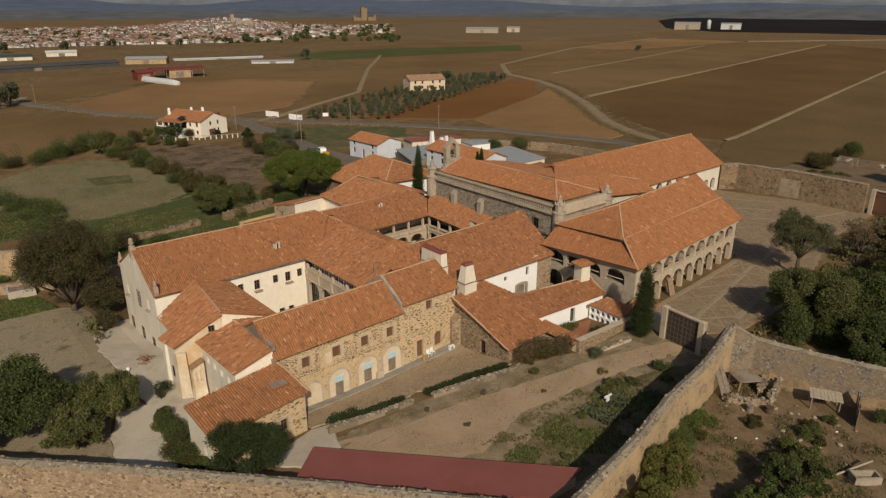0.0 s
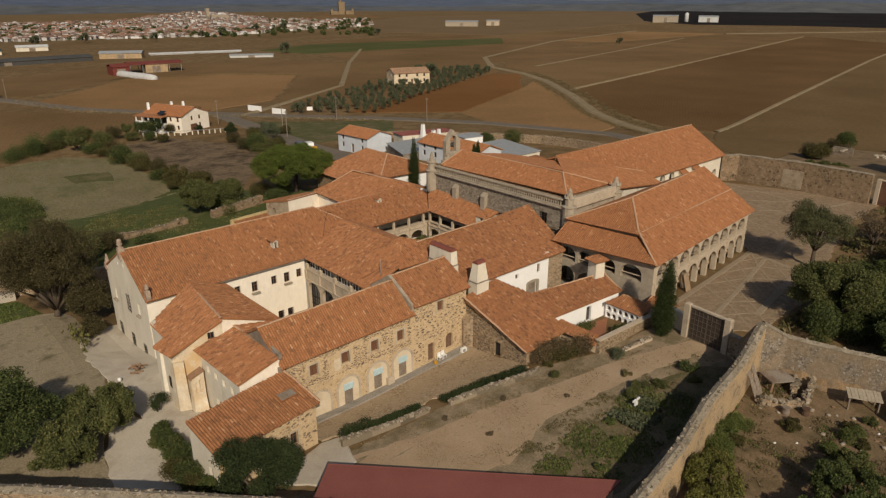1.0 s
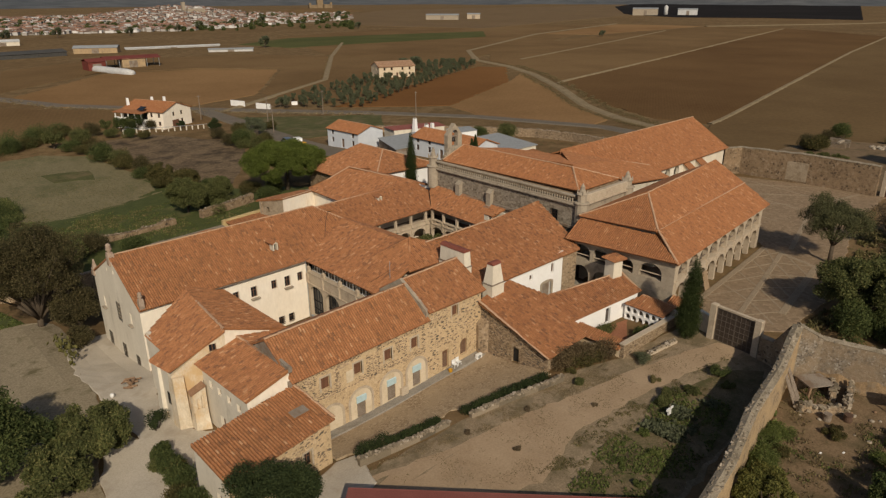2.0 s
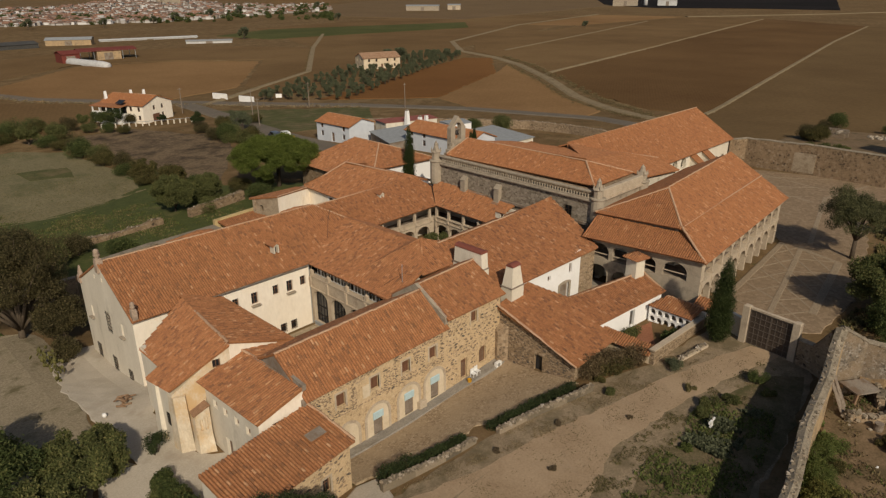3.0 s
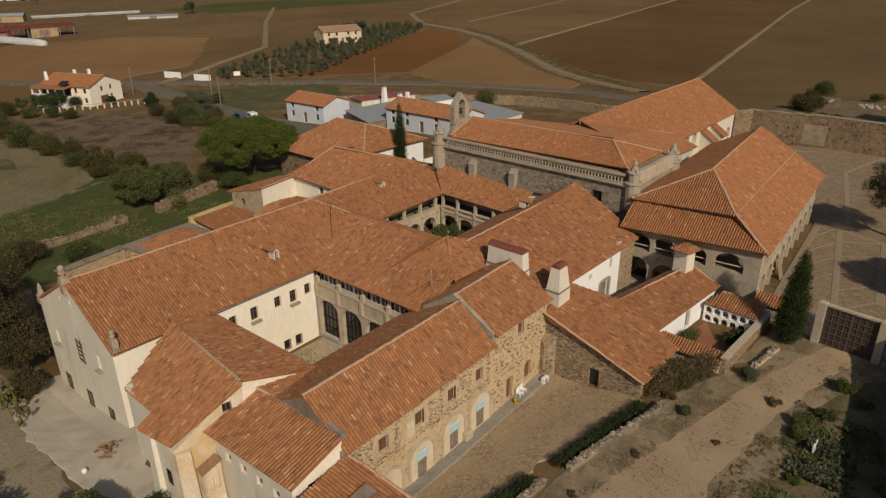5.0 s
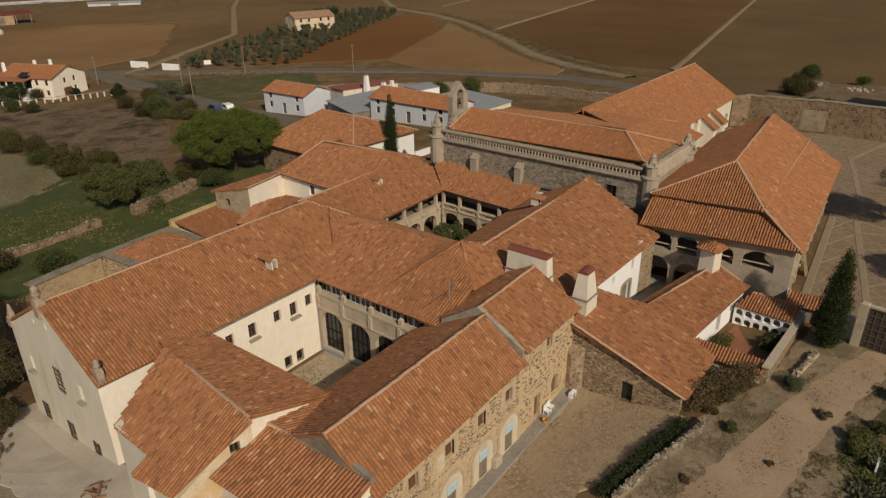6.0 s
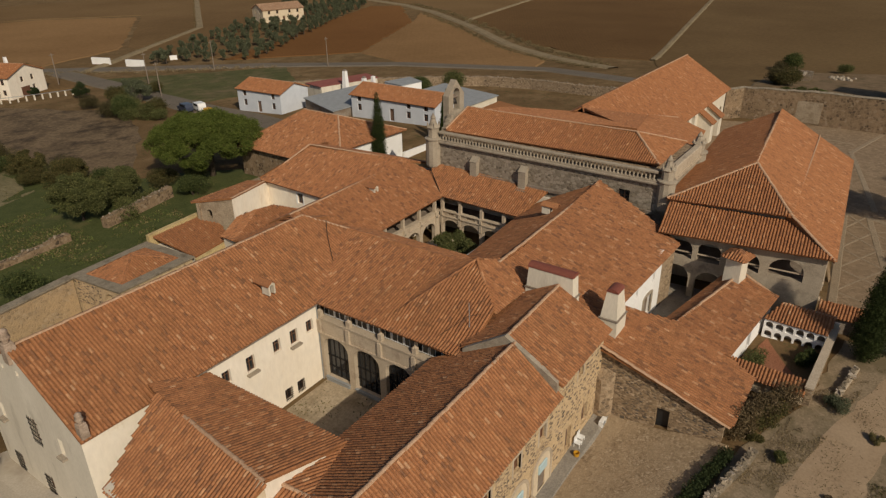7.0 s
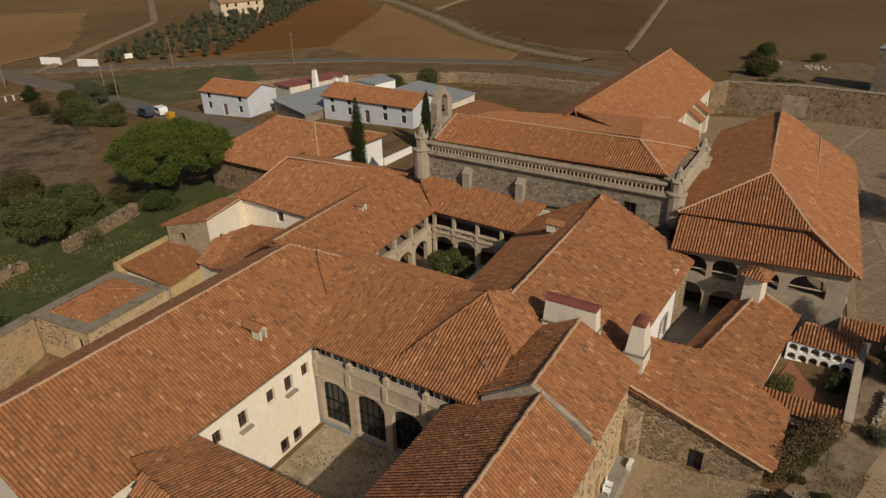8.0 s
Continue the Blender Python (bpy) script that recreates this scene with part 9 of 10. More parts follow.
shrub((12.6, 46.6), 1.1, 1.3, "grey-green bush on the concrete", L_OLIVE, 1800, 0.12)
shrub((15.5, 60.6), 2.0, 1.2, "small dark bush at the buttress foot", L_DARK, 900, 0.1)
tree((74.0, 25.4), 7.2, 6.2, "broad green fig tree behind the garden wall", L_SHRUB, 30000, 0.15, 0.25, 0.08, 60, 0.32, "fig_tree", group="orchard trees")
tree((82.5, 20.5), 6.4, 6.2, "broad green fig tree behind the garden wall", L_FIG, 26000, 0.16, 0.25, 0.08, 56, 0.32, "fig_tree", group="orchard trees")
tree((70.5, 17.5), 5.4, 4.6, "broad green fig tree behind the garden wall", L_FIG, 22000, 0.15, 0.25, 0.08, 50, 0.32, "fig_tree", group="orchard trees")
tree((93.0, 22.0), 6.0, 5.5, "dusty green tree on the orchard slope", L_SHRUB, 12000, 0.15, 0.25, 0.1, 40, 0.3, "fig_tree", group="orchard trees")
tree((104.0, 27.0), 5.5, 5.0, "dusty green tree on the orchard slope", L_AUTUMN, 5000, 0.18, 0.25, 0.15, 34, 0.3, "fig_tree", group="orchard trees")
tree((88.2, 33.2), 9.8, 5.8, "holm oak with open crown casting shade on the paving", L_OAK, 26000, 0.1, 0.3, 0.24, 90, 0.22, "holm_oak", hollow=0.3, limbs=16)
tree((98.0, 29.5), 7.0, 3.6, "almost bare tree with thin grey twigs", L_DRY, 1800, 0.13, 0.2, 0.2, 40, 0.2, "bare_tree", hollow=0.3, limbs=22)
tree((40.0, 21.2), 3.6, 2.6, "yellow-green bush outside the garden wall", L_QUINCE, 9000, 0.11, 0.14, 0.05, 26, 0.34, "quince_bush")
tree((36.0, 20.4), 3.2, 2.2, "yellow-green bush outside the garden wall", L_QUINCE, 7000, 0.11, 0.14, 0.05, 22, 0.34, "quince_bush")
tree((45.6, 14.2), 3.2, 3.8, "spreading fig tree in the animal yard", L_FIG, 14000, 0.12, 0.18, 0.08, 36, 0.3, "fig_tree", group="pen trees")
tree((49.0, 15.4), 2.4, 2.6, "spreading fig tree in the animal yard", L_SHRUB, 9000, 0.11, 0.15, 0.06, 30, 0.3, "fig_tree", group="pen trees")
tree((41.6, 15.0), 2.8, 2.6, "spreading fig tree in the animal yard", L_GREEN, 9000, 0.12, 0.16, 0.08, 28, 0.3, "fig_tree", group="pen trees")


def umbrella_pine(at, height, spread):
    t = thing("umbrella_pine", (0, 0, 0), "umbrella pine with broad bright green crown", "tree")
    bl = []
    for k in range(62):
        a, r = 2.4 * k, spread * math.sqrt((k + 0.5) / 62) * 0.88
        dome = math.sqrt(max(0, 1 - (r / spread) ** 2))
        z = height * (0.24 + 0.66 * dome) + rng.normal(0, 0.35)
        q = rng.uniform(0.95, 1.5)
        bl.append((r * math.cos(a), r * math.sin(a), z, q, q * 0.72))
        if k % 2:
            bl.append((r * 0.8 * math.cos(a + 0.5), r * 0.8 * math.sin(a + 0.5), z * 0.72, q * 0.9, q * 0.5))
    tr = MB().limb((0, 0, -0.5), (0.3, 0.1, height * 0.38), 0.45, 0.36)
    for b in bl[:16]:
        tr.limb((0.3, 0.1, height * 0.36), (b[0] * 0.8, b[1] * 0.8, b[2] - 0.8), 0.2, 0.06)
    part("trunk", tr, M_BARK, t, smooth=True)
    part("crown", leaf_cloud("crown", bl, 80000, 0.1, L_PINE, 0.0, 1.5), None, t)
    t.location = (*at, land(*at))


umbrella_pine((62.0, 116.0), 9.0, 8.4)


def cypress(at, height, r, label):
    t = thing("cypress", (0, 0, 0), label, "tree", "cypresses")
    bl = []
    for k in range(34):
        z = height * (0.05 + 0.9 * k / 33)
        w = r * min(1, (z / height) * 4 + 0.35) * (1 - (z / height) ** 2.2) ** 0.8 + 0.08
        for j in range(2):
            a = rng.uniform(0, 6.28)
            bl.append((w * 0.18 * math.cos(a), w * 0.18 * math.sin(a), z, w * 0.8 + 0.03, height * 0.05))
    part("trunk", MB().limb((0, 0, -0.3), (0, 0, height * 0.8), 0.16, 0.03, 6), M_BARK, t)
    part("crown", leaf_cloud("crown", bl, 15000, 0.075, L_CYPRESS, 0.0, 1.5), None, t)
    t.location = (*at, land(*at))


cypress((58.3, 36.3), 8.6, 1.35, "dark slender cypress beside the gate")
cypress((74.6, 96.0), 11.2, 1.25, "dark slender cypress before the white house")
cypress((88.0, 94.5), 8.0, 0.8, "slim cypress behind the church")
cypress((90.0, 95.5), 8.2, 0.8, "slim cypress behind the church")


def hedge(name, pts, h, r, label, leaves, count):
    """A loose run of clipped plants, as one mass."""
    bl = []
    for (xa, ya), (xb, yb) in zip(pts, pts[1:]):
        n = max(1, int(math.hypot(xb - xa, yb - ya) / (r * 0.7)))
        for i in range(n + 1):
            x, y = xa + (xb - xa) * i / n + rng.normal(0, r * 0.12), ya + (yb - ya) * i / n + rng.normal(0, r * 0.12)
            bl.append((x, y, land(x, y) + h * 0.45, r * rng.uniform(0.8, 1.15), h * rng.uniform(0.42, 0.62)))
    single(name, leaf_cloud(name, bl, count, 0.1, leaves), None, label, "hedge")


hedge("flower_bed_hedge", [(25.6, 45.4), (27.2, 45.3)], 1.4, 0.9, "round dark bush in the bed", L_DARK, 1800)
hedge("flower_bed_hedge", [(28.0, 45.2), (32.4, 44.5)], 0.8, 0.5, "dark green low hedge along the yard", L_DARK, 3200)
hedge("flower_bed_hedge", [(35.0, 43.9), (39.0, 43.1), (43.6, 42.2)], 0.8, 0.5, "dark green low hedge along the yard", L_DARK, 4200)
hedge("creeper", [(45.6, 42.2), (47.6, 41.4), (50.2, 39.9)], 2.3, 0.75, "tangled dry creeper over the shed's foot", L_CREEPER, 7000)
hedge("creeper", [(47.0, 41.3), (49.6, 40.3)], 1.6, 0.8, "brown creeper at the shed", L_HEDGE, 3000)
hedge("patio_planting", [(52.6, 43.4), (54.2, 43.0), (55.2, 42.7)], 1.0, 0.7, "leafy green patio plants", L_SHRUB, 1500)
hedge("patio_planting", [(56.6, 39.7), (55.8, 39.9)], 1.0, 0.6, "leafy patio bush along the wall", L_FIG, 1500)
SH = [((53.9, 16.8), 1.1, 1.5, L_GREEN), ((51.2, 17.4), 0.8, 0.9, L_GREEN), ((52.1, 20.9), 0.7, 1.4, L_HEDGE), ((49.5, 23.7), 1.0, 1.4, L_GREEN), ((47.6, 23.9), 1.3, 1.4, L_GREEN), ((45.6, 23.4), 1.5, 1.5, L_GREEN), ((43.0, 22.6), 1.5, 1.5, L_QUINCE), ((49.6, 34.6), 0.4, 0.8, L_WEED), ((46.0, 41.0), 0.5, 0.7, L_HEDGE), ((52.8, 29.6), 0.5, 0.9, L_SHRUB),
      ((51.6, 37.2), 1.0, 1.0, L_OLIVE), ((54.0, 30.9), 1.0, 1.1, L_FIG), ((44.9, 39.3), 0.6, 0.6, L_SHRUB), ((48.4, 32.6), 0.9, 1.1, L_SHRUB), ((46.8, 32.4), 0.7, 0.9, L_SHRUB), ((50.0, 31.4), 0.7, 0.8, L_SHRUB),
      ((40.6, 29.6), 0.4, 0.7, L_GREEN), ((38.2, 30.8), 0.35, 0.6, L_GREEN), ((44.8, 29.6), 0.4, 0.7, L_OLIVE), ((37.0, 28.6), 0.4, 0.7, L_GREEN), ((42.4, 31.4), 0.4, 0.6, L_GREEN),
      ((47.2, 23.0), 0.8, 1.0, L_HEDGE), ((44.4, 22.6), 0.9, 1.0, L_GREEN), ((53.0, 21.0), 0.5, 0.8, L_AUTUMN), ((55.4, 17.4), 0.6, 1.0, L_HEDGE), ((57.4, 16.6), 0.6, 0.9, L_SHRUB), ((53.6, 15.8), 0.6, 0.8, L_HEDGE), ((60.6, 13.6), 1.2, 1.1, L_FIG),
      ((34.2, 37.4), 0.25, 0.45, L_DRY), ((33.0, 41.6), 0.25, 0.5, L_DRY), ((38.8, 40.2), 0.25, 0.5, L_DRY), ((43.0, 36.4), 0.2, 0.4, L_DRY)]
for at, h, r, leaves in SH:
    shrub(at, h, r, "low weedy green bush on dry ground" if leaves is not L_DRY else "dry tumbled twigs on the sand", leaves, 1800, 0.07, "weed_bush", "garden weeds", 8)

base_shrubs = [shrub((0, -500), 3.4, 2.7, "bushy orchard shrub in mixed greens", lv, 4200, 0.125, "orchard_shrub", "orchard shrubs", 16) for lv in (L_FIG, L_SHRUB, L_HEDGE, L_ELM)]
spots = [(56, 112), (67, 207), (65, 191), (78, 176), (77, 161), (79, 153), (80, 157), (76, 165), (63, 196), (60, 200), (84, 176), (88, 182), (12, 172), (47, 119), (51, 123), (26, 109), (8, 186), (-4, 184), (16, 188), (24, 194), (36, 200), (44, 208), (52, 214), (-8, 150), (-12, 140), (-6, 162),
         (163.6, 61.8), (164.6, 62.6), (190.4, 63.4), (193, 52.8), (162.4, 60.4), (188, 66), (119, 122), (122, 116), (94, 178), (72, 205), (30, 103), (22, 106), (48, 184), (49.4, 178), (48, 172), (49.6, 166), (48.2, 160), (50, 154), (48, 148), (49.6, 142), (47.4, 137), (50.4, 133), (47, 190), (51, 196), (52.5, 203), (57, 206), (52, 126), (60, 117), (56, 119)]
for k, (x, y) in enumerate(spots):
    s = rng.uniform(0.75, 1.25)
    m = Matrix.Translation((x, y, land(x, y))) @ pose(0, 0, 0, 0, 0, rng.uniform(0, 360)) @ Matrix.Diagonal((s, s, s * rng.uniform(0.75, 1.15), 1))
    src = base_shrubs[k % 4]
    if k < 4:
        base_shrubs[k].matrix_basis = m
    else:
        o = copy_thing(src, m)
        o.matrix_basis = m
olive = tree((118, 212), 3.9, 2.5, "small round olive tree planted in rows", L_OLIVE, 900, 0.24, 0.14, 0.08, 16, 0.36, "olive_tree", group="olive grove")
rows = [(a, b) for a in range(22) for b in range(7)]
for a, b in rows:
    u, v = a / 21, b / 6
    x = 116 + (250 - 116) * u + (10 + 12 * (1 - u)) * v * (1 - 0.3 * u)
    y = 212 + (272 - 212) * u - (19 - 3 * u) * v + 26 * u * (1 - u) * (1 - v)
    x, y = x + rng.normal(0, 0.6), y + rng.normal(0, 0.6)
    if (a, b) != (0, 0) and math.hypot(x - 200, y - 251) > 13:
        s = rng.uniform(0.55, 0.78)
        copy_thing(olive, Matrix.Translation((x, y, land(x, y))) @ pose(0, 0, 0, 0, 0, rng.uniform(0, 360)) @ Matrix.Diagonal((s, s, s * 1.5, 1)))
for x, y, s in ((239, 433, 2.2), (214, 262, 1.8), (218, 258, 2.0), (412, 560, 2.0), (90, 640, 2.4), (130, 625, 2.4), (60, 600, 2.5), (220, 620, 2.2), (300, 660, 2.4), (350, 690, 2.6), (30, 640, 2.6), (480, 330, 1.5), (42.8, 316, 2.6), (38, 308, 2.4), (34, 322, 2.8), (170, 640, 2.4), (400, 720, 2.6), (560, 800, 2.6), (270, 640, 2.0)):
    copy_thing(olive, Matrix.Translation((x, y, land(x, y))) @ Matrix.Scale(s, 4))

for x_, y_, h_, r_, lv in ((68.6, 205.6, 5.2, 2.6, L_DARK), (87.6, 222.0, 4.6, 3.0, L_DARK), (83.5, 189.0, 3.6, 2.3, L_DARK), (61.0, 207.0, 4.0, 2.6, L_SHRUB), (64.5, 206.0, 4.6, 2.4, L_FIG), (78.5, 199.5, 2.4, 1.5, L_DARK), (90.5, 180.0, 4.4, 3.2, L_OLIVE), (87.0, 172.0, 4.6, 3.4, L_OLIVE)):
    tree((x_, y_), h_, r_, "round dark garden tree near the villa", lv, 2600, 0.16, 0.16, 0.06, 18, 0.36, "garden_tree", group="villa trees")
tree((43.6, 117.0), 6.6, 4.6, "leafy orchard tree behind the long wing", L_SHRUB, 22000, 0.13, 0.2, 0.1, 44, 0.3, "orchard_tree")
tree((50.5, 118.5), 5.0, 3.2, "leafy orchard tree beside the old wall", L_SHRUB, 11000, 0.13, 0.2, 0.1, 40, 0.3, "orchard_tree")
tree((48.5, 129.0), 5.0, 3.6, "low autumn-tinted orchard tree", L_HEDGE, 13000, 0.13, 0.2, 0.1, 44, 0.28, "orchard_tree")
tree((48.8, 140.0), 4.6, 3.4, "low autumn-tinted orchard tree", L_HEDGE, 11000, 0.13, 0.2, 0.1, 44, 0.28, "orchard_tree")
tree((44.6, 196.0), 5.0, 3.4, "bushy dark orchard tree beyond the paddock", L_SHRUB, 9000, 0.15, 0.2, 0.1, 40, 0.28, "orchard_tree")
cactus = thing("prickly_pear", (14.2, 80.5, land(14.2, 80.5)), "yellowish prickly pear cactus hedge", "cactus")
L_CACTUS = foliage("cactus_pads", (0.08, 0.085, 0.03), (0.15, 0.14, 0.055), (0.2, 0.165, 0.075))
for k in range(80):
    y = 77.5 + 6.5 * rng.uniform()
    p = Matrix.Translation((14.2 + rng.normal(0, 0.35), y, land(14.2, y) + rng.uniform(0.1, 1.6))) @ pose(0, 0, 0, rng.uniform(-30, 30), rng.uniform(-30, 30), rng.uniform(0, 180)) @ Matrix.Diagonal((0.6, 0.15, 0.8, 1))
    part("pad", MB().lathe([(0.06, -0.26), (0.24, -0.1), (0.27, 0.08), (0.16, 0.24), (0.03, 0.28)], p, 8), L_CACTUS, cactus, smooth=True)


# ---- hedges, weeds and dry grass, as masses ----
def mass(name, pts, h, r, label, leaves, count, leaf=0.2, wild=0.5):
    """A wild hedge along a line, with an uneven top and gaps."""
    bl = []
    for (xa, ya), (xb, yb) in zip(pts, pts[1:]):
        n = max(1, int(math.hypot(xb - xa, yb - ya) / (r * 0.6)))
        for i in range(n + 1):
            k = rng.uniform(0.5, 1.2)
            x, y = xa + (xb - xa) * i / n + rng.normal(0, r * wild), ya + (yb - ya) * i / n + rng.normal(0, r * wild)
            bl.append((x, y, land(x, y) + h * 0.4 * k, r * rng.uniform(0.5, 0.95), h * 0.55 * k))
    tagged(single(name, leaf_cloud(name, bl, count, leaf, leaves), None, label, "hedge"), label, "hedge", kind="stuff")


mass("wild_hedge", [(53, 208), (50.5, 175), (49.5, 150), (49.5, 132), (52, 119)], 2.8, 1.6, "wild autumn-tinted hedge between the plots", L_HEDGE, 24000, 0.12, 0.8)
mass("wild_hedge", [(50, 140), (50.5, 128), (50, 116), (46, 111)], 2.6, 1.8, "leafy hedge before the orchard wall", L_SHRUB, 8000, 0.13)
mass("wild_hedge", [(-20, 186), (0, 194), (22, 197), (30, 196), (40, 204), (50, 215)], 5.2, 3.0, "tall dark hedge beyond the paddock", L_FIG, 30000, 0.15)
mass("wild_hedge", [(30, 197), (41, 203), (52, 210)], 3.0, 2.0, "autumn-tinted hedge beyond the paddock", L_HEDGE, 12000, 0.14)
mass("wild_hedge", [(-16, 120), (-4, 114), (4, 110)], 3.0, 2.6, "rank growth beside the orchard", L_ELM, 16000, 0.13)
mass("wild_hedge", [(0, 112), (8, 107), (15, 104)], 1.6, 1.4, "rank growth behind the long wing", L_GREEN, 9000, 0.11)
mass("wild_hedge", [(13, 163), (17, 150), (20, 138), (18, 128)], 3.6, 2.2, "dark bushes along the paddock", L_FIG, 14000, 0.13)
mass("wild_hedge", [(84, 176), (80, 165), (79, 154)], 3.0, 2.4, "bushes beside the lane", L_SHRUB, 14000, 0.14)
mass("wild_hedge", [(66, 14), (72, 16), (80, 14), (88, 16), (98, 18)], 3.6, 3.0, "rough scrub behind the garden wall", L_SHRUB, 15000, 0.16)
mass("wild_hedge", [(71.5, 24.5), (75, 24.5), (80, 25), (84, 24.5)], 4.6, 2.4, "broad rough trees behind the garden wall", L_FIG, 24000, 0.14, 0.6)
mass("wild_hedge", [(69, 20), (75, 19), (82, 20), (88, 22)], 4.4, 2.8, "broad rough green scrub behind the garden wall", L_FIG, 20000, 0.15, 0.6)
mass("wild_hedge", [(90, 27), (98, 24), (108, 24), (118, 26)], 2.4, 2.6, "dry scrub beside the forecourt", L_AUTUMN, 10000, 0.15, 0.8)
mass("wild_hedge", [(156, 60), (157, 56.5), (158.5, 52.5)], 1.0, 0.8, "low cactus and weeds behind the boundary wall", L_SHRUB, 3000, 0.16, 0.6)
mass("wild_hedge", [(128, 44), (132, 52), (134, 60)], 0.6, 1.2, "dry weeds behind the boundary wall", L_WEED, 2600, 0.14, 0.9)
mass("verge_grass", [(188, 97), (300, 117), (471, 147), (640, 172)], 0.4, 0.5, "pale dry grass along the field edge", L_STRAW, 9000, 0.16, 0.6)
mass("verge_grass", [(231, 184), (240, 187.3), (375, 211.5), (543, 245), (690, 272)], 0.4, 0.5, "pale dry grass along the field edge", L_STRAW, 8000, 0.16, 0.6)
mass("verge_grass", [(173, 104), (183, 118), (200, 143), (227, 174), (255, 210), (271, 240)], 0.8, 1.3, "dry grassy bank along the farm track", L_DRYWEED, 15000, 0.14, 0.9)
mass("verge_grass", [(166, 104), (174, 122), (191, 148), (218, 179), (246, 216)], 0.55, 0.9, "dry grass along the farm track", L_DRYWEED, 9000, 0.14, 0.9)
mass("verge_grass", [(103, 220), (170, 264), (234, 351), (280, 405)], 0.3, 0.5, "dry grass along the field path", L_DRYWEED, 4000, 0.2, 0.9)
mass("verge_grass", [(52, 306), (64, 262), (84, 236), (96, 222), (130, 178)], 0.7, 0.9, "dry grass along the road", L_STRAW, 7000, 0.16, 1.2)


def inside(poly, x, y):
    hit_, j = False, len(poly) - 1
    for i in range(len(poly)):
        (xi, yi), (xj, yj) = poly[i], poly[j]
        if (yi > y) != (yj > y) and x < (xj - xi) * (y - yi) / (yj - yi) + xi:
            hit_ = not hit_
        j = i
    return hit_


def sward(name, poly, count, height, label, leaves, patchy=0.0, scale=0.35, width=0.35):
    """Blades and low leaves scattered over a patch of ground, thicker in some spots."""
    xs, ys = [p[0] for p in poly], [p[1] for p in poly]
    P = []
    while len(P) < count:
        x, y = rng.uniform(min(xs), max(xs)), rng.uniform(min(ys), max(ys))
        if inside(poly, x, y) and noise.noise((x * scale, y * scale, 2.2)) + 0.5 * noise.noise((x * scale * 4, y * scale * 4, 6)) > patchy + rng.uniform(-0.12, 0.12):
            P.append((x, y, land(x, y) + 0.05))
    P = np.array(P)
    n = len(P)
    a = rng.uniform(0, 6.28, n)
    lean = rng.normal(0, 0.6, (n, 2))
    h = height * rng.uniform(0.4, 1.2, n)
    s = np.c_[np.cos(a), np.sin(a), np.zeros(n)] * (h * width)[:, None]
    up = np.c_[lean * h[:, None], h]
    v = np.stack([P - s, P + s, P + up + s * 0.5, P + up - s * 0.5], 1).reshape(-1, 3)
    me = bpy.data.meshes.new(name)
    me.vertices.add(4 * n)
    me.vertices.foreach_set("co", v.ravel())
    me.loops.add(4 * n)
    me.loops.foreach_set("vertex_index", np.arange(4 * n))
    me.polygons.add(n)
    me.polygons.foreach_set("loop_start", np.arange(n) * 4)
    me.update(calc_edges=True)
    me.materials.append(leaves)
    tagged(new(name, me), label, "weeds", kind="stuff")


PLOT = [(33.0, 32.0), (37.7, 33.0), (42.7, 32.6), (47.8, 33.2), (50.5, 31.2), (50.5, 28.0), (44, 26.6), (36.6, 26.4), (33.0, 28.0)]
sward("vegetable_plants", PLOT, 6500, 0.15, "rank green weeds and vegetables in the plot", L_GREEN, 0.02, 0.4, 0.4)
sward("vegetable_plants", [(43, 32.0), (49, 31.4), (50, 29.0), (43, 28.4)], 2600, 0.26, "grey-green cabbages in the plot", L_OLIVE, 0.1, 0.5, 0.5)
GARDEN = [(25, 43.6), (34, 42.0), (45, 40.0), (57, 37.4), (59, 31.5), (57, 28.4), (46, 26.4), (35, 25.8), (24, 38)]
sward("garden_weeds", GARDEN, 5000, 0.05, "low weeds and straw along the path", L_WEED, 0.2, 0.5, 0.5)
sward("garden_straw", GARDEN, 3500, 0.05, "scattered dry straw on the sand", L_STRAW, 0.36, 0.6, 0.5)
sward("garden_weeds", [(33, 34.4), (40, 35.0), (47, 34.4), (57, 32.0), (57, 30.4), (51, 30.6), (47, 32.6), (37, 32.0)], 4200, 0.07, "weeds along the plot's edge", L_WEED, 0.1, 0.5, 0.5)
sward("garden_weeds", [(25, 44.2), (34, 42.8), (45, 40.6), (53, 38.6), (56, 35.6), (50, 36.8), (44, 38.4), (33, 41.0)], 9000, 0.05, "weeds below the flower bed", L_STRAW, -0.05, 0.5, 0.5)
PEN = [(40, 23.4), (50, 25.2), (58, 26.0), (60.0, 22), (62.2, 15), (60, 6), (48, 8), (38, 16)]
sward("yard_weeds", PEN, 9000, 0.12, "rough weeds and straw in the animal yard", L_DRYWEED, 0.12, 0.3, 0.45)
sward("yard_weeds", PEN, 2200, 0.14, "green nettles in the animal yard", L_GREEN, 0.34, 0.3, 0.45)
sward("yard_weeds", [(40.5, 23.4), (47, 24.4), (52, 25.2), (50, 23.9), (45, 22.4), (40, 21.6)], 4500, 0.25, "rank green growth along the garden wall", L_GREEN, 0.0, 0.4, 0.4)
sward("orchard_weeds", [(-4, 104), (10, 100), (24, 98), (50, 104), (54, 118), (44, 125), (22, 132)], 9000, 0.16, "rough grass under the orchard trees", L_WEED, 0.15, 0.15, 0.5)
sward("meadow_grass_blades", [(19, 181), (28, 189), (39, 190), (46, 170), (45, 133), (34, 129), (20, 132), (8, 146), (8, 168)], 9000, 0.1, "thin grass tufts in the paddock", L_WEED, 0.0, 0.09, 0.5)
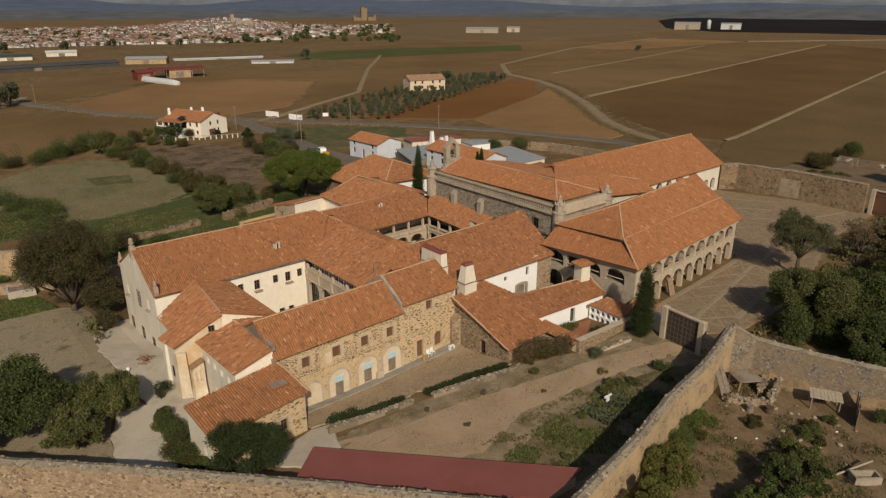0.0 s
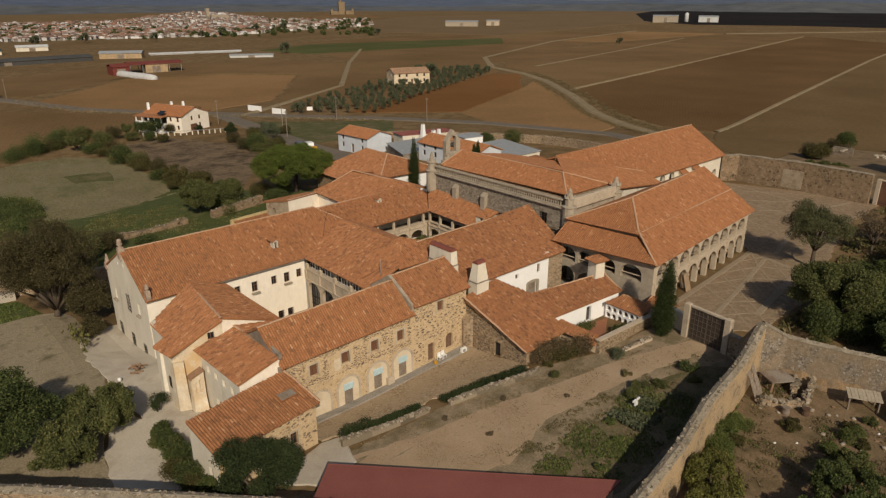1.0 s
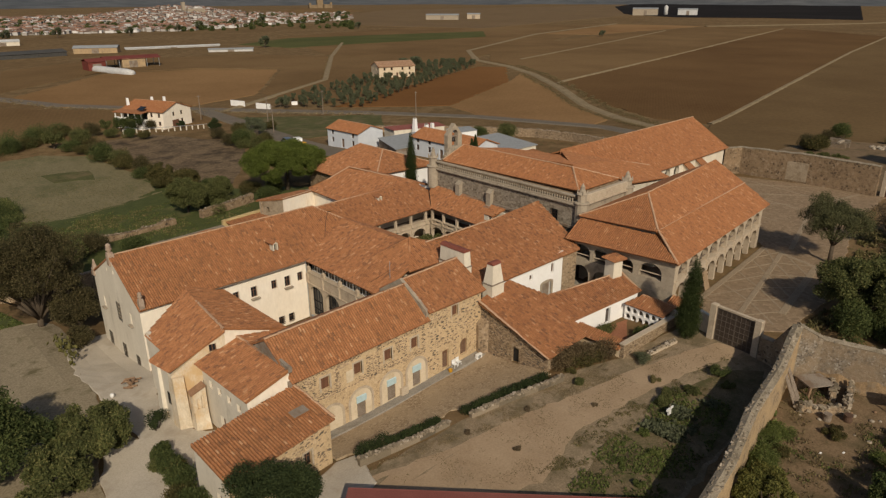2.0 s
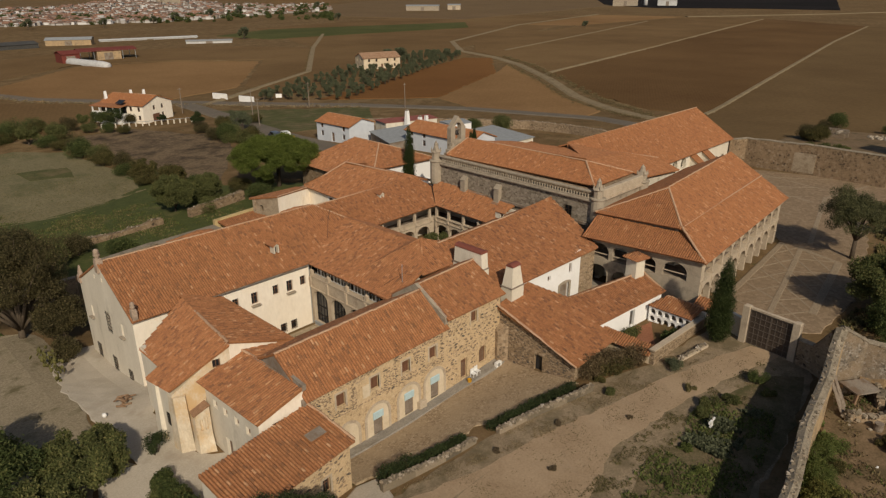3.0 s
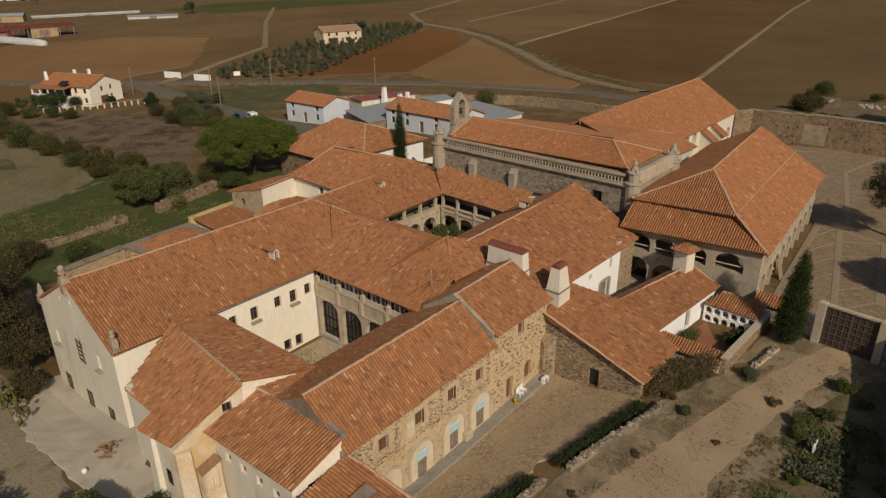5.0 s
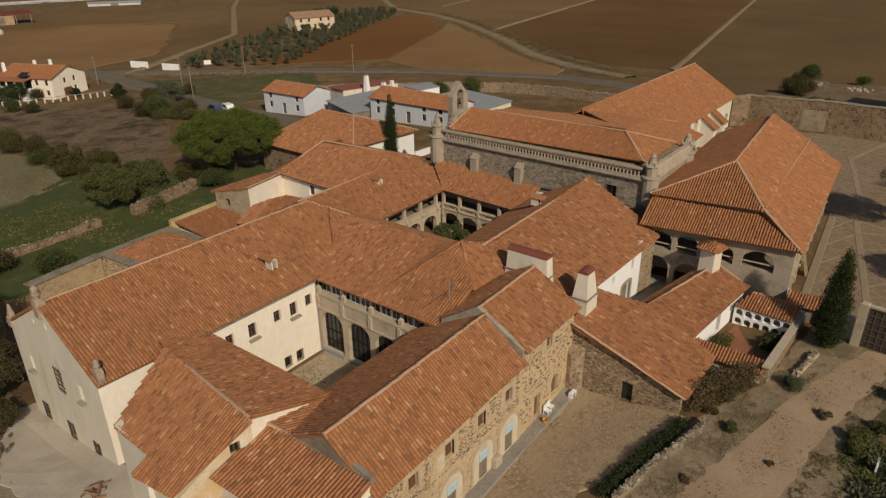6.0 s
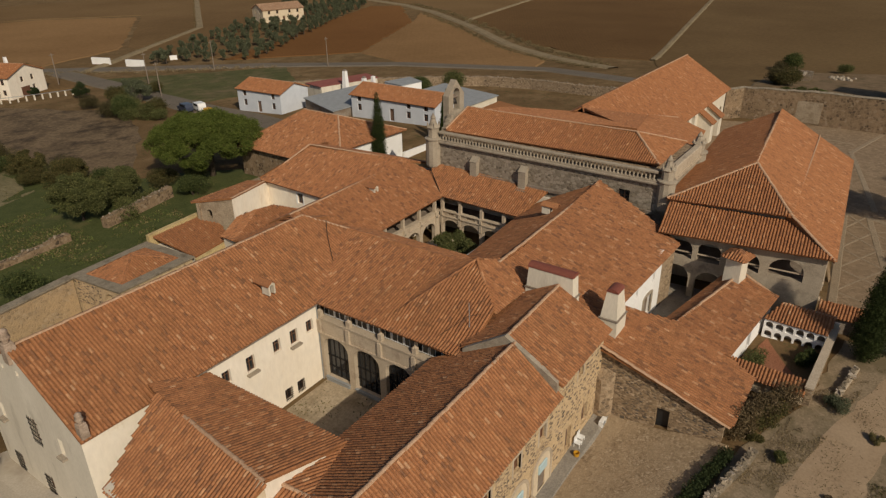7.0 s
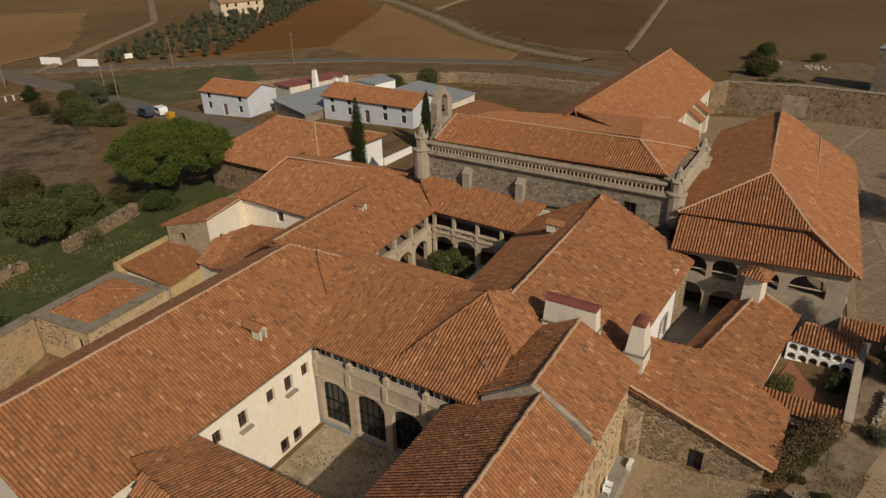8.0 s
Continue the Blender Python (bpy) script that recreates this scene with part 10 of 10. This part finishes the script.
sward("orchard_grass_blades", [(22, 134), (34, 129), (44, 125), (52, 118), (50, 104), (30, 100), (20, 104), (14, 122)], 10000, 0.13, "green orchard grass", L_GREEN, 0.0, 0.15, 0.5)
sward("orchard_grass_blades", [(5.5, 92.3), (6.5, 100.5), (11.6, 97.2), (13.0, 91.2)], 4000, 0.16, "green grass blades", L_GREEN, -0.3, 0.4, 0.5)
sward("slope_weeds", [(64, 29), (76, 28.8), (90, 31), (106, 35), (126, 36), (126, 20), (100, 8), (70, 4), (63, 16)], 24000, 0.3, "dry weeds on the orchard slope", L_WEED, 0.05, 0.15, 0.5)
sward("yard_moss", [(27.6, 57.6), (37, 57.6), (37, 70.6), (27.6, 70.6)], 700, 0.1, "weeds in the courtyard earth", L_WEED, 0.2, 0.4, 0.6)
shrub((16.2, 83.2), 2.4, 2.0, "dull green bush at the gable's corner", L_ELM, 4200, 0.11)
LUSH = [(12, 141), (18, 160), (25, 153), (24, 136), (16, 127), (2, 132)]
sward("vegetable_rows", LUSH, 9000, 0.3, "tall green vegetable rows", L_SHRUB, -0.3, 0.2, 0.35)

# ---- single field stones in the front wall of the stone wing ----
def stone_mesh(seed):
    r = np.random.default_rng(seed)
    n = 7
    ang = np.sort(r.uniform(0, 2 * math.pi, n) * 0.35 + np.arange(n) * 2 * math.pi / n)
    rad = r.uniform(0.75, 1.1, n)
    out = [(math.cos(a) * q, 0.0, math.sin(a) * q * 0.7) for a, q in zip(ang, rad)]
    inn = [(x * 0.72, -1.0, z * 0.72) for x, _, z in out]
    back = [(x, 1.0, z) for x, _, z in out]
    me = bpy.data.meshes.new("stone")
    me.from_pydata(back + out + inn, [], [(i, (i + 1) % n, n + (i + 1) % n, n + i) for i in range(n)] + [(n + i, n + (i + 1) % n, 2 * n + (i + 1) % n, 2 * n + i) for i in range(n)] + [tuple(range(2 * n, 3 * n))])
    me.materials.append(M_STONE)
    return me


STONES = [stone_mesh(k) for k in range(6)]


def set_stones(parent, wall, bottom, holes, count, seed, rest=0):
    """Stones set proud of a wall; holes are (from, to, low, high) along it; those past count are joined."""
    r = np.random.default_rng(seed)
    inv = place_of(parent).inverted()
    done, tries, far = [], 0, []
    while len(done) < count + rest and tries < 40000:
        tries += 1
        x, s = r.uniform(0.2, wall.length - 0.2), 0.09 + 0.14 * r.uniform() ** 1.6
        z = r.uniform(bottom + 0.2, wall._at(wall.top, x) - 0.3)
        p_ = wall.m @ Vector((x, 0, z))
        if noise.noise(((p_.x + p_.y) * 0.45, z * 0.6, 2.0)) < -0.12 - 0.3 * r.uniform():
            continue
        if any(a - 0.4 - s < x < b + 0.4 + s and c - 0.2 - s < z < d + 0.3 + s for a, b, c, d in holes):
            continue
        if any((x - p) ** 2 + ((z - q) * 1.3) ** 2 < (s + t) ** 2 * 0.9 for p, q, t in done):
            continue
        done.append((x, z, s))
        m = wall.m @ Matrix.Translation((x, 0, z)) @ pose(0, 0, 0, 0, r.uniform(-25, 25), 0) @ Matrix.Diagonal((s * 1.25, 0.022, s, 1))
        if len(done) <= count:
            o = new("stone", STONES[int(r.integers(6))])
            o.parent = parent
            o.matrix_parent_inverse = inv
            o.matrix_basis = m
        else:
            far.append(np.array(m))
    if far:
        src = STONES[0]
        me = from_tiles("stone_field", np.array(far), np.array([v.co[:] for v in src.vertices]), [tuple(p.vertices) for p in src.polygons])
        me.materials.append(M_STONE)
        tagged(part("stone_field", me, None, parent), kind="stuff")


set_stones(wall_e, WALL_E, -1.7, WALL_E_HOLES, 300, 5, 260)
set_stones(wall_e2, WALL_E2, -0.9, WALL_E2_HOLES, 220, 6)
set_stones(wall_f, WALL_F, -1.2, [h[:4] for h in WALL_F.holes], 200, 7, 120)
set_stones(wall_q, WALL_Q, -1.6, [h[:4] for h in WALL_Q.holes], 90, 8)
set_stones(wall_d, WALL_D, -1.0, [h[:4] for h in WALL_D.holes], 130, 9)
